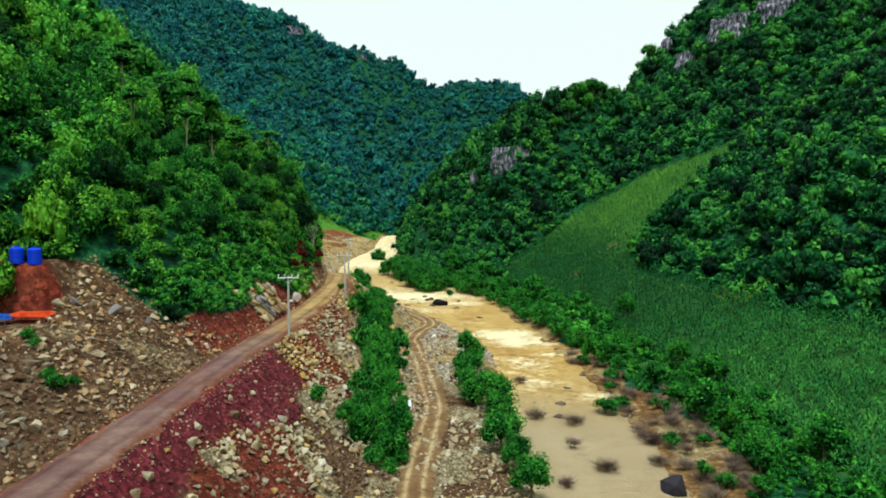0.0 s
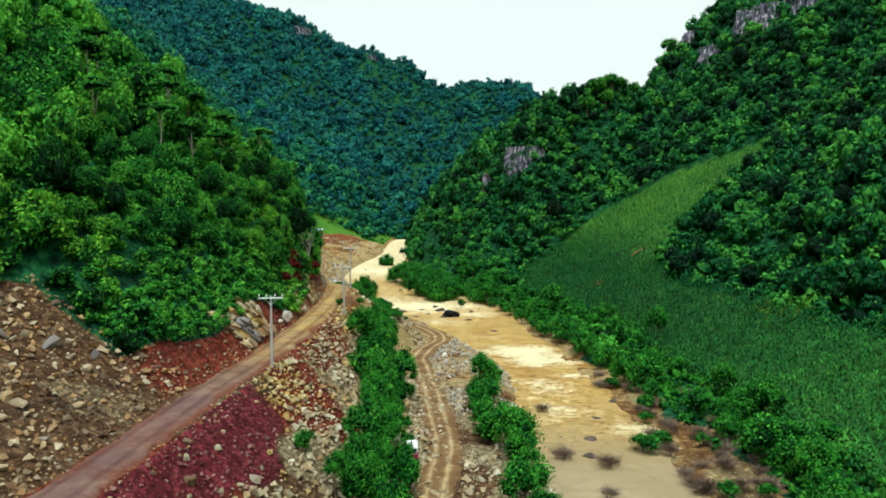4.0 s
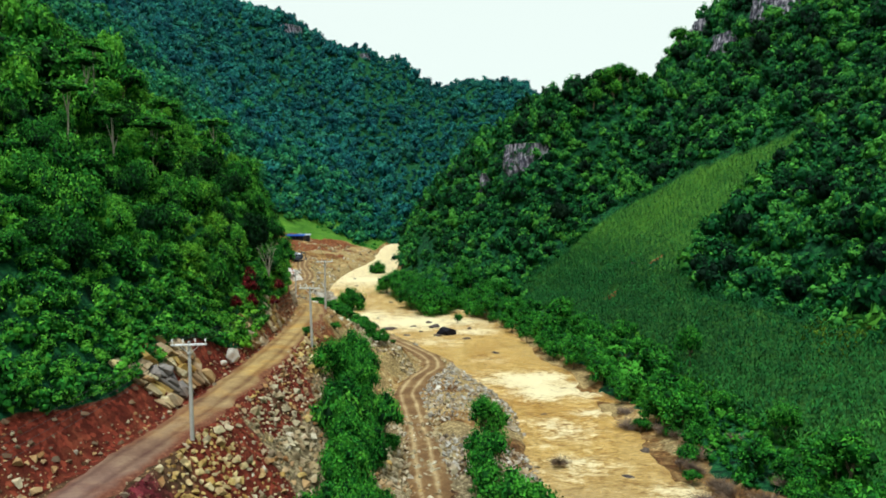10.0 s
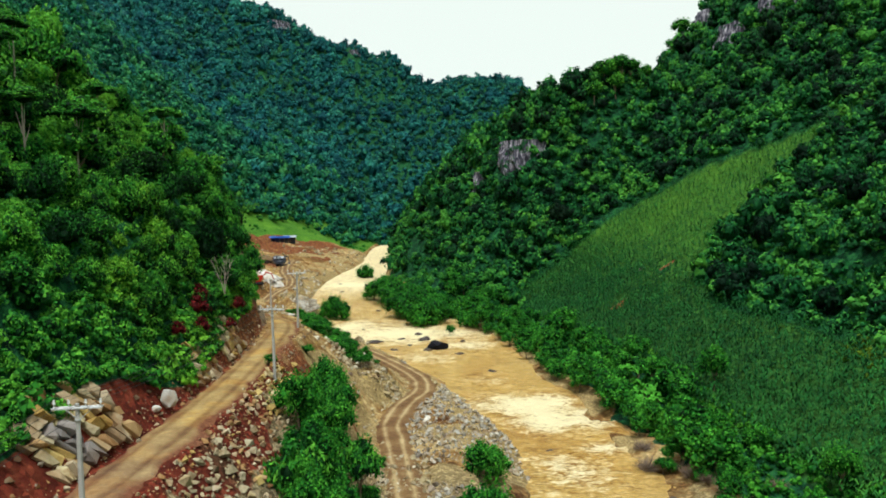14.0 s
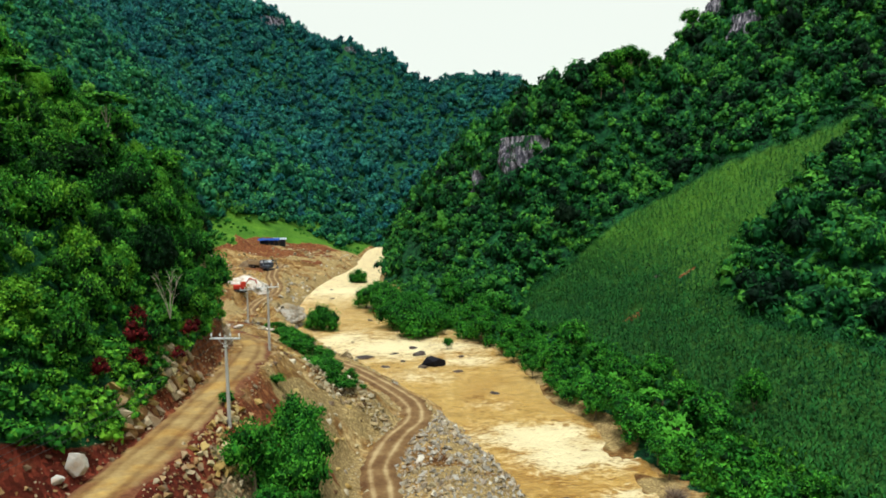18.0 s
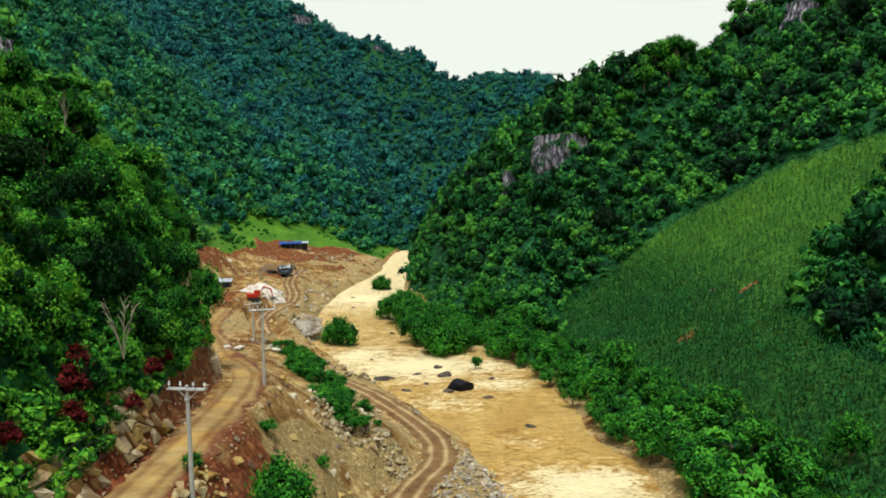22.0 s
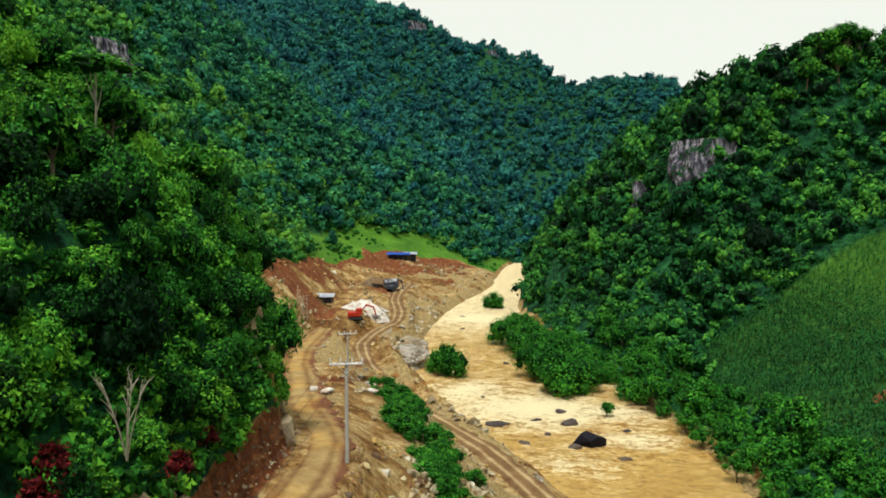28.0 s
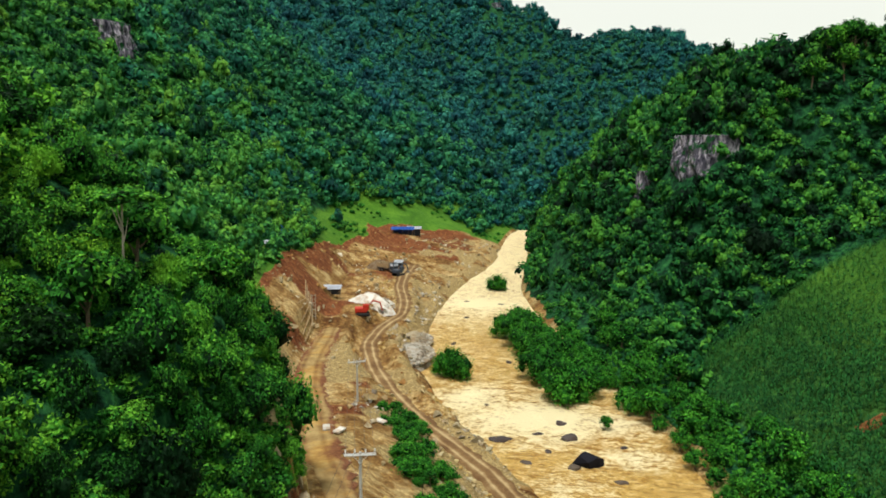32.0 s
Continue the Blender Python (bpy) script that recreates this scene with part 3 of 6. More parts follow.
def cover(x, y, z, u):
    """How bare, how red and how stony the ground is."""
    n1, n2 = field_noise(x, y, 9.0, 8.0, 3), field_noise(x, y, 4.0, 9.0, 3)
    near = smooth(y, -100, 20) * (1 - smooth(y, 158, 172))
    # the cut above the road: red earth up to some metres
    top = 3.66 + 0.20 * smooth(y, 104, 116) + 0.13 * n1
    cut = near * smooth(u, top - 0.04, top + 0.08) * (1 - smooth(u, 5.0, 5.05))
    spoil = smooth(y, -100, 20) * (1 - smooth(y, 180, 190)) * smooth(u, 4.0, 4.05) * (1 - smooth(u, 6.35 + 0.5 * n1, 6.6 + 0.5 * n1))
    heap = smooth(y, 30, 45) * (1 - smooth(y, 74, 82)) * smooth(u, 3.0, 3.1) * (1 - smooth(u, 4.0, 4.1))
    shingle = smooth(u, 6.0, 6.2) * (1 - smooth(u, 8.0, 8.1)) * (1 - smooth(y, 340, 372))
    yard = smooth(y, 166, 176) * (1 - smooth(y, 395, 425)) * smooth(u - yard_top(y) - 0.10 * n1, -0.05, 0.07) * (1 - smooth(u, 8.0, 8.1))
    bed = smooth(u, 7.0, 7.1) * (1 - smooth(u, 9.56 + 0.22 * n2 - 0.26 * smooth(y, 115, 165), 9.70 + 0.22 * n2 - 0.26 * smooth(y, 115, 165))) * (1 - smooth(y, 458, 472))
    bare = np.maximum.reduce([cut, spoil, heap, shingle, yard, bed])
    wall = smooth(y, 69.5, 70.2) * (1 - smooth(y, 72.2, 73.5)) * smooth(x, -70, -66) * (1 - smooth(x, -37.5, -35.5))
    bare = np.maximum(bare, wall)
    red = np.maximum(wall, cut * (1 - smooth(u, 4.0, 4.1)) * (1 - 0.85 * heap))
    red = np.maximum(red, 0.85 * spoil * smooth(n1 + 0.45 * smooth(y, 76, 86), 0.05, 0.35) * (1 - smooth(u, 5.9, 6.2)) * (1 - 0.8 * smooth(y, 134, 146)))
    rim = u - yard_top(y) - 0.10 * n1
    red = np.maximum(red, yard * (1 - smooth(rim, 0.16, 0.34 + 0.15 * n2)) * 0.9)
    red = np.maximum(red, yard * smooth(n1 + 0.4 * n2, 0.05, 0.35) * (1 - smooth(u, 5.0, 5.6)) * 0.85)
    red = np.maximum(red, yard * smooth(y, 330, 350) * (1 - smooth(u, 5.9, 6.5)) * smooth(n1, -0.4, 0.1))
    bank_red = np.maximum(np.exp(-((x + 61) / 7) ** 2 - ((y - 258) / 13) ** 2), np.exp(-((x + 74) / 8) ** 2 - ((y - 285) / 14) ** 2))
    red = np.maximum(red, 0.95 * yard * smooth(bank_red + 0.3 * n2, 0.35, 0.65))
    pale = 0.9 * shingle * smooth(n2, -0.4, 0.1) + 0.85 * spoil * smooth(n2 + 0.5 * smooth(u, 5.2, 5.4) * smooth(y, 76, 84), 0.1, 0.5) + 0.5 * heap * smooth(n2, -0.1, 0.5)
    pale = np.maximum(pale, yard * smooth(u + 0.8 * n1, 4.6, 5.8) * smooth(n2, -0.3, 0.2) * 0.9)
    dust = np.exp(-((x + 43) / 9) ** 2 - ((y - 214) / 20) ** 2)
    pale = np.maximum(pale, 0.9 * yard * smooth(dust + 0.35 * n2, 0.3, 0.7)) * (1 - 0.8 * yard * smooth(bank_red + 0.3 * n2, 0.35, 0.65))
    maroon = near * smooth(y, 20, 40) * (0.72 + 0.28 * smooth(n2, -0.3, 0.2)) * (1 - smooth(y + 7 * n2, 76, 92)) * smooth(u, 4.9, 5.0) * (1 - smooth(u + 0.16 * n2 + 0.1 * n1, 5.10 + 0.29 * smooth(y, 60, 78), 5.45 + 0.34 * smooth(y, 60, 78)))
    pale = np.clip(pale * (1 - maroon), 0, 1)
    dirt = np.maximum(1 - np.hypot((x - 46) / 2.6, (y - 203.5) / 1.8), 1 - np.hypot((x - 36) / 2.2, (y - 201.6) / 1.5)) + 0.35 * n2
    bare = np.maximum(bare, 0.75 * smooth(dirt, 0.1, 0.4))
    red = np.maximum(red, 0.8 * smooth(dirt, 0.1, 0.4))
    shoal = bed * smooth(u, 9.0, 9.2)
    red = np.maximum(red, 0.3 * shoal * smooth(n1, 0.0, 0.5))
    pale = np.maximum(pale, 0.8 * shoal * smooth(n2, -0.3, 0.3))
    return np.stack([bare, red, pale, maroon], -1)


rows = [land(y, U) for y in Y]
G = np.array(rows)
UU = np.broadcast_to(U, G.shape[:2])


def ground_z(x, y):
    """Height of the ground at x, y."""
    k = int(np.clip(np.searchsorted(Y, y) - 1, 0, len(Y) - 2))
    t = (y - Y[k]) / (Y[k + 1] - Y[k])
    return float(np.interp(x, G[k, :, 0], G[k, :, 2]) * (1 - t) + np.interp(x, G[k + 1, :, 0], G[k + 1, :, 2]) * t)


COVER = cover(G[..., 0], G[..., 1], G[..., 2], UU)
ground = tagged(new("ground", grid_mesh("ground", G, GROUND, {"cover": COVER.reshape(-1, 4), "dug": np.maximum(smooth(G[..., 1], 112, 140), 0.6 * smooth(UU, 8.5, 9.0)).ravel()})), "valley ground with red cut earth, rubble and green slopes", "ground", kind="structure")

# ---- the river ----
yw = np.concatenate([np.arange(-290, 60, 6.0), np.arange(60, 260, 0.9), np.arange(260, 470, 1.6)])
vw = np.linspace(0, 1, 46)
pts, foam = [], []
RAPIDS = [(12, 160, 8, 1.25), (17, 153, 8, 1.2), (21, 142, 4, 0.7), (15, 134, 8, 0.6), (16, 121, 7, 0.5), (25, 113, 5, 0.6), (-9, 215, 11, 0.85), (2, 216, 7, 0.6), (5, 203, 6, 0.6), (-3, 192, 7, 0.55), (8, 176, 6, 0.35), (-20, 224, 8, 0.75), (-30, 300, 6, 0.7)]
for y in yw:
    c = columns(y)
    xl, xr = c[7, 0] * 0.45 + c[8, 0] * 0.55 - 1.2, c[9, 0] * 0.6 + c[10, 0] * 0.4
    x = xl + (xr - xl) * vw
    f = np.zeros_like(x)
    for rx, ry, rr, amount in RAPIDS:
        f = np.maximum(f, amount * np.exp(-(((x - rx) / rr) ** 2 + ((y - ry) / (rr * 0.8)) ** 2)))
    f = f * (0.8 + 0.5 * field_noise(x, np.full_like(x, y), 4.0, 6.0, 3) * (1 - smooth(y, 220, 260))) + 0.14 * smooth(y, 95, 120) + 0.28 * smooth(y, 186, 212) + 0.34 * smooth(y, 262, 300)
    calm = 1 - 0.8 * smooth(y, 220, 270)
    z = -32.5 + calm * 0.07 * field_noise(x, np.full_like(x, y), 5.5, 1.0, 3) + calm * (0.05 + 0.30 * np.clip(f, 0, 1)) * field_noise(x, np.full_like(x, y * 0.7), 1.1, 2.0, 3)
    pts.append(np.stack([x, np.full_like(x, y), z], -1))
    foam.append(f)
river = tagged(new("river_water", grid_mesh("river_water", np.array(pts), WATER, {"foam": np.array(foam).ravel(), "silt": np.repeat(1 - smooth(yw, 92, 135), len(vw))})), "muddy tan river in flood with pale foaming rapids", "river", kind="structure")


# ---- road and track ----
def ribbon(name, centre, width, mat, ruts, lift=0.07, lanes=19, depth=0.14):
    """A worn way along a line of (x, y, z) points, with wheel ruts pressed in and crumbled edges."""
    centre = np.array(centre, float)
    d = np.r_[0, np.cumsum(np.hypot(*np.diff(centre[:, :2], axis=0).T))]
    s = np.arange(0, d[-1], 0.8)
    line = np.stack([np.interp(s, d, centre[:, k]) for k in range(3)], -1)
    for _ in range(12):
        line[1:-1] = 0.25 * line[:-2] + 0.5 * line[1:-1] + 0.25 * line[2:]
    way = np.gradient(line[:, :2], axis=0)
    way /= np.linalg.norm(way, axis=1)[:, None]
    side = np.stack([way[:, 1], -way[:, 0]], -1)
    v = np.linspace(-1, 1, lanes)
    half = np.interp(s / s[-1], np.linspace(0, 1, len(width)), width) / 2
    half = half * (1 + 0.16 * field_noise(s, s * 0.3, 3.0, 2.0))
    rough = np.random.default_rng(5).normal(0, 0.11, (len(s), 2))
    reach = v[None] * half[:, None] * (1 + np.where(v[None] < 0, rough[:, :1], rough[:, 1:]) * np.abs(v[None]) ** 3)
    xy = line[:, None, :2] + side[:, None] * reach[..., None]
    wob = 0.10 * field_noise(s, s * 0.2, 7.0, 5.0)[:, None]
    wear = np.zeros((len(s), lanes))
    for r in ruts:
        wear = np.maximum(wear, np.exp(-(((v[None] - r - wob) / 0.13) ** 2)))
    z = line[:, None, 2] + lift - depth * wear - 0.35 * np.abs(v[None]) ** 6 + 0.05 * field_noise(xy[..., 0], xy[..., 1], 1.3, 3.0)
    p = np.concatenate([xy, z[..., None]], -1)
    edge = np.broadcast_to(np.abs(v[None]) ** 3, wear.shape) * (0.75 + 0.5 * field_noise(xy[..., 0], xy[..., 1], 2.4, 7.0))
    return grid_mesh(name, p, mat, {"wear": (1 - wear).ravel(), "edge": edge.ravel()})


def road_line(ys, u, lift):
    return [(*land(y, np.array([u]))[0][:2], columns(y)[4, 1] * (5 - u) + columns(y)[5, 1] * (u - 4) + lift) for y in ys]


ROADLINE = road_line(np.arange(-80, 176, 4.0), 4.5, 0.12) + YARDROAD[1:]
road = tagged(new("road", ribbon("road", ROADLINE, (6.6, 5.4, 4.9, 4.5, 4.2, 4.6, 5.2, 4.0), ROAD, (-0.5, 0.38), depth=0.05)), "narrow unpaved dirt road of packed brown earth", "road", kind="structure")
track = tagged(new("dirt_track", ribbon("dirt_track", TRACKLINE, (4.6, 4.2, 4.0, 4.2, 4.0, 3.6, 3.6, 4.5), TRACK, (-0.45, 0.38), depth=0.07)), "muddy lower track with wheel ruts beside the river", "track", kind="structure")


# ---- plants ----
def ball(subdivisions=1):
    bm = bmesh.new()
    bmesh.ops.create_icosphere(bm, subdivisions=subdivisions, radius=1)
    v = np.array([p.co for p in bm.verts])
    f = np.array([[q.index for q in p.verts] for p in bm.faces])
    bm.free()
    return v, f


BALL1 = ball(1)
OCTA = (np.array([(1, 0, 0), (0, 1, 0), (-1, 0, 0), (0, -1, 0), (0, 0, 1), (0, 0, -1)], float), np.array([(0, 1, 4), (1, 2, 4), (2, 3, 4), (3, 0, 4), (1, 0, 5), (2, 1, 5), (3, 2, 5), (0, 3, 5)]))


def leaves_on(points, outward, size, r, droop=0.3, long=1.5, corners=4, loose=0.3):
    """Pointed leaves, folded a little, at points, lying along the crown's skin."""
    n = len(points)
    nrm = outward + r.normal(0, loose, (n, 3))
    nrm /= np.linalg.norm(nrm, axis=1)[:, None]
    way = r.normal(0, 1, (n, 3))
    way[:, 2] -= droop
    way -= (way * nrm).sum(1)[:, None] * nrm
    way /= np.linalg.norm(way, axis=1)[:, None]
    side = np.cross(nrm, way)
    s = (size * r.uniform(0.6, 1.35, n))[:, None]
    if corners == 3:
        v = np.stack([points - way * s * long * 0.4 - side * s * 0.55, points - way * s * long * 0.4 + side * s * 0.55, points + way * s * long * 0.6], 1)
        return v.reshape(-1, 3)
    v = np.stack([points - way * s * long * 0.5, points + side * s * 0.5 + nrm * s * 0.12, points + way * s * long * 0.5 - nrm * s * 0.1, points - side * s * 0.5 + nrm * s * 0.12], 1)
    return v.reshape(-1, 3)


def crown(seed, lobes, leaves, size, spread=0.62, flat=1.15, low=-0.55, vine=0.0, core=None, corners=3, lobe=(0.26, 0.46), ruffle=0.10, heart=0.26, loose=0.30):
    """A domed crown about one metre in radius: uneven leafy lobes, some hanging low as vines do. Vertices, corners, face sizes, tints."""
    r = np.random.default_rng(seed)
    c = r.normal(0, 1, (lobes, 3))
    c /= np.linalg.norm(c, axis=1)[:, None]
    c *= (spread * r.uniform(0.55, 1.1, lobes) ** 0.5)[:, None]
    c[:, 2] = np.abs(c[:, 2]) * flat - 0.22
    c[0] = (0, 0, 0)
    rad = r.uniform(*lobe, lobes)
    rad[0] = 0.6
    hang = np.where(r.uniform(0, 1, lobes) < 0.35, vine, 0.0)
    tone = r.normal(0, 0.12, lobes)
    verts, loops, totals, tint, at = [], [], [], [], 0
    bv, bf = core or OCTA
    for k in range(lobes):
        spin, _ = np.linalg.qr(r.normal(0, 1, (3, 3)))
        v = (bv * (1 + r.normal(0, 0.14, (len(bv), 1)))) @ (spin * np.sign(np.linalg.det(spin))) * rad[k] * 0.82
        v[:, 2] = np.where(v[:, 2] < 0, v[:, 2] * (1 + 2 * hang[k]), v[:, 2])
        verts.append(v + c[k])
        loops.append((bf + at).ravel())
        totals.append(np.full(len(bf), 3))
        # core tinted darker than the leaves: the crown's inner shade put into colour
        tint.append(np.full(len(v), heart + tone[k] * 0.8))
        at += len(v)
    share = rad ** 2 / (rad ** 2).sum()
    for k in range(lobes):
        n = max(3, int(leaves * share[k]))
        d = r.normal(0, 1, (n * 3, 3))
        d /= np.linalg.norm(d, axis=1)[:, None]
        d = d[d[:, 2] > low][:n]
        q = d * rad[k] * r.uniform(0.92 - ruffle, 1.0 + ruffle * 1.6, (len(d), 1))
        q[:, 2] = np.where(q[:, 2] < 0, q[:, 2] * (1 + 2 * hang[k]), q[:, 2])
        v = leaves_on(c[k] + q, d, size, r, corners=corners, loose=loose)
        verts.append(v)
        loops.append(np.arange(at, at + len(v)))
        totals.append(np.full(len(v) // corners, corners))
        # leaves facing up get a lighter tint, painting in light from above
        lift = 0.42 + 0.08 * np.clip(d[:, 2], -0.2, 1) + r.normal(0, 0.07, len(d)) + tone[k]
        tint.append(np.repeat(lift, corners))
        at += len(v)
    return np.concatenate(verts), np.concatenate(loops), np.concatenate(totals), np.concatenate(tint)


def merged(items):
    """Joins (vertices, corners, sizes, tints) sets."""
    at, out = 0, ([], [], [], [])
    for v, l, t, a in items:
        out[0].append(v)
        out[1].append(l + at)
        out[2].append(t)
        out[3].append(a)
        at += len(v)
    return tuple(np.concatenate(o) for o in out)


# bare rock faces that no tree covers: centre, width, height
CLIFFS = [(21.5, 281.5, 7.0, 20, 14), (11.5, 297.0, 0.5, 9, 9), (-143, 308, 40.0, 15, 15), (108, 293, 57.0, 22, 15), (121, 282, 62, 16, 12), (94, 302, 47, 16, 11), (101, 340, 60, 9, 10), (-152, 776, 151, 26, 12), (-80, 780, 125, 15, 9)]


def wood(name, places, radii, templates, mat, label, seed=1, tall=(0.85, 1.25), sink=0.35, tint_spread=0.12, tone=None):
    """A stand of many plants as one mesh."""
    r = np.random.default_rng(seed)
    keep = np.ones(len(places), bool)
    for x, y, z, w, h in CLIFFS:
        d = places - np.array([x, y, z])
        keep &= ((d[:, 0] ** 2 + d[:, 1] ** 2) / (0.45 * w) ** 2 + (d[:, 2] + 0.15 * h) ** 2 / (0.45 * h) ** 2) > 1 + 0.25 * r.normal(0, 1, len(d))
    tone = np.zeros(len(places)) if tone is None else tone
    places, radii, tone = places[keep], radii[keep], tone[keep]
    pick = r.integers(0, len(templates), len(places))
    sets = []
    for k, (v, l, t, a) in enumerate(templates):
        who = np.flatnonzero(pick == k)
        if not len(who):
            continue
        n = len(who)
        turn = r.uniform(0, 2 * math.pi, n)
        s = radii[who]
        h = s * r.uniform(*tall, n)
        ct, st = np.cos(turn), np.sin(turn)
        x = (v[None, :, 0] * ct[:, None] - v[None, :, 1] * st[:, None]) * s[:, None]
        y = (v[None, :, 0] * st[:, None] + v[None, :, 1] * ct[:, None]) * s[:, None]
        z = v[None, :, 2] * h[:, None]
        p = np.stack([x, y, z], -1) + places[who][:, None] + np.array([0, 0, 1])[None, None] * (h * (1 - sink))[:, None, None] * 0.75
        loops = (l[None] + (np.arange(n) * len(v))[:, None]).ravel()
        tint = (a[None] + (tone[who] + r.normal(0, tint_spread, n))[:, None]).ravel()
        sets.append((p.reshape(-1, 3), loops, np.tile(t, n), tint))
    v, l, t, a = merged(sets)
    return tagged(new(name, array_mesh(name, v, l, t, mat, {"tint": np.clip(a, 0, 1)}, True)), label, "trees", kind="stuff")


AREA = np.linalg.norm(np.cross(G[1:, :-1] - G[:-1, :-1], G[:-1, 1:] - G[:-1, :-1]), axis=-1)
CENTRE = (G[1:, :-1] + G[:-1, :-1] + G[:-1, 1:] + G[1:, 1:]) / 4
UC = np.broadcast_to((U[1:] + U[:-1]) / 2, AREA.shape)


def scatter(mask, spacing, seed, most=20000, tries=5):
    """Places on the ground inside the mask, no two nearer than the spacing. Also their column places."""
    r = np.random.default_rng(seed)
    w = np.where(mask, AREA, 0).ravel()
    n = min(most * 3, int(w.sum() / spacing ** 2 * tries))
    k = r.choice(len(w), n, p=w / w.sum())
    iy, ix = np.unravel_index(k, AREA.shape)
    a, b = r.uniform(0, 1, (2, n, 1))
    p = (G[iy, ix] * (1 - a) + G[iy, ix + 1] * a) * (1 - b) + (G[iy + 1, ix] * (1 - a) + G[iy + 1, ix + 1] * a) * b
    cell, kept = {}, []
    for i, q in enumerate(np.floor(p / spacing).astype(int)):
        q = tuple(q)
        ok = True
        for dx in (-1, 0, 1):
            for dy in (-1, 0, 1):
                for dz in (-1, 0, 1):
                    for j in cell.get((q[0] + dx, q[1] + dy, q[2] + dz), ()):
                        if ((p[i] - p[j]) ** 2).sum() < spacing * spacing:
                            ok = False
        if ok:
            cell.setdefault(q, []).append(i)
            kept.append(i)
            if len(kept) >= most:
                break
    return p[kept], UC[iy, ix][kept]


CX, CY, CZ = CENTRE[..., 0], CENTRE[..., 1], CENTRE[..., 2]
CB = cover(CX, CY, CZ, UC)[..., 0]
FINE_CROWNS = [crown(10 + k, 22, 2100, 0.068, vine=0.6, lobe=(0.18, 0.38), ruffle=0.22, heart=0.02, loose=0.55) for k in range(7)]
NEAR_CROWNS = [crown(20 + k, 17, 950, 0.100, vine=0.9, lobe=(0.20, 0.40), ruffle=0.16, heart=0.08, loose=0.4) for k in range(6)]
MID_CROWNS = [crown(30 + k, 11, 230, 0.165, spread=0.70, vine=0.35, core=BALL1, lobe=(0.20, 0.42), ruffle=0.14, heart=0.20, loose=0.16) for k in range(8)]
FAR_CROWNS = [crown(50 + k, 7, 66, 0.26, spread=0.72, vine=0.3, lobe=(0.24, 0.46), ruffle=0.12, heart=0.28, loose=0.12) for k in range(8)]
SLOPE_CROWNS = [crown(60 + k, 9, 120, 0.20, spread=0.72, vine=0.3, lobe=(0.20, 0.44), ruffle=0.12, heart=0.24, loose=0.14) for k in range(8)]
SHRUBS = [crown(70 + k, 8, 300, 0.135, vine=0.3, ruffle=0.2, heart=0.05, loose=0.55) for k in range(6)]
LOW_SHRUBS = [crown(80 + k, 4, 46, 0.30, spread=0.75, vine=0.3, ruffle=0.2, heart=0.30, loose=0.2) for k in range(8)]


# the planted field: between the bank and the groves, running up the hollow
FIELD_HEAD = np.interp(UC, [10.2, 10.5, 10.66, 11.2, 11.8, 12.1, 12.5, 12.64, 12.94, 13.05, 13.1], [222, 226, 232, 240, 243, 245, 246, 236, 222, 217, 100])
FIELD_SIDE = np.interp(CY, [30, 120, 160, 178, 183, 195, 203, 208, 214, 217, 250], [12.0, 11.9, 11.65, 11.45, 11.65, 12.05, 12.3, 12.55, 12.9, 13.1, 13.1])
FIELD = (CY > 20) & (CY < FIELD_HEAD) & (UC > 10.15) & (UC < FIELD_SIDE) & (CB < 0.3)
TURF = np.zeros(G.shape[:2])
TURF[:-1, :-1] = FIELD * (0.4 + 0.35 * smooth(CZ + 2 * field_noise(CX, CY, 12.0, 3.0), -23, -8)) +  ((CY > 176) & (CY < 470) & (UC > 2.0) & (UC < 7.9))
ground.data.attributes.new('turf', 'FLOAT', 'POINT').data.foreach_set('value', TURF.ravel().astype(np.float32))
BESIDE = FIELD.copy()
for step in ((1, 0), (-1, 0), (2, 0), (-2, 0), (0, 1), (0, -1), (0, 2), (0, -2)):
    BESIDE |= np.roll(FIELD, step, (0, 1))
left_hill = (UC < 4) & (CB < 0.35) & (CY > 20) & (CY < 176)


def stand_radii(n, low, high, big, seed, share=0.16):
    """Crown sizes of a mixed stand: many small trees, some that tower."""
    r = np.random.default_rng(seed)
    s = r.uniform(low, high, n)
    return np.where(r.uniform(0, 1, n) < share, r.uniform(high, big, n), s)


# low growth only on the bank above the road cut
open_foot = np.interp(CY, [70, 84, 100, 112, 118, 400], [3.0, 2.95, 3.1, 3.35, 3.75, 3.75])


def forest(mask, name, label, mat, spacing, sizes_, crowns, under_spacing, under_sizes, unders, seed, tall=(0.85, 1.5), most=4000, young=0.0, thin=0.0):
    """Trees of very different height over a tangle of undergrowth."""
    p, u = scatter(mask, under_spacing, seed, most)
    edge = 0.7 + 0.3 * smooth(np.abs(u - 7), 3.1, 3.9)
    wood(name + "_undergrowth", p, stand_radii(len(p), *under_sizes, seed) * edge, unders, mat, "tangled green shrubs and creepers under the trees", seed, (0.7, 1.2), tint_spread=0.15, tone=np.full(len(p), young))
    p, u = scatter(mask & ~BESIDE & (((np.abs(UC - 7) > 3.25) & ((UC > 7) | (UC < open_foot))) | (CY > 425)), spacing, seed + 40, 6000)
    r = np.random.default_rng(seed)
    p = p[r.uniform(0, 1, len(p)) > thin]
    p = p[field_noise(p[:, 0], p[:, 1], 10.0, seed * 0.7, 2) + r.normal(0, 0.25, len(p)) > -0.7]
    wood(name + "_wood", p, stand_radii(len(p), *sizes_, seed + 1), crowns, mat, label, seed + 1, tall, -0.05, 0.21)


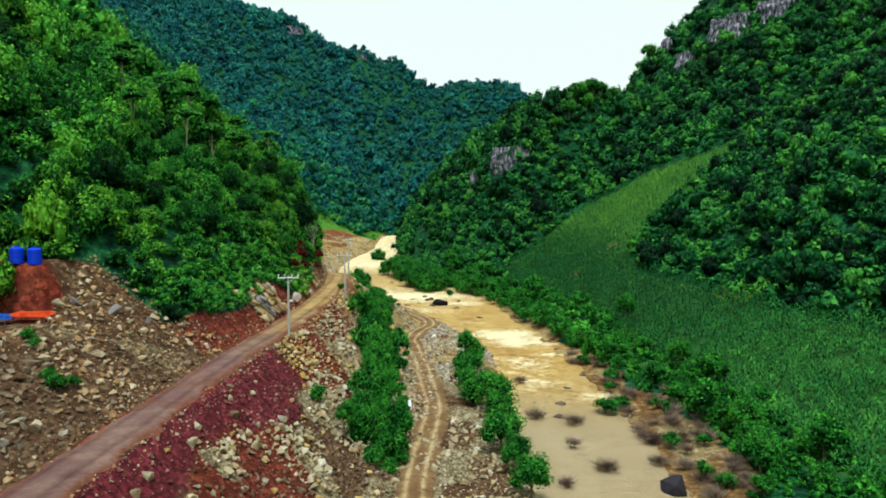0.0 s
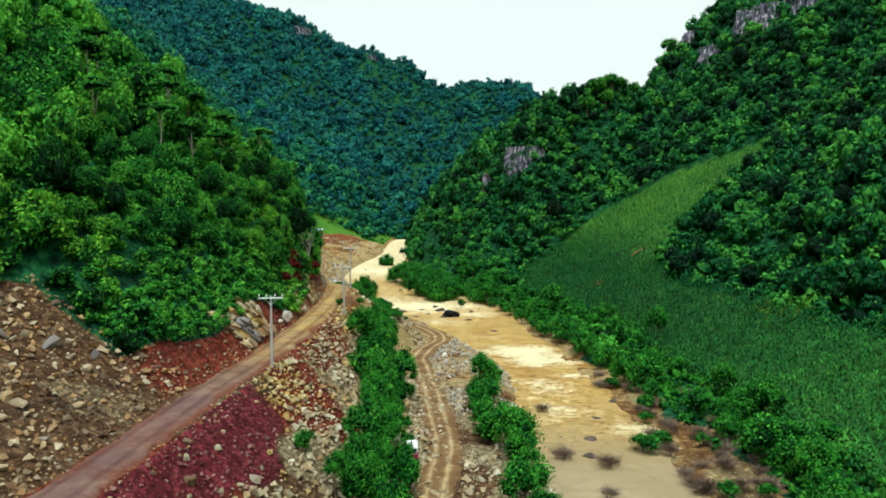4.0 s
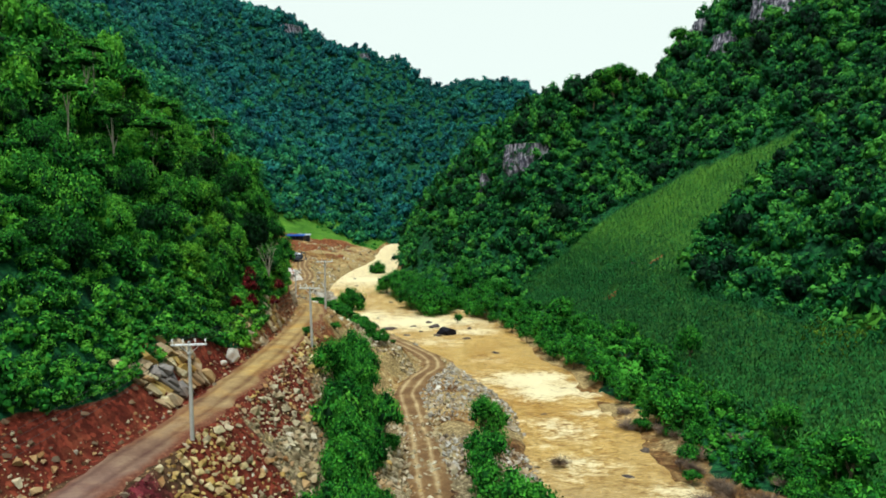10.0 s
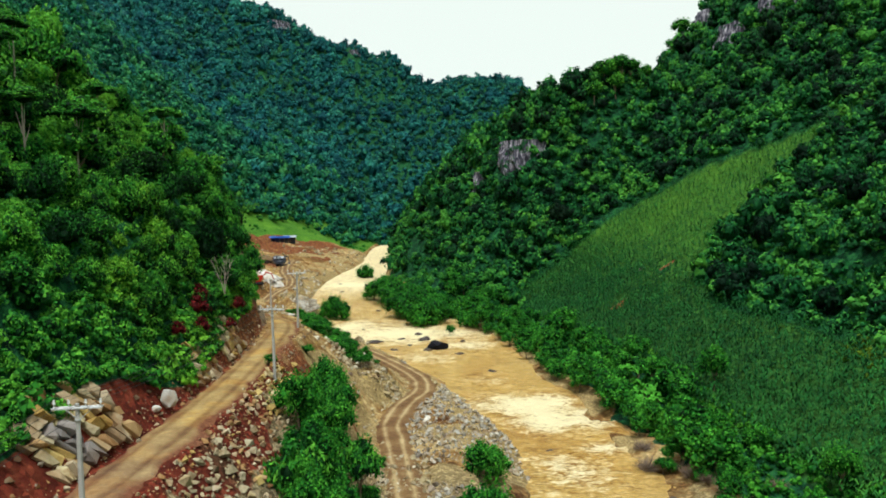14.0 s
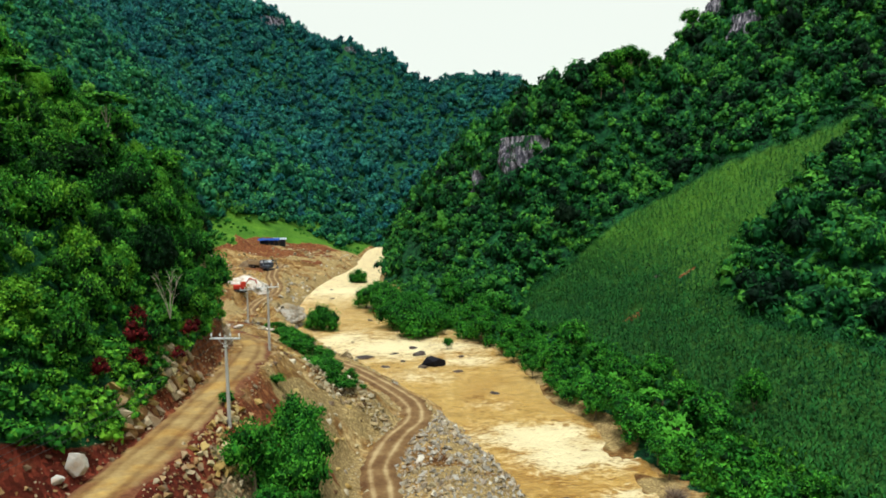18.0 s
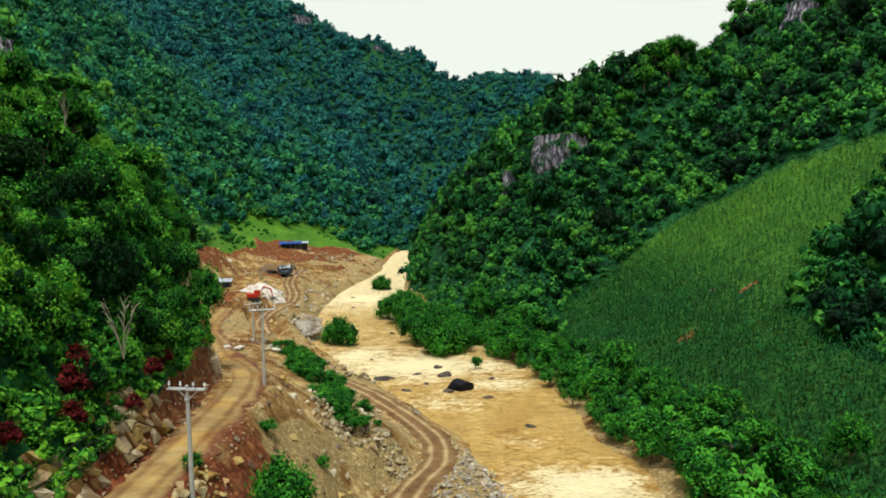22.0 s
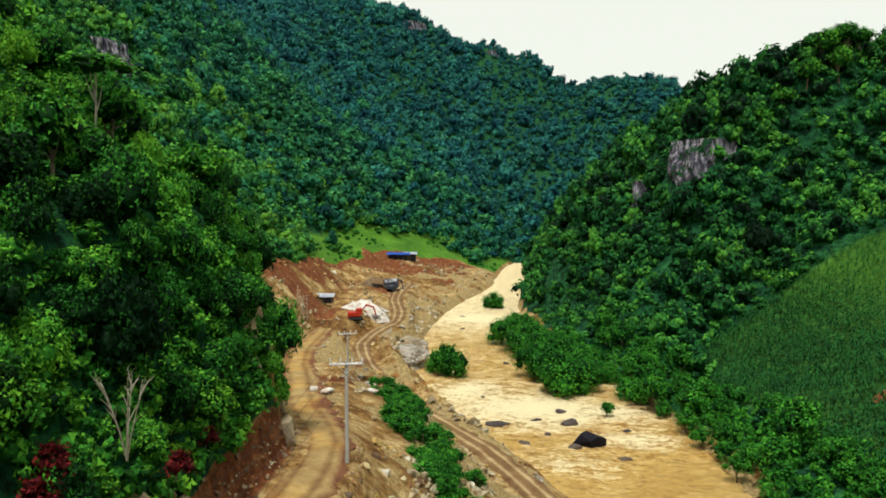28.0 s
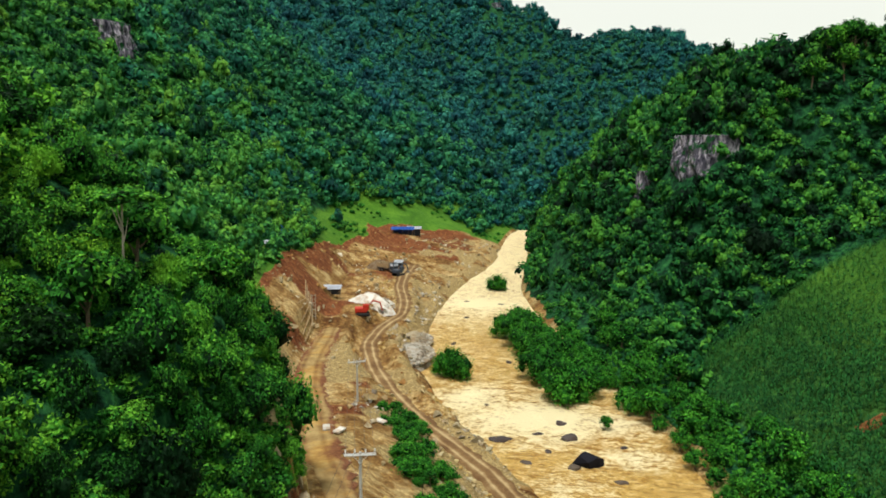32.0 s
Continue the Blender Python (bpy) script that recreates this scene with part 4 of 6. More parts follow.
fine = left_hill & (CX > -42) & (CY > 84)
forest(fine, "near_hill", "dense vine-hung green trees covering the roadside hill", LEAF_NEAR, 3.0, (1.3, 2.1, 2.8), FINE_CROWNS, 1.6, (0.9, 1.4, 1.8), SHRUBS, 1, (0.9, 1.7), young=0.05)
forest(left_hill & ~fine & (CX > -64), "hillside", "dense green trees on the hillside", LEAF_NEAR, 4.2, (1.8, 2.9, 4.0), NEAR_CROWNS, 2.3, (1.4, 2.1, 2.6), SHRUBS, 3, (0.9, 1.7))
p, u = scatter(left_hill & (CX <= -64) & (CX > -150), 4.2, 2, 900)
upper = wood("upper_hill_wood", p, stand_radii(len(p), 2.4, 4.0, 5.2, 2), FAR_CROWNS, LEAF_NEAR, "dense green forest on the upper hillside", 2, sink=0.2)
right_hill = (UC > np.interp(CY, [150, 190, 235, 250], [10.3, 9.9, 9.6, 9.3])) & (UC < 15) & ~FIELD & (CB < 0.35) & (CY > 60) & (CY < 470) & (CX < 175)
forest(right_hill & (CY < 300) & ((CX < 140) | (CY > 230)), "right_hill", "dense vine-draped forest on the hill across the river", LEAF_RIGHT, 3.5, (1.7, 2.9, 4.3), MID_CROWNS, 2.4, (1.6, 2.4, 2.9), LOW_SHRUBS, 5, (0.9, 1.5), 5500, thin=0.18)
p, u = scatter(right_hill & (CY >= 300), 4.4, 4, 1300)
wood("hilltop_wood", p, stand_radii(len(p), 2.0, 3.8, 5.4, 4), SLOPE_CROWNS, LEAF_RIGHT, "dense forest on the farther hill slope", 4, (0.8, 1.5), 0.1, 0.17)
far_hill = (((UC < 3.0) & (CY >= 176)) | ((CY >= 425) & (UC < 6.2)) | ((CY >= 462) & (UC < 15))) & (CB < 0.35) & (CY < 880) & (CX > -290) & (CX < 170)
meadow = (CY > 176) & (CY < 470) & (UC > np.interp(CY, [176, 240, 290, 350, 385, 425, 470], [2.4, 2.45, 2.0, 1.85, 2.0, 2.5, 3.0]) + 0.3 * field_noise(CX, CY, 11.0, 4.0)) & (UC < 5.6) & (CZ < np.interp(CX, [-112, -100, -85, -75, -60, -45], [-1, -5, -14, -17, -23, -28]) + 4 * field_noise(CX, CY, 8.0, 9.0))
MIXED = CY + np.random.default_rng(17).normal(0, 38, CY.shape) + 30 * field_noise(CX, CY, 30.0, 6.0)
# the two farther zones take the leaf colours that hold the haze
zones = [(MIXED < 370, "slope", "dense green forest on the slope behind the hill's end", LEAF_SLOPE), ((MIXED >= 370) & (MIXED < 520), "back_hill", "green forest on the receding mountain side", LEAF_BACK_HAZE), (MIXED >= 520, "far_hill", "forest covering the far mountain side, blue haze in its colour", LEAF_FAR_HAZE)]
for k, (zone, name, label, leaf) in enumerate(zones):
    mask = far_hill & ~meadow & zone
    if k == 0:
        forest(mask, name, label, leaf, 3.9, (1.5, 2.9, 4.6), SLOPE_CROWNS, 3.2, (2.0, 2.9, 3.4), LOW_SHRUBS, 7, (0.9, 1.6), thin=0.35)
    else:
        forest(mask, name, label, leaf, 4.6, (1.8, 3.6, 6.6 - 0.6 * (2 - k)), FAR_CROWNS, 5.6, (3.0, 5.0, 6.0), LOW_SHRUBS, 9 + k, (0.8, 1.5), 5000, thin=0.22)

# ---- field crop ----
def corn_plant(seed):
    """A maize plant: arching blades on an upright stalk, one metre tall."""
    r = np.random.default_rng(seed)
    verts, loops, totals, tint, at = [], [], [], [], 0
    for k in range(8):
        a = r.uniform(0, 2 * math.pi)
        z0, reach = r.uniform(0.25, 0.85), r.uniform(0.28, 0.48)
        d, s = np.array([math.cos(a), math.sin(a), 0]), np.array([-math.sin(a), math.cos(a), 0]) * 0.055
        mid, tip = d * reach * 0.55 + (0, 0, z0 + 0.20), d * reach + (0, 0, z0 + r.uniform(-0.05, 0.16))
        verts.append(np.array([d * 0.02 + (0, 0, z0) - s * 0.6, d * 0.02 + (0, 0, z0) + s * 0.6, mid + s, mid - s, tip + s * 0.2, tip - s * 0.2]))
        loops.append(np.array([0, 1, 2, 3, 3, 2, 4, 5]) + at)
        totals.append(np.array([4, 4]))
        tint.append(np.full(6, 0.45 + r.normal(0, 0.08)))
        at += 6
    stalk = np.array([(0.02, 0, 0), (-0.02, 0.02, 0), (0, 0, 1.05)])
    verts.append(stalk)
    loops.append(np.arange(3) + at)
    totals.append(np.array([3]))
    tint.append(np.full(3, 0.5))
    return np.concatenate(verts), np.concatenate(loops), np.concatenate(totals), np.concatenate(tint)


p, u = scatter(FIELD & (CY > 62), 0.80, 11, 14500, 5)
gap = field_noise(p[:, 0], p[:, 1], 13.0, 3.0, 3)
p = p[gap > -0.9]
corn = wood("maize_field", p, rng.uniform(0.85, 1.15, len(p)) * (1.2 + 0.7 * (1 - smooth(p[:, 2], -24, -10))), [corn_plant(k) for k in range(6)], LEAF_CORN, "dense green maize crop covering the sloping field", 6, (0.9, 1.2), 1.0, 0.11, 0.24 * smooth(p[:, 2], -25, -9) - 0.32 + 0.37 * (1 - smooth(p[:, 1], 105, 165)))
tagged(corn, category="crop")
# pale yellow weeds in one corner of the field
r0 = np.random.default_rng(3)
q = np.stack([r0.normal(59, 2.2, 110), r0.normal(146, 3.0, 110)], -1)
q = np.array([(x, y, ground_z(x, y)) for x, y in q])
LEAF_YELLOW = leaf_material("weed_leaves", (0.05, 0.13, 0.01), (0.11, 0.20, 0.015), (0.20, 0.28, 0.03))
weeds = wood("weed_patch", q, rng.uniform(0.6, 1.0, len(q)), LOW_SHRUBS, LEAF_YELLOW, "patch of yellow-green weeds in the maize", 7)
tagged(weeds, category="weeds")

# grass and low scrub on the open slope above the diggings
grass_at = (CY > 176) & (CY < 470) & (UC > 2.2) & (UC < np.interp(CY, [330, 350], [5.0, 7.8])) & (CB < 0.3)
p, u = scatter(grass_at & (field_noise(CX, CY, 9.0, 21.0) > 0.25), 2.6, 12, 420)
LEAF_GRASS = leaf_material("slope_grass", (0.012, 0.085, 0.014), (0.030, 0.165, 0.024), (0.075, 0.280, 0.032), grain=0.9)
scrub = wood("slope_scrub", p, rng.uniform(0.6, 1.7, len(p)), LOW_SHRUBS, LEAF_GRASS, "clumps of green scrub on the grass above the diggings", 8, (0.5, 1.0))
tagged(scrub, category="scrub")
# low growth along the far bank
p, u = scatter((CY > 60) & (CY < 250) & (UC > 9.5) & (UC < 10.35) & (CB < 0.4), 1.15, 14, 2600)
banks = wood("bank_scrub", p, rng.uniform(0.5, 1.2, len(p)), LOW_SHRUBS, LEAF_BANK, "low green scrub along the far river bank", 10, (0.7, 1.2), tint_spread=0.18)
tagged(banks, category="scrub")
# low plants at the hill's foot and on the field's edge
edge = (CB < 0.4) & (CY > 30) & (CY < 176) & (UC > 3.3) & (UC < 4.0)
p, u = scatter(edge, 1.0, 13, 1500)
verge = wood("verge_scrub", p, rng.uniform(0.5, 1.15, len(p)), LOW_SHRUBS, LEAF_NEAR, "low bright green shrubs and creepers along the cut bank", 9, (0.7, 1.1))
tagged(verge, category="scrub")


# ---- single trees ----
def tube(bm, path, radii, sides=7):
    """A round limb through the points of path."""
    rings = []
    for k, (q, rad) in enumerate(zip(path, radii)):
        q = Vector(q)
        d = (Vector(path[min(k + 1, len(path) - 1)]) - Vector(path[max(k - 1, 0)])).normalized()
        a = d.orthogonal().normalized()
        b = d.cross(a)
        rings.append([bm.verts.new(q + (a * math.cos(2 * math.pi * j / sides) + b * math.sin(2 * math.pi * j / sides)) * rad) for j in range(sides)])
    for r1, r2 in zip(rings, rings[1:]):
        for j in range(sides):
            bm.faces.new((r1[j], r1[(j + 1) % sides], r2[(j + 1) % sides], r2[j]))
    bm.faces.new(rings[0][::-1])
    bm.faces.new(rings[-1])


def trunk_mesh(seed, mat, limbs=5, bare=False):
    """A trunk one metre tall to the crown's heart, with limbs reaching into it."""
    r = random.Random(seed)
    bm = bmesh.new()
    bend = (r.uniform(-0.1, 0.1), r.uniform(-0.1, 0.1))
    tube(bm, [(0, 0, -0.08), (bend[0] * 0.4, bend[1] * 0.4, 0.3), (bend[0], bend[1], 0.62), (bend[0] * 1.1, bend[1] * 1.1, 1.0)], (0.055, 0.042, 0.034, 0.015))
    for k in range(limbs):
        a = 2 * math.pi * (k + r.random() * 0.6) / limbs
        z = r.uniform(0.35, 0.7)
        out = r.uniform(0.18, 0.34)
        up = r.uniform(0.22, 0.45)
        base = (bend[0] * z, bend[1] * z, z)
        mid = (base[0] + math.cos(a) * out * 0.5, base[1] + math.sin(a) * out * 0.5, z + up * 0.4)
        tip = (base[0] + math.cos(a) * out, base[1] + math.sin(a) * out, z + up)
        tube(bm, [base, mid, tip], (0.026, 0.017, 0.006), 5)
        if bare:
            for j in range(3):
                b = a + r.uniform(-0.9, 0.9)
                tube(bm, [mid, (mid[0] + math.cos(b) * 0.12, mid[1] + math.sin(b) * 0.12, mid[2] + r.uniform(0.1, 0.22))], (0.010, 0.003), 4)
    me = bpy.data.meshes.new("trunk")
    bm.to_mesh(me)
    bm.free()
    me.materials.append(mat)
    return me


TRUNKS = [trunk_mesh(k, BARK) for k in range(4)]


def crown_mesh(mat, seed, lobes=20, leaves=2000, size=0.066, **more):
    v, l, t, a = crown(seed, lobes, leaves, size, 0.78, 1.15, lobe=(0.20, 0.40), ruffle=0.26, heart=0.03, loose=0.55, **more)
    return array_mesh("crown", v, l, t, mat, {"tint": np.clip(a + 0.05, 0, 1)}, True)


BANK_CROWNS = [crown_mesh(LEAF_BANK, 100 + k) for k in range(5)]
BUSH_CROWNS = [crown_mesh(LEAF_BANK, 120 + k, 15, 950, 0.092, low=-0.7) for k in range(4)]
DARK_CROWNS = [crown_mesh(LEAF_NEAR, 140 + k, 18, 1100, 0.095, vine=0.5) for k in range(3)]
RIVER_CROWNS = [crown_mesh(LEAF_BANK, 150 + k, 26, 2600, 0.058, low=-0.95) for k in range(2)]
RED_CROWN = crown_mesh(LEAF_RED, 160, 9, 260, 0.12, low=-0.6)


def brush_mesh(seed):
    """A tangle of thin dry twigs fanning up and downstream."""
    r = np.random.default_rng(seed)
    n = 420
    a, f = r.uniform(0, 2 * math.pi, n), r.uniform(0.1, 1, n)
    base = np.stack([np.cos(a) * f * 0.45, np.sin(a) * f * 0.45, r.uniform(0, 0.25, n)], -1)
    way = np.stack([np.cos(a) * f * 0.9, np.sin(a) * f * 0.9 - 0.3, r.uniform(0.3, 1.0, n)], -1) * r.uniform(0.35, 0.9, n)[:, None]
    side = np.cross(way, r.normal(0, 1, (n, 3)))
    side *= 0.016 / np.linalg.norm(side, axis=1)[:, None]
    v = np.stack([base - side, base + side, base + way], 1).reshape(-1, 3)
    return array_mesh("crown", v, np.arange(3 * n), np.full(n, 3), LEAF_DRY, {"tint": np.repeat(r.uniform(0.2, 0.8, n), 3)})


DRY_CROWN = brush_mesh(3)
tree_count = 0


def tree(x, y, height, radius, crowns, label, name="tree", z=None, group="", squat=1.0):
    """A tree or bush: trunk with limbs, and a crown of leaves above it."""
    global tree_count
    tree_count += 1
    r = random.Random(tree_count)
    z = ground_z(x, y) if z is None else z
    ob = thing(name, (x, y, z), label, "bush" if name == "bush" else "tree", group, r.uniform(0, 360))
    stem = height - radius * squat * 0.75
    tr = mesh_part("trunk", TRUNKS[tree_count % len(TRUNKS)], ob)
    tr.scale = (radius * 1.3, radius * 1.3, max(stem, 0.4) * 1.15)
    cr = mesh_part("crown", crowns[tree_count % len(crowns)], ob)
    cr.location = (0, 0, stem)
    cr.scale = (radius, radius * r.uniform(0.85, 1.1), radius * squat)
    return ob


# the strip of trees between the road's rubble and the lower track
for y in np.arange(78, 131, 1.3):
    f = (y - 78) / 64
    x = np.interp(y, [76, 95, 110, 140], [-7.0, -8.2, -9.3, -12.0]) + r0.normal(0, 1.5) * (1 - 0.6 * f)
    if field_noise(y, y * 0.4, 5.0, 2.0, 2) < -0.62:
        continue
    rad = r0.uniform(1.1, 2.5)
    tree(x, y, rad + r0.uniform(1.4, 3.2) + 1.8 * f, rad * 1.08, BANK_CROWNS + DARK_CROWNS[:1], "leafy green tree between the rubble slope and the track", group="trees by the track", squat=r0.uniform(1.2, 1.65))
for k in range(60):
    y = 74 + 58 * r0.random()
    x = np.interp(y, [76, 95, 110, 140], [-7.0, -8.2, -9.3, -12.0]) + r0.normal(0, 1.9)
    tree(x, y, 0.9 + 0.9 * r0.random(), 0.7 + 0.8 * r0.random(), BUSH_CROWNS, "low shrub under the trees by the track", "bush", group="track-side shrubs", squat=0.9)
# trees on the near bank, between track and water
for x, y, h, rad in [(8.6, 74, 3.2, 2.0), (7.8, 79, 3.4, 2.1), (6.8, 85, 3.8, 2.2), (6.2, 91, 3.6, 2.0), (6.4, 98, 4.2, 2.2), (5.4, 103, 4.0, 2.1), (3.6, 106, 3.6, 1.7), (4.3, 113, 4.6, 2.2), (3.4, 118, 4.4, 1.9), (5.0, 123, 4.4, 2.3), (4.6, 128, 2.4, 1.4)]:
    x, rad = x + r0.normal(0, 0.7), rad * r0.uniform(0.95, 1.55)
    tree(x, y, h * r0.uniform(1.1, 1.6), rad, BANK_CROWNS, "bushy green tree on the stony river bank", group="near bank trees", squat=1.15)
# trees and bushes along the far bank
r1 = random.Random(5)
for y in np.arange(60, 262, 2.9):
    c = columns(y)
    for k in range(2):
        near_edge = np.interp(y, [60, 115, 150, 165, 200, 260], [0.60, 0.52, 0.34, 0.20, 0.12, 0.05])
        f = r1.uniform(near_edge, near_edge + 0.3) if k == 0 else r1.uniform(0.75, 1.2)
        x = c[9, 0] + (c[10, 0] - c[9, 0]) * f + r1.uniform(-0.6, 0.6)
        if y < 135 and r1.random() < 0.38:
            continue
        big = r1.random()
        rad = 1.4 + 2.0 * big * big + (0.3 if y > 165 else 0.0)
        tree(x, y + r1.uniform(-1.2, 1.2), rad * r1.uniform(1.3, 1.9), rad, BUSH_CROWNS, "rounded green bush on the far river bank", "bush", group="far bank bushes", squat=0.95)
tree(38, 153.5, 6.0, 2.3, BANK_CROWNS, "tall round-headed green tree at the field's edge", squat=1.35)
tree(39, 122, 4.6, 2.2, BANK_CROWNS, "round-headed green tree at the field's edge")
tree(40, 112, 4.4, 2.2, BANK_CROWNS, "round-headed green tree at the field's edge")
tree(35, 80, 4.6, 2.6, BANK_CROWNS, "spreading green tree on the far river bank")
tree(37.5, 91, 4.6, 2.4, BANK_CROWNS, "spreading green tree on the far river bank")
# clumps standing in the water
tree(23.4, 104.5, 2.4, 2.1, BUSH_CROWNS, "low green bush standing in the river", "bush", z=-32.8, squat=0.6)
tree(-25.9, 234, 6.0, 3.4, RIVER_CROWNS, "dense round bush standing in the river", "bush", z=-32.9, squat=1.4)
tree(-27.8, 236.5, 4.8, 2.9, RIVER_CROWNS, "dense round bush standing in the river", "bush", z=-32.9, squat=1.25)
tree(-26.9, 319.5, 4.8, 3.6, RIVER_CROWNS, "dark bush on a rock in mid-river", "bush", z=-32.9, squat=1.2)
for k in range(24):
    f = k / 23
    x, y = -19 + 16 * f + r1.uniform(-2.6, 4.4), 268 - 43 * f + r1.uniform(-2, 2)
    tree(x, y, 5.2 + 2.4 * r1.random(), 3.0 + 2.0 * r1.random(), RIVER_CROWNS, "green riverside tree on a flooded strip", group="flooded strip trees", z=-32.8)
for x, y in [(2.0, 213.6), (-1.5, 232)]:
    tree(x, y, 2.4, 1.3, BUSH_CROWNS, "thin bush bent by the flood water", "bush", z=-32.8)
# drowned dry brush in the shallows
for x, y in [(13.2, 102), (18.2, 99.7), (18.9, 83.5), (13.3, 78.6), (26, 94), (25.3, 85.3), (32.1, 95.3), (32.2, 86), (31, 108), (28.5, 99), (33, 102), (29.5, 112), (16, 90), (30.5, 91), (27.8, 118), (24.5, 140), (23.5, 134), (12.8, 121)]:
    tree(x, y, 1.3 + 0.5 * r1.random(), 1.5 + 0.8 * r1.random(), [DRY_CROWN], "dry brown brush caught in the muddy shallows", "bush", z=-32.7, group="drowned brush", squat=0.8)
for k in range(56):
    y = 74 + 62 * r1.random()
    x = columns(y)[9, 0] + 2.5 + 9.5 * r1.random() ** 1.2
    if r1.random() < 0.25:
        tree(x, y, 1.2 + r1.random(), 1.0 + 0.7 * r1.random(), BUSH_CROWNS, "small green bush on the muddy far bank", "bush", group="mud bank bushes", squat=0.9)
    else:
        tree(x, y, 1.0 + 0.6 * r1.random(), 1.3 + 0.8 * r1.random(), [DRY_CROWN], "dry brown brush on the muddy bank", "bush", group="drowned brush", squat=0.8)
def clear_way(x, y):
    return float(np.min(np.hypot(WAYS[:, 0] - x, WAYS[:, 1] - y)))


# shrubs on the rubble below the bend
for k in range(84):
    f = r1.random()
    x, y = -11.5 - 17 * f + r1.uniform(-2.2, 2.8), 160 + 38 * f + r1.uniform(-3, 3)
    if clear_way(x, y) < 2.4:
        continue
    tree(x, y, 0.7 + 1.6 * r1.random(), 0.6 + 1.4 * r1.random() ** 1.5, BUSH_CROWNS, "low green shrub on the rubble below the road", "bush", group="rubble shrubs", squat=0.8)
for x, y in [(-13.6, 131), (-12.4, 146), (-16.0, 141), (-17.5, 128)]:
    tree(x, y, 1.1, 0.9, BUSH_CROWNS, "small shrub among the rubble", "bush", group="rubble shrubs", squat=0.8)
# red-leaved bushes and the bare pale tree on the cut bank
for x, y, z, rad in [(-25.0, 125.4, -12.4, 1.3), (-25.2, 126.6, -11.0, 1.1), (-24.4, 124.2, -14.0, 1.1), (-23.0, 133, -13.0, 0.9), (-22.9, 129.5, -14.5, 0.8), (-24.6, 139, -13.5, 0.8), (-24.4, 118, -13.0, 0.9)]:
    ob = thing("bush", (x + 0.9, y, z - 0.4), "bush with dark red leaves on the hillside", "bush", "red bushes")
    mesh_part("trunk", TRUNKS[0], ob).scale = (rad, rad, rad)
    cr = mesh_part("crown", RED_CROWN, ob)
    cr.scale, cr.location = (rad, rad, rad * 1.1), (0, 0, rad * 0.8)
BARE_AT = (-22.3, 129.3, -10.3)
bare = thing("bare_tree", BARE_AT, "leafless pale-barked tree on the hillside", "tree")
r3 = random.Random(4)
for k in range(5):
    a = 2 * math.pi * k / 5 + 0.5
    out, h = r3.uniform(0.7, 1.5), r3.uniform(3.6, 5.0)
    bm = bmesh.new()
    bend = [(math.cos(a) * out * f ** 1.3, math.sin(a) * out * f ** 1.3, h * f - 0.8) for f in (0, 0.3, 0.6, 1.0)]
    tube(bm, bend, (0.05, 0.034, 0.020, 0.008), 6)
    for j in range(5):
        q = Vector(bend[2]).lerp(Vector(bend[3]), j / 6) if j > 1 else Vector(bend[1]).lerp(Vector(bend[2]), 0.5 + 0.4 * j)
        b = a + r3.uniform(-1.6, 1.6)
        e = q + Vector((math.cos(b) * 0.5, math.sin(b) * 0.5, r3.uniform(0.4, 0.9)))
        tube(bm, [q, q.lerp(e, 0.5) + Vector((0, 0, 0.05)), e], (0.03, 0.02, 0.006), 4)
    part("stem", bm, PALE_BARK, bare)
# slender trees whose pale trunks stand clear of the undergrowth
PALE_TRUNKS = [trunk_mesh(20 + k, PALE_BARK, 4) for k in range(3)]
UMBRELLAS = [crown_mesh(LEAF_NEAR, 180 + k, 14, 900, 0.085, low=-0.2) for k in range(3)]
for k, (x, y, h) in enumerate([(-38, 112, 7.5), (-35.5, 117, 7.0), (-33, 121, 7.5), (-40.5, 122, 8.0), (-36.5, 133, 7.0), (-44, 131, 8.0), (-33, 143, 6.5), (-47, 112, 8.0), (-42, 103, 7.0), (-50, 121, 8.5)]):
    ob = thing("tree", (x, y, ground_z(x, y)), "slender tree with a pale trunk and a flat green crown", "tree", "slender trees", 70 * k)
    mesh_part("trunk", PALE_TRUNKS[k % 3], ob, "pale bare trunk").scale = (2.2, 2.2, h)
    cr = mesh_part("crown", UMBRELLAS[k % 3], ob)
    cr.location, cr.scale = (0, 0, h * 0.98), (2.4, 2.2, 1.1)
# taller trees on the hill's brow and on the crests
for x, y, h, rad in [(-33.5, 122, 5.5, 2.6), (-36, 128, 6.0, 2.9), (-31.5, 137, 5.2, 2.4), (-34, 146, 5.4, 2.6), (-40, 118, 6.0, 3.0), (-46, 127, 6.6, 3.2), (-44, 140, 6.2, 3.0), (-52, 120, 6.8, 3.2), (-34, 108, 4.8, 2.4), (-30.5, 152, 4.6, 2.2)]:
    tree(x, y, h, rad, DARK_CROWNS, "tall dark-leaved tree on the brow of the hill", group="brow trees", squat=1.0)
for x, y, h, rad in [(50, 280, 8.0, 3.2), (54.5, 280.5, 9.2, 3.4), (58, 282, 7.6, 3.0), (46, 278, 6.8, 2.9), (63, 284, 5.4, 2.6), (41, 277, 5.6, 2.6), (52.5, 278, 7.0, 2.8), (37, 277, 4.6, 2.4), (88.3, 341.5, 10.0, 3.6), (92, 343, 11.0, 3.8), (84.5, 340, 5.0, 2.6)]:
    tree(x, y, h, rad, DARK_CROWNS, "dark tree standing out on the hill's crest", group="crest trees", squat=0.9)


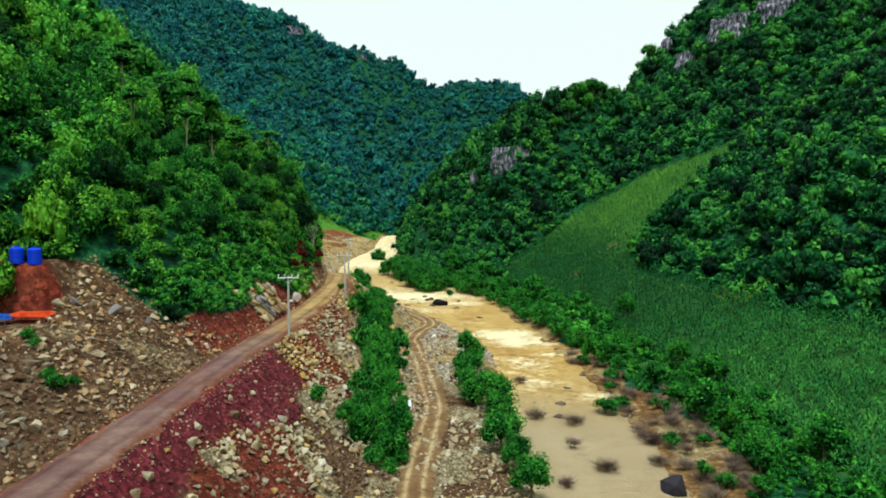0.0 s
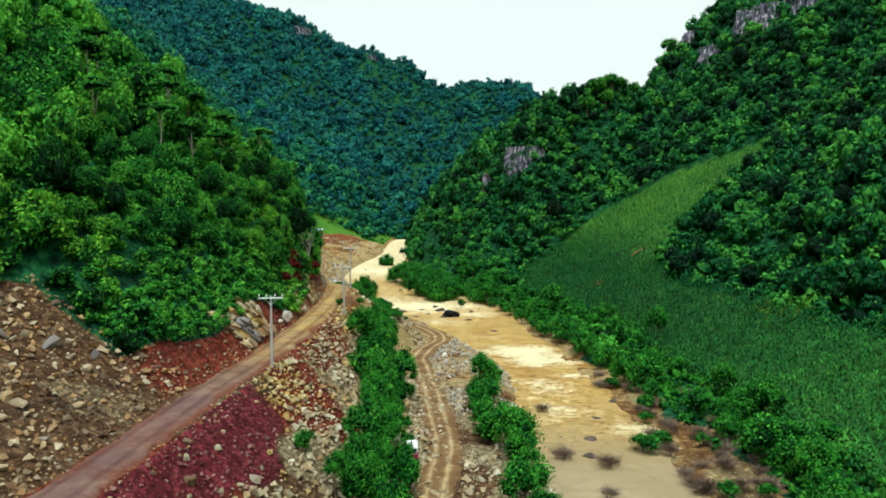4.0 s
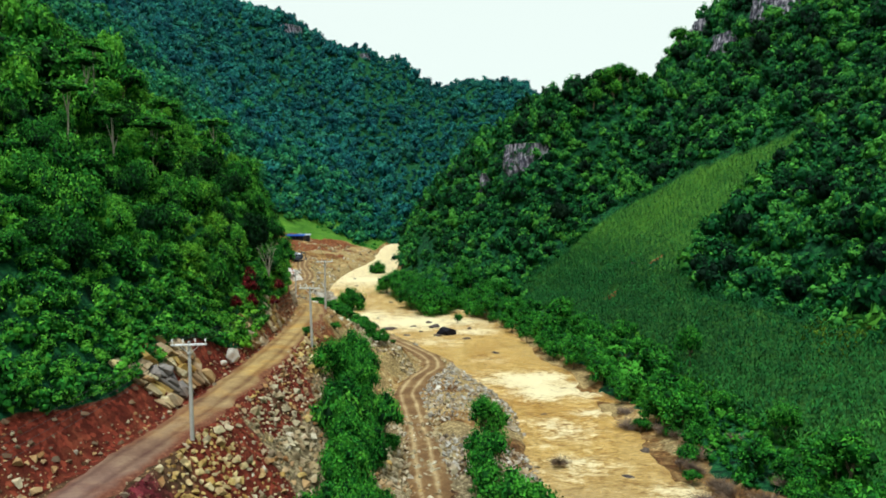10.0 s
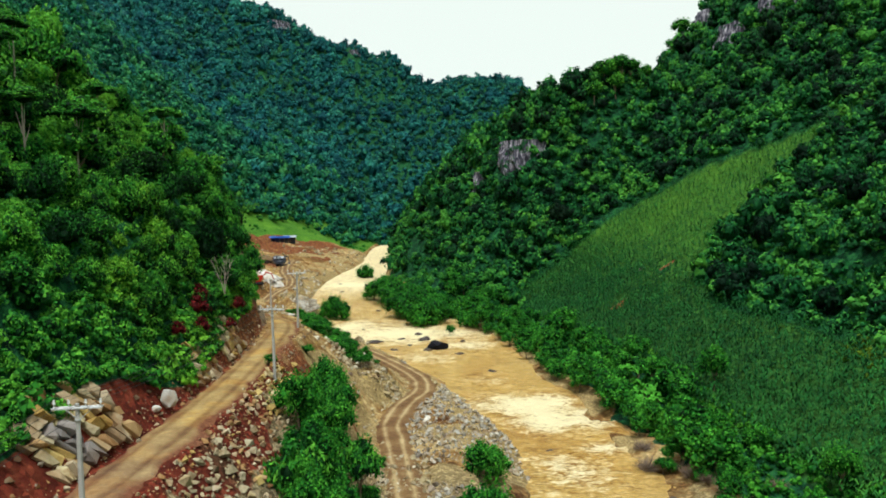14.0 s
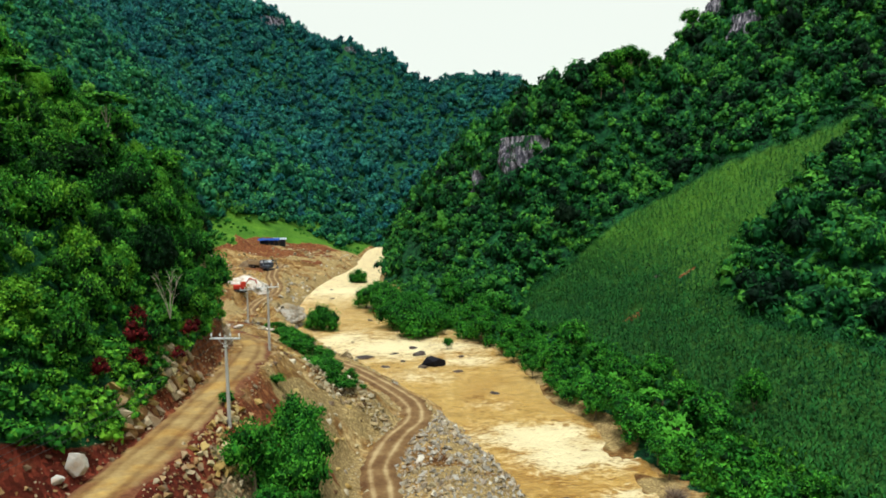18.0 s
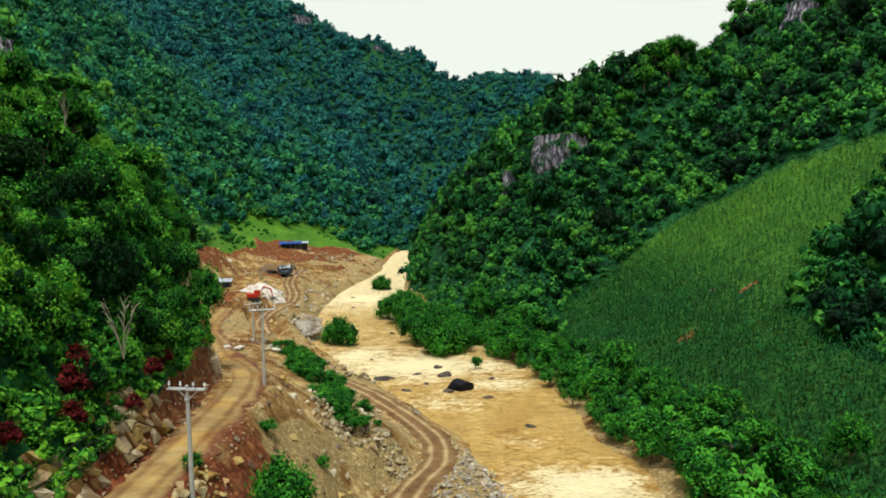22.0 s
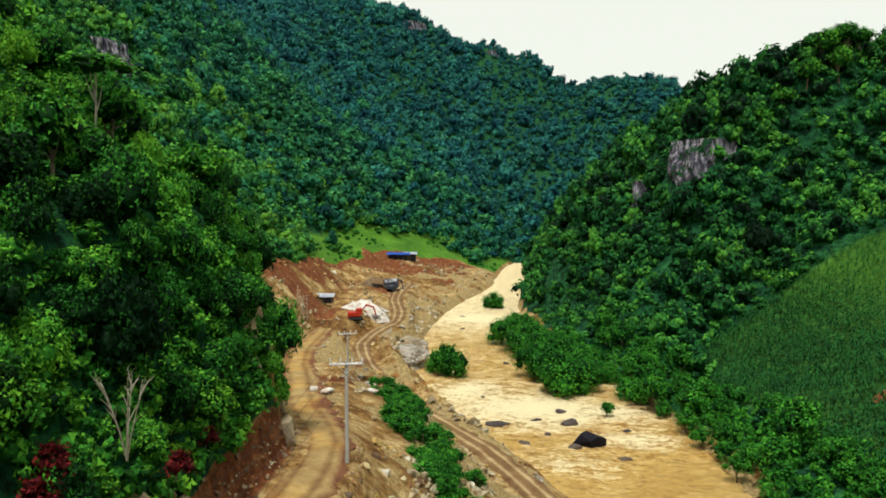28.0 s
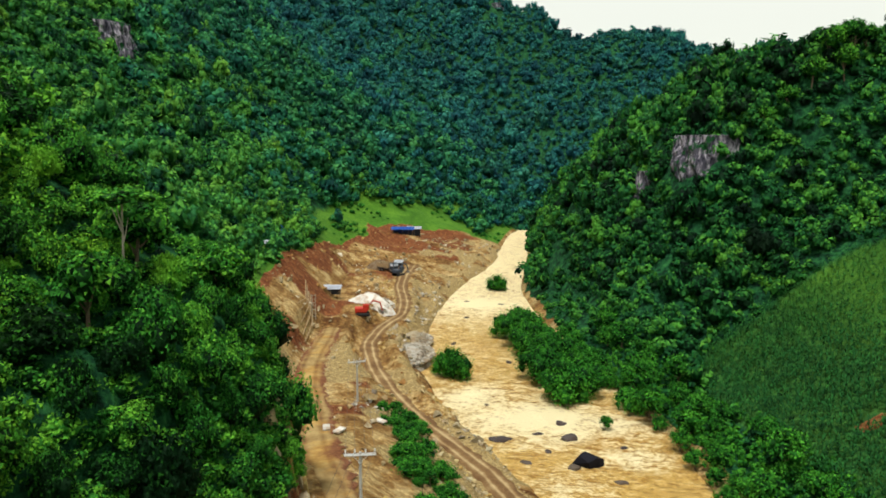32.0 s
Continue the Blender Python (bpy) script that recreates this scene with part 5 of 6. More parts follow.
# ---- broad-leaved clump on the far bank ----
def banana_mesh(seed):
    r = np.random.default_rng(seed)
    verts, loops, totals, tint, at = [], [], [], [], 0
    for k in range(9):
        a = r.uniform(0, 2 * math.pi)
        d, s = np.array([math.cos(a), math.sin(a), 0]), np.array([-math.sin(a), math.cos(a), 0]) * 0.16
        reach, top = r.uniform(0.5, 0.9), r.uniform(0.9, 1.25)
        for f0, f1 in ((0.1, 0.4), (0.4, 0.7), (0.7, 1.0)):
            q = [d * reach * f + (0, 0, 0.55 + (top - 0.55) * math.sin(f * 2.4)) for f in (f0, f1)]
            w = [math.sin(f * 2.9 + 0.15) for f in (f0, f1)]
            verts.append(np.array([q[0] - s * w[0], q[0] + s * w[0], q[1] + s * w[1], q[1] - s * w[1]]))
            loops.append(np.arange(4) + at)
            totals.append(np.array([4]))
            tint.append(np.full(4, 0.75 + r.normal(0, 0.05)))
            at += 4
    return array_mesh("leaves", np.concatenate(verts), np.concatenate(loops), np.concatenate(totals), LEAF_BANK, {"tint": np.concatenate(tint)})


BANANAS = [banana_mesh(k) for k in range(3)]
for k in range(22):
    x, y = 27 + 9 * r1.random(), 150 + 28 * r1.random()
    x = columns(y)[9, 0] + 5 + 8 * r1.random()
    b = thing("banana_plant", (x, y, ground_z(x, y)), "broad-leaved bright green banana plant by the field", "plant", "banana plants", r1.uniform(0, 360))
    mesh_part("leaves", BANANAS[k % 3], b).scale = (2.0, 2.0, 2.2)
    mesh_part("stem", TRUNKS[k % 4], b).scale = (3.0, 3.0, 1.5)


# ---- rocks ----
def rock_arrays(seed, points=11, squash=(1.0, 0.8, 0.65)):
    """A broken stone with flat faces and sharp edges."""
    r = np.random.default_rng(seed)
    bm = bmesh.new()
    for d in r.normal(0, 1, (points, 3)):
        bm.verts.new(d / np.linalg.norm(d) * r.uniform(0.75, 1.05))
    bmesh.ops.convex_hull(bm, input=bm.verts[:])
    bmesh.ops.triangulate(bm, faces=bm.faces[:])
    for k, q in enumerate(bm.verts):
        q.index = k
    v = np.array([q.co for q in bm.verts]) * np.array(squash) * r.uniform(0.8, 1.2, 3)
    f = np.array([[q.index for q in p_.verts] for p_ in bm.faces])
    bm.free()
    return v, f.ravel(), np.full(len(f), 3), np.zeros(len(v))


PEBBLES = [rock_arrays(k, 9) for k in range(8)]


def rock_mesh(seed, mat, points=16, squash=(1.0, 0.8, 0.65), name="stone"):
    v, l, t, _ = rock_arrays(seed, points, squash)
    return array_mesh(name, v, l, t, mat)


def rubble(name, places, radii, mat, label, seed):
    r = np.random.default_rng(seed)
    sets = []
    pick = r.integers(0, len(PEBBLES), len(places))
    for k, (v, l, t, a) in enumerate(PEBBLES):
        who = np.flatnonzero(pick == k)
        n = len(who)
        if not n:
            continue
        e = r.uniform(0, 2 * math.pi, (n, 2))
        ca, sa, cb, sb = np.cos(e[:, :1]), np.sin(e[:, :1]), np.cos(e[:, 1:] * 0.2), np.sin(e[:, 1:] * 0.2)
        x, y, z = (v[None, :, j] * radii[who][:, None] for j in range(3))
        y, z = y * cb - z * sb, y * sb + z * cb
        x, y = x * ca - y * sa, x * sa + y * ca
        q = np.stack([x, y, z], -1) + places[who][:, None] + np.array([0, 0, 0.25])[None, None] * radii[who][:, None, None]
        sets.append((q.reshape(-1, 3), (l[None] + (np.arange(n) * len(v))[:, None]).ravel(), np.tile(t, n), np.zeros(n * len(v))))
    v, l, t, _ = merged(sets)
    return tagged(new(name, array_mesh(name, v, l, t, mat)), label, "stones", kind="stuff")


STONE_TIPPED = stone_material("tipped_stone", [(0.0, (0.22, 0.20, 0.16)), (0.45, (0.50, 0.48, 0.42)), (0.75, (0.36, 0.30, 0.19)), (1.0, (0.72, 0.70, 0.62))])
STONE_TAN = stone_material("cut_rock", [(0.0, (0.28, 0.15, 0.06)), (0.35, (0.50, 0.34, 0.16)), (0.7, (0.40, 0.32, 0.21)), (1.0, (0.60, 0.51, 0.34))], 0.8)


def sizes(n, small, large, seed, power=2.5):
    return small + (large - small) * np.random.default_rng(seed).uniform(0, 1, n) ** power


spoil_at = (CY > 36) & (CY < 172) & (UC > 4.98) & (UC < 6.5) & (CB > 0.4)
p, u = scatter(spoil_at, 0.40, 21, 9000)
n1 = field_noise(p[:, 0], p[:, 1], 9.0, 8.0, 3)
band = field_noise(p[:, 0], p[:, 1], 5.0, 14.0, 2)
maroon = cover(p[:, 0], p[:, 1], p[:, 2], u)[:, 3] > 0.5
grey = ~maroon & (p[:, 1] < 74) & (band > 0.15)
white = grey | ~maroon & (u > 5.33 + 0.25 * smooth(p[:, 1], 112, 122) - 0.24 * smooth(p[:, 1], 90, 96) * (1 - smooth(p[:, 1], 106, 114))) & (band > -0.45) & (p[:, 1] > 76)
ochre = ~maroon & ~white & ((band > 0.35) | (np.hypot(p[:, 0] + 15.5, p[:, 1] - 88) < 5))
rest = ~maroon & ~white & ~ochre
sparse = (p[:, 1] > 118) & (band + 0.5 * n1 < 0.25)
white, ochre, rest = white & ~sparse, ochre & ~sparse, rest & ~sparse
rubble("maroon_rubble", p[maroon], sizes(maroon.sum(), 0.09, 0.36, 1), STONE_RED, "small maroon stones tipped below the road", 1)
rubble("pale_rubble", p[white], sizes(white.sum(), 0.18, 0.75, 2), STONE_PALE, "pale limestone rubble at the slope's foot", 2)
rubble("ochre_rubble", p[ochre], sizes(ochre.sum(), 0.18, 0.70, 3), STONE_OCHRE, "yellow ochre stones among the rubble", 3)
beyond = rest & (p[:, 1] > 80)
rest &= ~beyond
rubble("brown_rubble", p[rest], sizes(rest.sum(), 0.12, 0.48, 4), STONE_MIXED, "brown and grey rubble on the slope below the road", 4)
rubble("tan_rubble", p[beyond], sizes(beyond.sum(), 0.10, 0.55, 14, 3.0), STONE_TAN, "tan rubble on the slope below the road", 14)
bank_at = (CY > 50) & (CY < 215) & (UC > 6.35) & (UC < 7.7)
p, u = scatter(bank_at, 0.50, 22, 7000)
clear = np.array([np.min(np.hypot(WAYS[:, 0] - a, WAYS[:, 1] - b)) for a, b in p[:, :2]]) > 2.3
p = p[clear & (field_noise(p[:, 0], p[:, 1], 6.0, 15.0, 2) > -0.45 + 0.6 * smooth(p[:, 1], 112, 124))]
rubble("bank_stones", p, sizes(len(p), 0.14, 0.70, 5, 3.0), STONE_PALE, "grey-white stones strewn along the river bank", 5)
p, u = scatter((CY > 112) & (CY < 186) & (UC > 6.2) & (UC < 7.95), 0.44, 29, 9000)
lane = np.interp(p[:, 1], [q[1] for q in TRACKLINE], [q[0] for q in TRACKLINE])
p = p[(p[:, 0] > lane + 2.0) & (field_noise(p[:, 0], p[:, 1], 7.0, 3.0, 2) > -0.35)]
rubble("washed_stones", p, sizes(len(p), 0.12, 0.62, 31, 2.5), STONE_TIPPED, "grey-white angular stones between the track and the water", 31)
heap_at = (CY > 40) & (CY < 82) & (UC > 3.05) & (UC < 4.05) & (CB > 0.4) & (CX > -37)
p, u = scatter(heap_at, 0.46, 23, 3000)
light = field_noise(p[:, 0], p[:, 1], 5.0, 12.0, 3) > -0.1
rubble("heap_stones", p[~light], sizes((~light).sum(), 0.12, 0.60, 6), STONE_MIXED, "brown and grey stones on the bank of spoil", 6)
rubble("heap_pale_stones", p[light], sizes(light.sum(), 0.10, 0.55, 16), STONE_TAN, "pale tan stones on the bank of spoil", 16)
cut_at = (CY > 40) & (CY < 165) & (UC > 3.55) & (UC < 4.08) & (CB > 0.4)
p, u = scatter(cut_at, 0.95, 24, 1300)
rubble("cut_stones", p, sizes(len(p), 0.10, 0.42, 7), STONE_MIXED, "stones sticking out of the red cut bank", 7)
STONE_YARD = stone_material("dug_stone", [(0.0, (0.24, 0.10, 0.032)), (0.4, (0.48, 0.31, 0.11)), (0.7, (0.34, 0.17, 0.05)), (1.0, (0.60, 0.48, 0.24))])
yard_at = (CY > 172) & (CY < 400) & (UC > 2.9) & (UC < 7.6) & (CB > 0.5)
p, u = scatter(yard_at, 1.7, 25, 4200)
clear = np.array([np.min(np.hypot(WAYS[:, 0] - a, WAYS[:, 1] - b)) for a, b in p[:, :2]]) > 2.4
p, u = p[clear], u[clear]
tone = field_noise(p[:, 0], p[:, 1], 12.0, 16.0, 3) + 0.5 * smooth(u, 4.5, 6.0)
rubble("yard_pale_stones", p[tone > 0.05], sizes((tone > 0.05).sum(), 0.16, 1.3, 8, 4.0), STONE_PALE, "pale broken stone about the diggings", 8)
rubble("yard_brown_stones", p[tone <= 0.05], sizes((tone <= 0.05).sum(), 0.12, 1.0, 9, 5.0), STONE_YARD, "brown broken stone about the diggings", 9)


p, u = scatter((CY > 184) & (CY < 300) & (UC > 4.9) & (UC < 7.6) & (CB > 0.5), 0.85, 33, 5000)
clear = np.array([np.min(np.hypot(WAYS[:, 0] - a, WAYS[:, 1] - b)) for a, b in p[:, :2]]) > 2.5
patch = field_noise(p[:, 0], p[:, 1], 6.5, 22.0, 3)
light, gold = clear & (patch > 0.22), clear & (patch < -0.30)
rubble("yard_white_stones", p[light], sizes(light.sum(), 0.14, 0.85, 34, 3.0), STONE_TIPPED, "grey-white broken stone in patches on the slope", 34)
rubble("yard_yellow_stones", p[gold], sizes(gold.sum(), 0.14, 0.80, 35, 3.0), STONE_OCHRE, "yellow broken stone in patches on the slope", 35)


def clear_of(q, line, low, high):
    d = np.sqrt(((q[:, None, :2] - line[None, :, :2]) ** 2).sum(-1).min(1))
    return (d > low) & (d < high)


ROAD_POINTS = resampled(ROADLINE)
p, u = scatter((CY > 40) & (CY < 240) & (UC > 3.6) & (UC < 5.6), 0.42, 27, 12000)
p = p[clear_of(p, ROAD_POINTS, 1.75, 3.3)]
rubble("road_edge_stones", p, sizes(len(p), 0.07, 0.30, 11, 3.0), STONE_TAN, "small loose stones crumbling over the road's edge", 11)
p, u = scatter((CY > 60) & (CY < 230) & (UC > 5.6) & (UC < 8.0), 0.55, 28, 9000)
p = p[clear_of(p, WAYS, 1.5, 3.2)]
rubble("track_edge_stones", p, sizes(len(p), 0.07, 0.30, 12, 3.0), STONE_PALE, "small loose stones along the edge of the lower track", 12)


def mound(name, x, y, rx, ry, h, mat, label, stones, seed):
    """A tipped heap: an uneven dome with loose stones over it."""
    r = np.random.default_rng(seed)
    ob = thing(name, (x, y, ground_z(x, y) - 0.3), label, "heap")
    a, f = np.meshgrid(np.linspace(0, 2 * math.pi, 41), np.linspace(0, 1, 14))
    edge = 1 + 0.16 * np.sin(a * 3 + seed) + 0.08 * np.sin(a * 5 + 2)
    px, py = np.cos(a) * f * rx * edge, np.sin(a) * f * ry * edge
    pz = h * (1 - f ** 1.4) - 0.5 * f - 1.6 * f ** 5 + 0.16 * h * field_noise(px, py, 1.6, seed, 3) * (1 - f)
    mesh_part("heap_body", grid_mesh("heap_body", np.stack([px, py, pz], -1)[::-1], mat), ob)
    k = np.sqrt(r.uniform(0, 1, stones))
    b = r.uniform(0, 2 * math.pi, stones)
    q = np.stack([np.cos(b) * k * rx, np.sin(b) * k * ry, h * (1 - k ** 1.4) - 0.4 * k], -1)
    sets = []
    for c, s in zip(q, sizes(stones, 0.14, 0.75, seed)):
        v, l, t, z = PEBBLES[r.integers(0, 8)]
        sets.append((v * s + c, l, t, z))
    v, l, t, _ = merged(sets)
    tagged(mesh_part("rubble_cover", array_mesh("rubble_cover", v, l, t, mat), ob), kind="stuff")


STONE_WHITE = stone_material("crushed_stone", [(0.0, (0.58, 0.56, 0.50)), (0.5, (0.72, 0.70, 0.64)), (1.0, (0.82, 0.80, 0.74))])
mound("gravel_heap", -52.2, 266.5, 6.2, 5.4, 2.8, STONE_WHITE, "white crushed-stone heap beside the yard road", 260, 3)
mound("stone_heap", -36.8, 243, 5.0, 8.0, 1.9, STONE_TIPPED, "grey-white broken stone tipped at the water's edge", 1100, 4)
mound("stone_heap", -38.6, 255, 4.2, 6.4, 1.7, STONE_TIPPED, "grey-white broken stone tipped at the water's edge", 700, 5)
mound("soil_heap", -62.5, 314, 5.5, 4.5, 3.0, STONE_MIXED, "tan soil heap behind the parked lorry", 120, 6)


# single boulders
def boulder(x, y, z, size, mat, label, seed, squash=(1.0, 0.8, 0.7), turn=0.0, name="boulder", group="", points=30):
    me = rock_mesh(seed, mat, points, squash, "boulder")
    ob = new(name, me)
    ob.matrix_world = pose(x, y, z, 0, 0, turn) @ Matrix.Scale(size, 4)
    return tagged(ob, label, "boulder", group)


STONE_BLACK = stone_material("wet_black_stone", [(0.0, (0.012, 0.013, 0.020)), (1.0, (0.034, 0.030, 0.040))])
boulder(-0.4, 200, -32.3, 2.4, STONE_BLACK, "big dark boulder parting the river", 41, (1.0, 0.8, 0.85), 20, points=15)
boulder(-2.6, 198.5, -32.7, 1.4, STONE_DARK, "dark rock beside the big river boulder", 42, turn=60)
boulder(3.7, 195.3, -32.7, 1.1, STONE_DARK, "low dark rock awash in the river", 43, (1.2, 0.8, 0.4))
boulder(-13.9, 206.6, -32.7, 2.1, STONE_DARK, "flat brown rock awash in the rapids", 44, (1.3, 0.7, 0.4), 10)
boulder(-3.5, 209, -32.7, 1.7, STONE_DARK, "brown rock with drift in the rapids", 45, turn=30)
boulder(-8.3, 210, -32.8, 1.2, STONE_DARK, "flat brown rock awash in the rapids", 46, (1.3, 0.8, 0.4))
boulder(25, 77.5, -32.6, 2.1, STONE_BLACK, "blue-black boulder in the near shallows", 47, (1.0, 0.8, 0.8))
boulder(-26.9, 321, -32.6, 3.0, STONE_DARK, "dark rock under the mid-river bush", 48, (1.1, 0.9, 0.5))
for k, (x, y) in enumerate([(14.0, 110), (17.5, 109), (12.5, 104), (20, 118), (16.6, 103), (24, 126), (27, 112), (-16.4, 246.5), (-20.5, 203), (-31, 283), (-6.5, 203.5), (-9.5, 199), (4.5, 207), (-15.5, 214), (-5, 215), (-34, 302), (-18, 221), (-30, 258), (9, 181), (-24, 300), (13.5, 141)]):
    boulder(x, y, -32.75, 0.7 + 0.5 * ((k * 37) % 10) / 10, STONE_DARK, "wet brown rock breaking the water's surface", 60 + k, (1.2, 0.9, 0.6), k * 47, group="river rocks")
boulder(-21.7, 110.8, -16.9, 0.85, STONE_WHITE, "large white boulder on the edge of the road", 80, (0.8, 0.7, 1.2))
boulder(-22.3, 109.4, -17.4, 0.65, STONE_WHITE, "white boulder on the edge of the road", 81)
boulder(-12.8, 70, -26.2, 0.9, STONE_PALE, "pale boulder on the rubble slope", 82)
boulder(-24.4, 94, -17.6, 1.0, STONE_PALE, "pale boulder at the foot of the cut", 83)
boulder(43, 211, -18.5, 1.0, STONE_CLIFF, "grey boulder in the maize field", 84, (0.9, 0.8, 1.0))
for k, (x, y) in enumerate([(-33.4, 72.5), (-29.8, 74.2), (-31.5, 66.0), (-35.2, 75.3), (-28.2, 69.4), (-34.0, 62.5)]):
    boulder(x, y, ground_z(x, y) + 0.05, 0.45 + 0.14 * (k % 3), STONE_TAN, "tan boulder on the bank of spoil", 90 + k, turn=k * 50, group="spoil boulders")


rb = random.Random(12)
for k in range(34):
    y = rb.uniform(50, 78)
    x = np.interp(y, [50, 78], [-31, -29.5]) + rb.uniform(-6.5, 3.0)
    boulder(x, y, ground_z(x, y) + 0.05, rb.uniform(0.35, 0.95), (STONE_TAN, STONE_PALE, STONE_MIXED)[k % 3], "angular broken block on the bank of spoil", 300 + k, (1.0, 0.75, 0.6), rb.uniform(0, 360), group="spoil blocks", points=11)
for k, (x, y, w) in enumerate([(-35.6, 72.6, 1.2), (-34.4, 73.6, 0.8), (-32.8, 74.3, 1.1), (-31.9, 75.9, 0.7), (-30.2, 76.2, 0.8), (-36.6, 71.2, 0.8)]):
    boulder(x, y, ground_z(x, y) - 0.1, w, (STONE_CLIFF, STONE_PALE)[k % 2], "grey rock block along the edge of the shelf", 340 + k, (1.0, 0.7, 0.9), 40 * k, group="shelf blocks", points=12)
for k, (x, y, w) in enumerate([(-35.0, 62.8, 0.8), (-34.2, 62.2, 0.7), (-31.2, 58.6, 0.8), (-30.2, 57.8, 0.9), (-29.6, 59.2, 0.7)]):
    tree(x, y, w * 1.2, w, BUSH_CROWNS, "small green plant rooted among the spoil", "bush", group="spoil plants", squat=0.8)


def outcrop(y0, y1, u0, u1, across, up, mat, label, seed, out=0.5, grey=None):
    """A fractured rock face: blocks parted by joints, each standing out a little differently from the slope."""
    r = np.random.default_rng(seed)
    lattice = np.zeros((across + 1, up + 1, 3))
    for i in range(across + 1):
        for j in range(up + 1):
            y = y0 + (y1 - y0) * (i + r.uniform(-0.32, 0.32)) / across + 0.5 * (j - up / 2)
            lattice[i, j] = land(y, np.array([u0 + (u1 - u0) * (j + r.uniform(-0.3, 0.3)) / up]))[0]
    c = lattice[across // 2, up]
    ob = thing("rock_outcrop", tuple(c), label, "rock face")
    outward = np.array([0.86, -0.25, 0.45])
    for i in range(across):
        for j in range(up):
            edge = min(i, across - 1 - i) == 0 or j == 0
            if edge and r.random() < 0.45:
                continue
            q = np.array([lattice[i, j], lattice[i + 1, j], lattice[i + 1, j + 1], lattice[i, j + 1]]) - c
            mid = q.mean(0)
            if r.random() < 0.10:
                continue
            push = out * r.uniform(0.05, 1.5) * (0.6 if edge else 1.0)
            front = mid + (q - mid) * r.uniform(0.62, 0.98) + outward * push + r.normal(0, 0.14, (4, 3))
            back = mid + (q - mid) * 0.97 - outward * 0.8
            chips = [mid + (q[n_] - mid) * r.uniform(0.3, 0.9) + outward * (push + r.uniform(-0.25, 0.22)) + r.normal(0, 0.12, 3) for n_ in r.integers(0, 4, 4)]
            bm = bmesh.new()
            for co in (*front, *back, *chips):
                bm.verts.new(co)
            bmesh.ops.convex_hull(bm, input=bm.verts[:])
            part("block", bm, STONE_CLIFF if grey and abs(i - grey) < 2 and j > up * 0.3 else (mat, mat, STONE_PALE, STONE_OCHRE, mat)[int(r.integers(0, 5))], ob)
    return ob


outcrop(94.3, 105.0, 3.54, 3.98, 15, 5, STONE_TAN, "cracked tan rock face in the road cut", 1, 0.42, 5)
outcrop(117, 124, 3.74, 4.0, 9, 5, STONE_TAN, "tan rock blocks at the foot of the hill", 2, 0.3)
outcrop(127, 136, 3.72, 4.0, 10, 5, STONE_TAN, "tan rock blocks at the foot of the hill", 3, 0.3)
outcrop(150, 168, 3.35, 3.98, 12, 6, STONE_TAN, "steep dark rock wall where the hill ends at the road", 5, 0.5)


def cliff(x, y, z, w, h, label, seed):
    """A bare rock face: the hill's own slope laid open, broken by fissures and ledges, its rim sunk into the ground."""
    gx = (ground_z(x + 3, y) - ground_z(x - 3, y)) / 6
    gy = (ground_z(x, y + 3) - ground_z(x, y - 3)) / 6
    down = -np.array([gx, gy]) / math.hypot(gx, gy)
    along = np.array([-down[1], down[0]])
    ss, zz = np.linspace(-w / 2, w / 2, int(w * 2.6)), np.linspace(-h / 2, h / 2, int(h * 2.6))
    sx, sz = np.meshgrid(ss, zz)
    crack = np.abs(field_noise(sx + 0.25 * sz, sz * 0.22, 1.3, seed, 3))
    ledge = field_noise(sx * 0.4, sz, 2.0, seed + 2.0, 2)
    rim = np.hypot(2 * sx / w, 2 * sz / h) + 0.22 * field_noise(sx, sz, 2.2, seed + 4.0, 2)
    out = -0.6 + 1.8 * crack ** 0.6 + 0.9 * ledge - 3.5 * smooth(np.abs(2 * sx / w) + 0.2 * ledge, 0.6, 1.0)
    pts_ = np.zeros((*sx.shape, 3))
    for j in range(sx.shape[1]):
        foot = np.array([x, y]) + along * ss[j]
        t = np.linspace(16, -16, 33)
        g = np.array([ground_z(*(foot + down * a)) for a in t])
        g = np.maximum.accumulate(g + np.arange(33) * 1e-4)
        at = np.interp(z + zz, g, t)
        slope_top = at[-1]
        at = 0.3 * at + 0.7 * at[len(at) // 4]
        for i in range(sx.shape[0]):
            q = foot + down * (at[i] + out[i, j])
            pts_[i, j] = (q[0], q[1], z + zz[i])
        q = foot + down * (slope_top - 1.5)
        pts_[-1, j] = (q[0], q[1], z + zz[-2] + 0.2)
    me = grid_mesh("cliff", pts_, CLIFF_FACE, None, False)
    tagged(new("cliff", me), label, "cliff")


def cliff_material():
    m, n, l, b = material("streaked_limestone", 0.9)
    c = n.new("ShaderNodeTexCoord")
    mp = n.new("ShaderNodeMapping")
    mp.inputs["Scale"].default_value = (1.0, 1.0, 0.18)
    l.new(c.outputs["Object"], mp.inputs["Vector"])
    t = n.new("ShaderNodeTexNoise")
    t.inputs["Scale"].default_value = 0.9
    t.inputs["Detail"].default_value = 7.0
    t.inputs["Roughness"].default_value = 0.7
    l.new(mp.outputs[0], t.inputs["Vector"])
    moss = noise_node(n, l, 0.5, 5.0)
    rock = ramp_node(n, l, t.outputs["Fac"], [(0.38, (0.012, 0.013, 0.020)), (0.50, (0.075, 0.072, 0.095)), (0.63, (0.42, 0.39, 0.44))])
    l.new(mix_node(n, l, ramp_node(n, l, moss, [(0.56, (0, 0, 0)), (0.61, (1, 1, 1))]), rock, (0.010, 0.060, 0.018)), b.inputs["Base Color"])
    bump_node(n, l, t.outputs["Fac"], b, 0.9, 0.4)
    return m


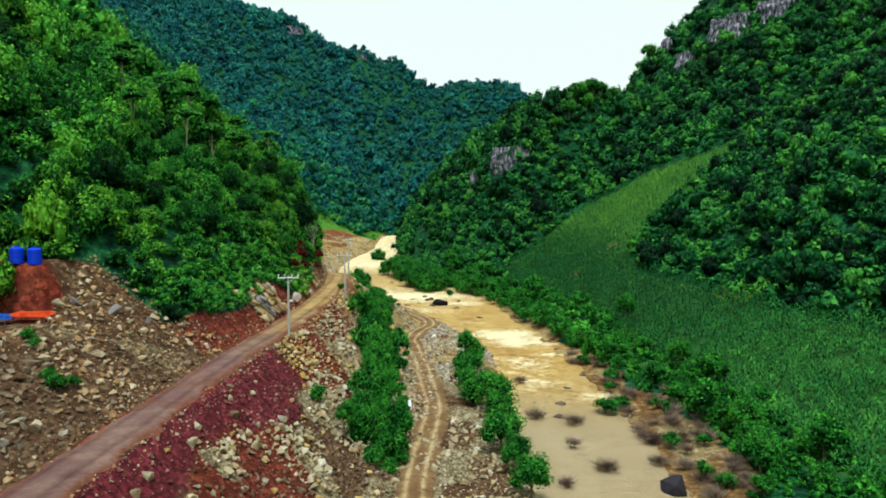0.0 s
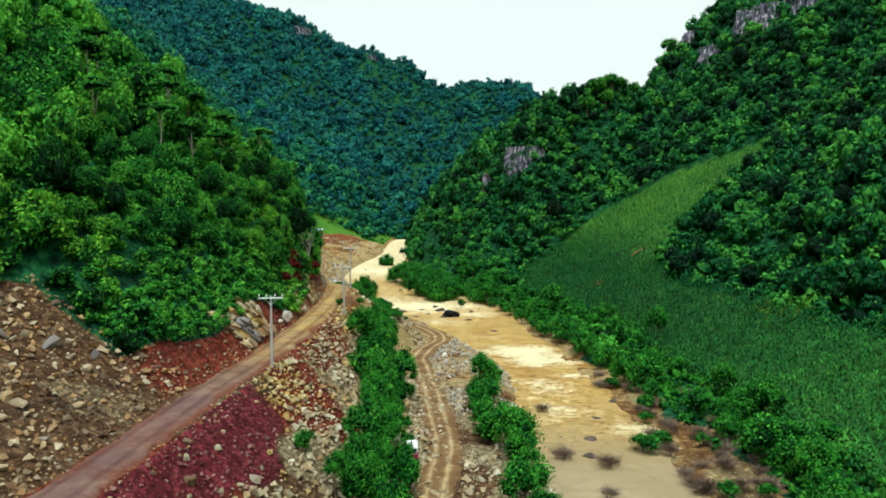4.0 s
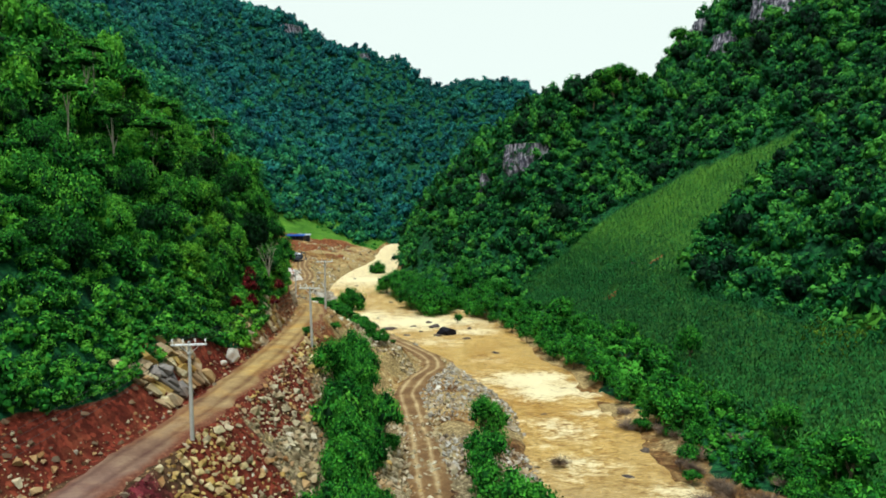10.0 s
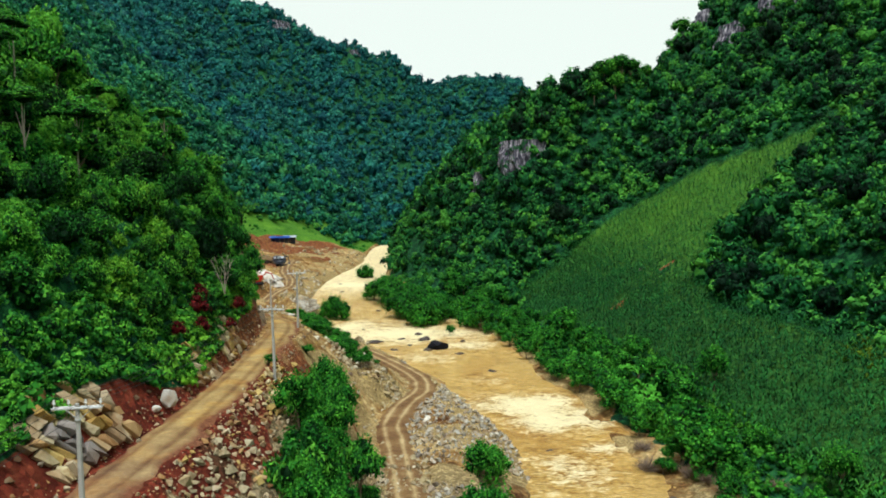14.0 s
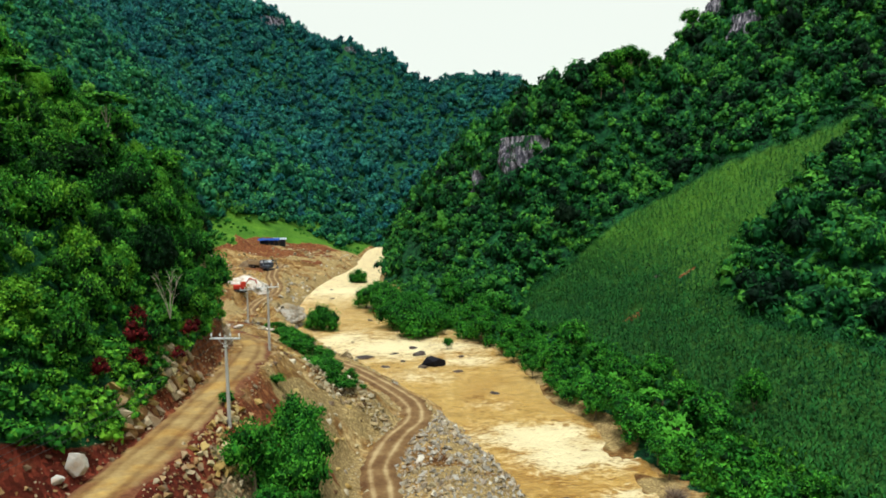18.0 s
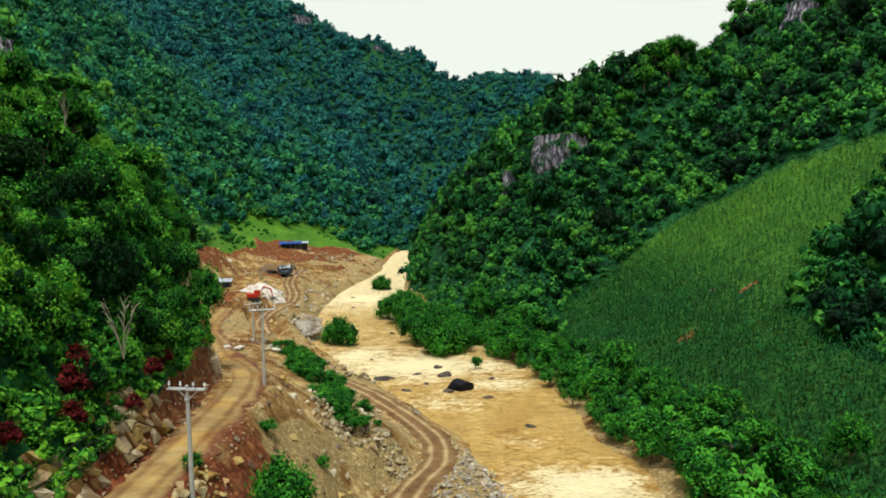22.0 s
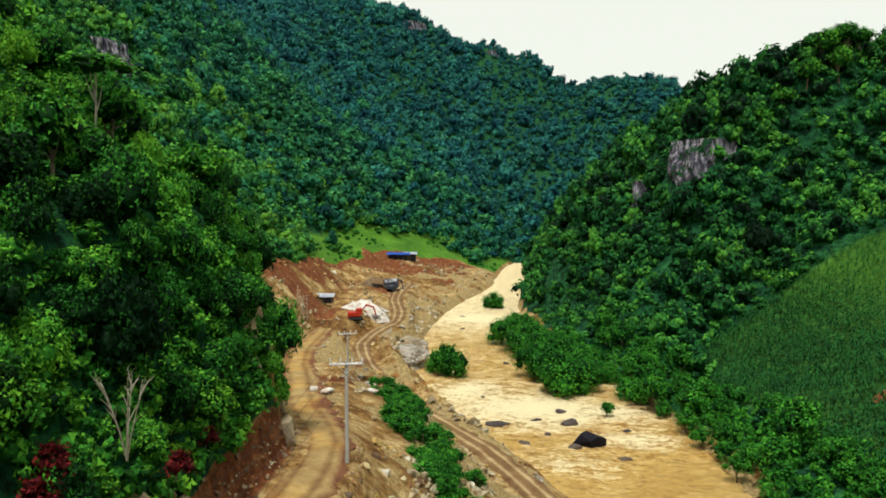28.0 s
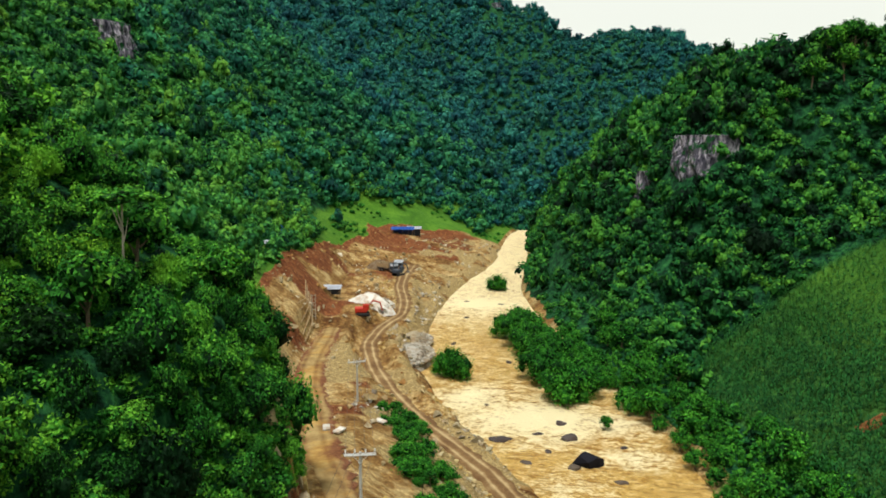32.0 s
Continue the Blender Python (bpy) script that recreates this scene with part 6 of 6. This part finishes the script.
CLIFF_FACE = cliff_material()
for k, c in enumerate(CLIFFS):
    cliff(*c, "bare grey limestone face showing through the forest", 6 + k)

# stones that lie singly on the slope and the road's edge
PIECES = [rock_mesh(200 + k, m, 13) for k, m in enumerate((STONE_MIXED, STONE_PALE, STONE_OCHRE, STONE_PALE, STONE_MIXED, STONE_OCHRE))]
p, u = scatter((CY > 44) & (CY < 160) & (UC > 5.0) & (UC < 6.4) & (CB > 0.4), 1.75, 26, 280)
r2 = random.Random(8)
for q in p:
    s = new("stone", PIECES[r2.randrange(6)])
    s.parent = ground
    s.matrix_basis = pose(*q, r2.uniform(-20, 20), r2.uniform(-20, 20), r2.uniform(0, 360)) @ Matrix.Scale(r2.uniform(0.25, 0.7), 4)


# ---- poles and lines ----
def block(bm, sx, sy, sz, m=None, bevel=0.0):
    r = bmesh.ops.create_cube(bm, size=1, matrix=(m or Matrix.Identity(4)) @ Matrix.Diagonal((sx, sy, sz, 1)))
    if bevel:
        edges = {e for v in r["verts"] for e in v.link_edges}
        bmesh.ops.bevel(bm, geom=list(edges), offset=bevel, segments=1, affect="EDGES")
    return r["verts"]


def drum(bm, radius, depth, m=None, sides=16, top=None):
    return bmesh.ops.create_cone(bm, cap_ends=True, segments=sides, radius1=radius, radius2=radius if top is None else top, depth=depth, matrix=m or Matrix.Identity(4))


def power_pole(x, y, base, height, turn, lean=0.0):
    ob = thing("power_pole", (x, y, base), "grey concrete power pole with a steel crossarm", "power pole", "roadside power poles", turn)
    bm = bmesh.new()
    tube(bm, [(0, 0, -0.8), (lean * 0.5, 0, height * 0.5), (lean, 0, height)], (0.17, 0.14, 0.105), 12)
    part("shaft", bm, CONCRETE, ob)
    for side in (-0.14, 0.14):
        bm = bmesh.new()
        block(bm, 2.5, 0.07, 0.10, pose(lean, side, height - 0.22), 0.01)
        arm = part("crossarm", bm, GALVANISED, ob, "galvanised steel crossarm")
    for k, dx in enumerate((-1.15, -0.42, 0.42, 1.15)):
        bm = bmesh.new()
        drum(bm, 0.025, 0.22, pose(lean + dx, 0, height - 0.08), 8)
        for j in range(3):
            drum(bm, 0.085 - 0.015 * j, 0.05, pose(lean + dx, 0, height + 0.05 + 0.07 * j), 12, 0.05)
        part("insulator", bm, PORCELAIN, ob, "white porcelain insulator")
    for s in (-1, 1):
        bm = bmesh.new()
        tube(bm, [(lean + 0.1 * s, 0.15, height - 0.85), (lean + 0.75 * s, 0.15, height - 0.25)], (0.022, 0.022), 6)
        part("brace", bm, GALVANISED, ob)
    bm = bmesh.new()
    drum(bm, 0.16, 0.10, pose(lean, 0, height - 0.85), 14)
    part("collar", bm, GALVANISED, ob)
    return [ob.matrix_world @ Vector((lean + dx, 0, height + 0.2)) for dx in (-1.15, -0.42, 0.42, 1.15)]


POLES = [power_pole(-18.5, 89.5, -18.4, 7.3, 8), power_pole(-16.3, 125.0, -19.0, 7.2, -6, -0.12), power_pole(-19.0, 151.2, -18.9, 7.7, 18), power_pole(-32.4, 193.6, -24.4, 7.2, 30)]
NEAR_END = [Vector((-21.5 + dx, 46, -10.8)) for dx in (-1.15, -0.42, 0.42, 1.15)]
for a, b in zip([NEAR_END] + POLES, POLES):
    for k in (0, 1, 2, 3):
        bm = bmesh.new()
        span = (b[k] - a[k]).length
        tube(bm, [a[k].lerp(b[k], f) - Vector((0, 0, 0.022 * span * 4 * f * (1 - f))) for f in np.linspace(0, 1, 15)], [0.012] * 15, 5)
        me = bpy.data.meshes.new("power_line")
        bm.to_mesh(me)
        bm.free()
        me.materials.append(CABLE)
        tagged(new("power_line", me), "thin dark sagging power line between poles", "cable", "power lines")

# ---- the shelf by the road: tanks and covered tables ----
BLUE_PLASTIC = plain("blue_plastic", (0.012, 0.045, 0.62), 0.35, 0, 0.12, 1.2, 0.05)
BLUE_SHEET = plain("blue_sheet", (0.03, 0.12, 0.50), 0.5, 0, 0.3, 1.0, 0.2)
PALE_SHEET = plain("pale_sheet", (0.55, 0.60, 0.68), 0.5, 0, 0.2, 0.8, 0.2)
ORANGE_SHEET = plain("orange_sheet", (0.75, 0.09, 0.02), 0.5, 0, 0.25, 1.0, 0.2)
MAROON_PAINT = plain("maroon_paint", (0.22, 0.012, 0.075), 0.4, 0, 0.2, 2.0, 0.05)
WHITE_PAINT = plain("white_paint", (0.72, 0.72, 0.74), 0.45, 0, 0.12, 1.5, 0.05)
RUBBER = plain("rubber", (0.025, 0.025, 0.025), 0.9, 0, 0.3, 5.0, 0.2)
STEEL = plain("worn_steel", (0.20, 0.19, 0.19), 0.5, 0.6, 0.3, 3.0, 0.2)
RED_PAINT = plain("red_paint", (0.42, 0.035, 0.02), 0.45, 0, 0.25, 1.5, 0.1)
DARK_PAINT = plain("dark_paint", (0.05, 0.06, 0.08), 0.5, 0, 0.3, 1.5, 0.1)
GLASS_DARK = plain("cab_glass", (0.03, 0.04, 0.05), 0.08, 0, 0.1, 1.0, 0)
TIMBER = plain("rough_timber", (0.34, 0.25, 0.14), 0.85, 0, 0.3, 3.0, 0.4)


def tank(x, y, z):
    ob = thing("water_tank", (x, y, z), "upright bright blue plastic water tank", "tank", "blue tanks")
    bm = bmesh.new()
    rings = [(0.0, 0.60), (0.06, 0.64), (0.45, 0.64), (0.50, 0.61), (0.55, 0.64), (0.95, 0.64), (1.0, 0.61), (1.05, 0.64), (1.45, 0.63), (1.55, 0.52), (1.60, 0.30)]
    tube(bm, [(0, 0, h) for h, _ in rings], [q for _, q in rings], 20)
    part("tank_body", bm, BLUE_PLASTIC, ob)
    bm = bmesh.new()
    drum(bm, 0.24, 0.10, pose(0, 0, 1.64), 16)
    part("lid", bm, BLUE_PLASTIC, ob)


tank(-40.9, 71.9, ground_z(-40.9, 71.9) - 0.05)
tank(-39.3, 72.1, ground_z(-39.3, 72.1) - 0.05)


def draped(name, x, y, z, sx, sy, h, mat, label, turn=0.0, sag=0.12):
    """A table-like stand of posts under a sagging sheet."""
    ob = thing(name, (x, y, z), label, "table", turn=turn)
    gx, gy = np.meshgrid(np.linspace(-1, 1, 15), np.linspace(-1, 1, 11))
    over = np.maximum(np.abs(gx), np.abs(gy))
    pz = h - sag * (1 - gx ** 2) * (1 - gy ** 2) - 0.35 * smooth(over, 0.8, 1.0) + 0.05 * field_noise(gx * sx, gy * sy, 0.5, 2.0)
    top = np.stack([gx * sx / 2, gy * sy / 2, pz], -1)
    bm = bmesh.new()
    vs = [[bm.verts.new(q) for q in row] for row in top]
    for r1_, r2_ in zip(vs, vs[1:]):
        for a in range(len(r1_) - 1):
            bm.faces.new((r1_[a], r1_[a + 1], r2_[a + 1], r2_[a]))
    bmesh.ops.solidify(bm, geom=bm.faces[:], thickness=0.03)
    part("sheet", bm, mat, ob)
    for ax in (-0.42, 0.42):
        for ay in (-0.4, 0.4):
            bm = bmesh.new()
            tube(bm, [(ax * sx, ay * sy, -0.1), (ax * sx, ay * sy, h - 0.1)], (0.04, 0.04), 6)
            part("leg", bm, TIMBER, ob)
    return ob


gz = ground_z(-38.2, 68.4)
draped("covered_table", -37.9, 68.6, gz, 3.6, 1.8, 0.95, ORANGE_SHEET, "low stand under an orange plastic sheet")
draped("covered_table", -40.8, 67.6, gz, 3.4, 1.8, 0.85, BLUE_SHEET, "low stand under a blue plastic sheet")


# ---- vehicles ----
def wheel(parent, x, y, r, w):
    bm = bmesh.new()
    drum(bm, r, w, pose(x, y, r, 0, 90, 0), 20)
    t = part("wheel", bm, RUBBER, parent, "black rubber tyre")
    bm = bmesh.new()
    drum(bm, r * 0.55, w + 0.04, pose(x, y, r, 0, 90, 0), 14)
    part("rim", bm, STEEL, t)


def small_van(x, y, z, turn):
    ob = thing("small_van", (x, y, z), "small parked van with maroon tail and pale roof", "vehicle", turn=turn)
    bm = bmesh.new()
    block(bm, 1.35, 2.9, 0.95, pose(0, 0, 0.80), 0.08)
    part("body", bm, MAROON_PAINT, ob)
    bm = bmesh.new()
    block(bm, 1.30, 2.3, 0.75, pose(0, -0.1, 1.60), 0.12)
    part("roof", bm, WHITE_PAINT, ob)
    bm = bmesh.new()
    block(bm, 1.0, 0.05, 0.42, pose(0, -1.27, 1.55), 0.02)
    part("window", bm, GLASS_DARK, ob)
    for s in (-0.5, 0.5):
        bm = bmesh.new()
        block(bm, 0.14, 0.05, 0.2, pose(s, -1.46, 0.9), 0.02)
        part("tail_light", bm, RED_PAINT, ob)
    for wx in (-0.62, 0.62):
        for wy in (-0.95, 0.95):
            wheel(ob, wx, wy, 0.28, 0.18)


small_van(-4.6, 94.6, ground_z(-4.6, 94.6) + 0.05, 4)


def lorry(x, y, z, turn):
    ob = thing("dump_truck", (x, y, z), "dusty dark dump truck parked in the diggings", "truck", turn=turn)
    bm = bmesh.new()
    block(bm, 2.3, 1.7, 1.9, pose(0, -2.6, 1.75), 0.15)
    cab = part("cab", bm, DARK_PAINT, ob)
    for px, py, sx, sy in ((0, -3.46, 1.9, 0.05), (1.16, -2.7, 0.05, 1.0), (-1.16, -2.7, 0.05, 1.0)):
        bm = bmesh.new()
        block(bm, sx, sy, 0.75, pose(px, py, 2.15), 0.01)
        part("cab_window", bm, PALE_SHEET, cab)
    bm = bmesh.new()
    block(bm, 2.0, 6.6, 0.3, pose(0, 0, 0.85), 0.03)
    part("chassis", bm, STEEL, ob)
    for px, py, sx, sy in ((0, -1.5, 2.4, 0.1), (0, 3.1, 2.4, 0.1), (-1.15, 0.8, 0.1, 4.6), (1.15, 0.8, 0.1, 4.6)):
        bm = bmesh.new()
        block(bm, sx, sy, 1.2, pose(px, py, 1.75), 0.02)
        part("side_board", bm, TIMBER, ob, "rusty brown tipper board")
    bm = bmesh.new()
    block(bm, 2.3, 4.6, 0.12, pose(0, 0.8, 1.15), 0.01)
    part("tipper_floor", bm, STEEL, ob)
    bm = bmesh.new()
    block(bm, 2.2, 0.15, 0.3, pose(0, -3.5, 0.75), 0.04)
    part("bumper", bm, WHITE_PAINT, ob)
    for wx in (-0.95, 0.95):
        for wy in (-2.5, 1.0, 2.1):
            wheel(ob, wx, wy, 0.5, 0.35)


def excavator(x, y, z, turn, paint, label, arm_turn=25):
    ob = thing("excavator", (x, y, z), label, "excavator", turn=turn)
    for s in (-1.0, 1.0):
        bm = bmesh.new()
        block(bm, 0.55, 3.2, 0.75, pose(s, 0, 0.4), 0.2)
        part("crawler", bm, RUBBER, ob)
    bm = bmesh.new()
    block(bm, 2.2, 2.6, 1.0, pose(0, 0.4, 1.4), 0.12)
    part("engine_house", bm, paint, ob)
    bm = bmesh.new()
    block(bm, 0.95, 1.3, 1.4, pose(-0.6, -0.7, 2.0), 0.1)
    cab = part("cab", bm, paint, ob)
    bm = bmesh.new()
    block(bm, 0.8, 0.05, 0.8, pose(-0.6, -1.37, 2.2), 0.01)
    part("cab_window", bm, GLASS_DARK, cab)
    bm = bmesh.new()
    tube(bm, [(0.35, -0.9, 1.5), (0.4, -2.4, 3.3), (0.4, -4.1, 2.7)], (0.22, 0.26, 0.18), 6)
    part("boom", bm, paint, ob)
    bm = bmesh.new()
    tube(bm, [(0.4, -3.9, 2.9), (0.4, -4.5, 0.9)], (0.17, 0.13), 6)
    part("stick", bm, paint, ob)
    bm = bmesh.new()
    block(bm, 0.9, 0.7, 0.6, pose(0.4, -4.5, 0.55, 25, 0, 0), 0.08)
    part("bucket", bm, STEEL, ob)


lorry(-58.8, 309.5, ground_z(-58.8, 309.5) + 0.05, 62)
excavator(-50.4, 256.0, ground_z(-50.4, 256.0), 110, RED_PAINT, "red excavator working beside the white gravel heap")
excavator(-54.6, 306, ground_z(-54.6, 306), 150, DARK_PAINT, "small dark wheeled digger beside the dump truck")


# ---- sheds and sheets in the diggings ----
def shelter(name, x, y, z, w, d, h, mat, label, turn=0.0, wall=True):
    ob = thing(name, (x, y, z), label, "shelter", turn=turn)
    for ax in (-0.46, 0.0, 0.46):
        for ay in (-0.44, 0.44):
            bm = bmesh.new()
            tube(bm, [(ax * w, ay * d, -0.5), (ax * w, ay * d, h - (0.5 if ay < 0 else 0.0))], (0.08, 0.07), 6)
            part("post", bm, TIMBER, ob)
    gx, gy = np.meshgrid(np.linspace(-0.55, 0.55, 19), np.linspace(-0.58, 0.58, 9))
    top = np.stack([gx * w, gy * d, h - 0.2 + 0.5 * gy + 0.12 * field_noise(gx * w, gy * d, 1.2, 4.0)], -1)
    bm = bmesh.new()
    vs = [[bm.verts.new(q) for q in row] for row in top]
    for a_, b_ in zip(vs, vs[1:]):
        for a in range(len(a_) - 1):
            bm.faces.new((a_[a], a_[a + 1], b_[a + 1], b_[a]))
    bmesh.ops.solidify(bm, geom=bm.faces[:], thickness=0.04)
    part("roof", bm, mat, ob)
    if wall:
        bm = bmesh.new()
        block(bm, w * 0.92, 0.06, h - 0.3, pose(0, d * 0.42, h * 0.5 - 0.2), 0.01)
        part("back_wall", bm, DARK_PAINT, ob)
    return ob


shelter("sheet_shelter", -69.5, 373, ground_z(-69.5, 373), 8.0, 4.0, 2.6, BLUE_SHEET, "open shelter roofed with blue plastic sheet", 12)
shelter("sheet_shelter", -65.5, 375, ground_z(-65.5, 375), 5.0, 3.6, 3.4, PALE_SHEET, "open shelter roofed with pale sheet metal", 12)
shelter("small_hut", -62.2, 269, ground_z(-62.2, 269), 4.6, 2.6, 2.2, PALE_SHEET, "small dark hut under a pale sheet roof", 10)
shelter("small_hut", -75.5, 262, ground_z(-75.5, 262), 1.8, 1.5, 1.6, PALE_SHEET, "tiny hut with a pale roof on the red bank", 0)
shelter("small_hut", -58.5, 322, ground_z(-58.5, 322), 2.6, 2.0, 1.8, PALE_SHEET, "low hut with a pale roof beside the yard road", 0)


def crumpled(x, y, sx, sy, mat, label):
    z = ground_z(x, y)
    gx, gy = np.meshgrid(np.linspace(-1, 1, 22), np.linspace(-1, 1, 18))
    px, py = gx * sx / 2 + 0.2 * np.sin(gy * 5), gy * sy / 2 + 0.2 * np.sin(gx * 4)
    pz = np.array([[ground_z(x + a, y + b) - z for a, b in zip(r1_, r2_)] for r1_, r2_ in zip(px, py)]) + 0.25 + 0.25 * np.abs(field_noise(px, py, 0.7, 3.0, 3)) - 0.2 * np.maximum(np.abs(gx), np.abs(gy)) ** 8
    bm = bmesh.new()
    vs = [[bm.verts.new(q) for q in row] for row in np.stack([px, py, pz], -1)]
    for a_, b_ in zip(vs, vs[1:]):
        for a in range(len(a_) - 1):
            bm.faces.new((a_[a], a_[a + 1], b_[a + 1], b_[a]))
    bmesh.ops.solidify(bm, geom=bm.faces[:], thickness=0.03)
    me = bpy.data.meshes.new("tarpaulin")
    bm.to_mesh(me)
    bm.free()
    me.materials.append(mat)
    ob = new("tarpaulin", me)
    ob.location = (x, y, z)
    tagged(ob, label, "tarpaulin")


crumpled(-82.0, 290, 5.4, 5.0, BLUE_SHEET, "crumpled blue plastic sheet spread on the red bank")

# pale slabs lying in the road, pipes and poles on the bank
for x, y, a in ((-31.6, 178.6, 20), (-29.8, 178.0, -15), (-27.4, 187.5, 60)):
    bm = bmesh.new()
    block(bm, 0.9, 1.6, 0.3, None, 0.08)
    me = bpy.data.meshes.new("stone_slab")
    bm.to_mesh(me)
    bm.free()
    me.materials.append(STONE_WHITE)
    s = new("stone_slab", me)
    s.matrix_world = pose(x, y, ground_z(x, y) + 0.36, 0, 0, a)
    tagged(s, "white stone slab lying on the dirt road", "slab", "white slabs")


def laid_pole(points, radius, label):
    bm = bmesh.new()
    tube(bm, [(x, y, ground_z(x, y) + lift) for x, y, lift in points], [radius] * len(points), 6)
    me = bpy.data.meshes.new("timber_pole")
    bm.to_mesh(me)
    bm.free()
    me.materials.append(TIMBER)
    tagged(new("timber_pole", me), label, "pole", "timber poles")


for k in range(5):
    x = -52.5 - 1.1 * k
    laid_pole([(x, 226 + 2.0 * k, 0.4), (x - 3, 238 + 2.0 * k, 0.9), (x - 7.5, 250 + 2.0 * k, 0.6)], 0.09, "long timber pole leaning down the red bank")


def ladder(x, y, z, length, turn):
    ob = thing("ladder", (x, y, z), "wooden ladder standing against the red bank", "ladder", turn=turn)
    for s in (-0.35, 0.35):
        bm = bmesh.new()
        tube(bm, [(s, 0, -0.2), (s, 1.2, length)], (0.07, 0.06), 6)
        part("rail", bm, PALE_BARK, ob)
    for k in range(7):
        f = (k + 0.6) / 7
        bm = bmesh.new()
        tube(bm, [(-0.42, 1.2 * f, length * f), (0.42, 1.2 * f, length * f)], (0.05, 0.05), 6)
        part("rung", bm, PALE_BARK, ob)


ladder(-57.0, 243, ground_z(-57.0, 243), 5.0, 20)
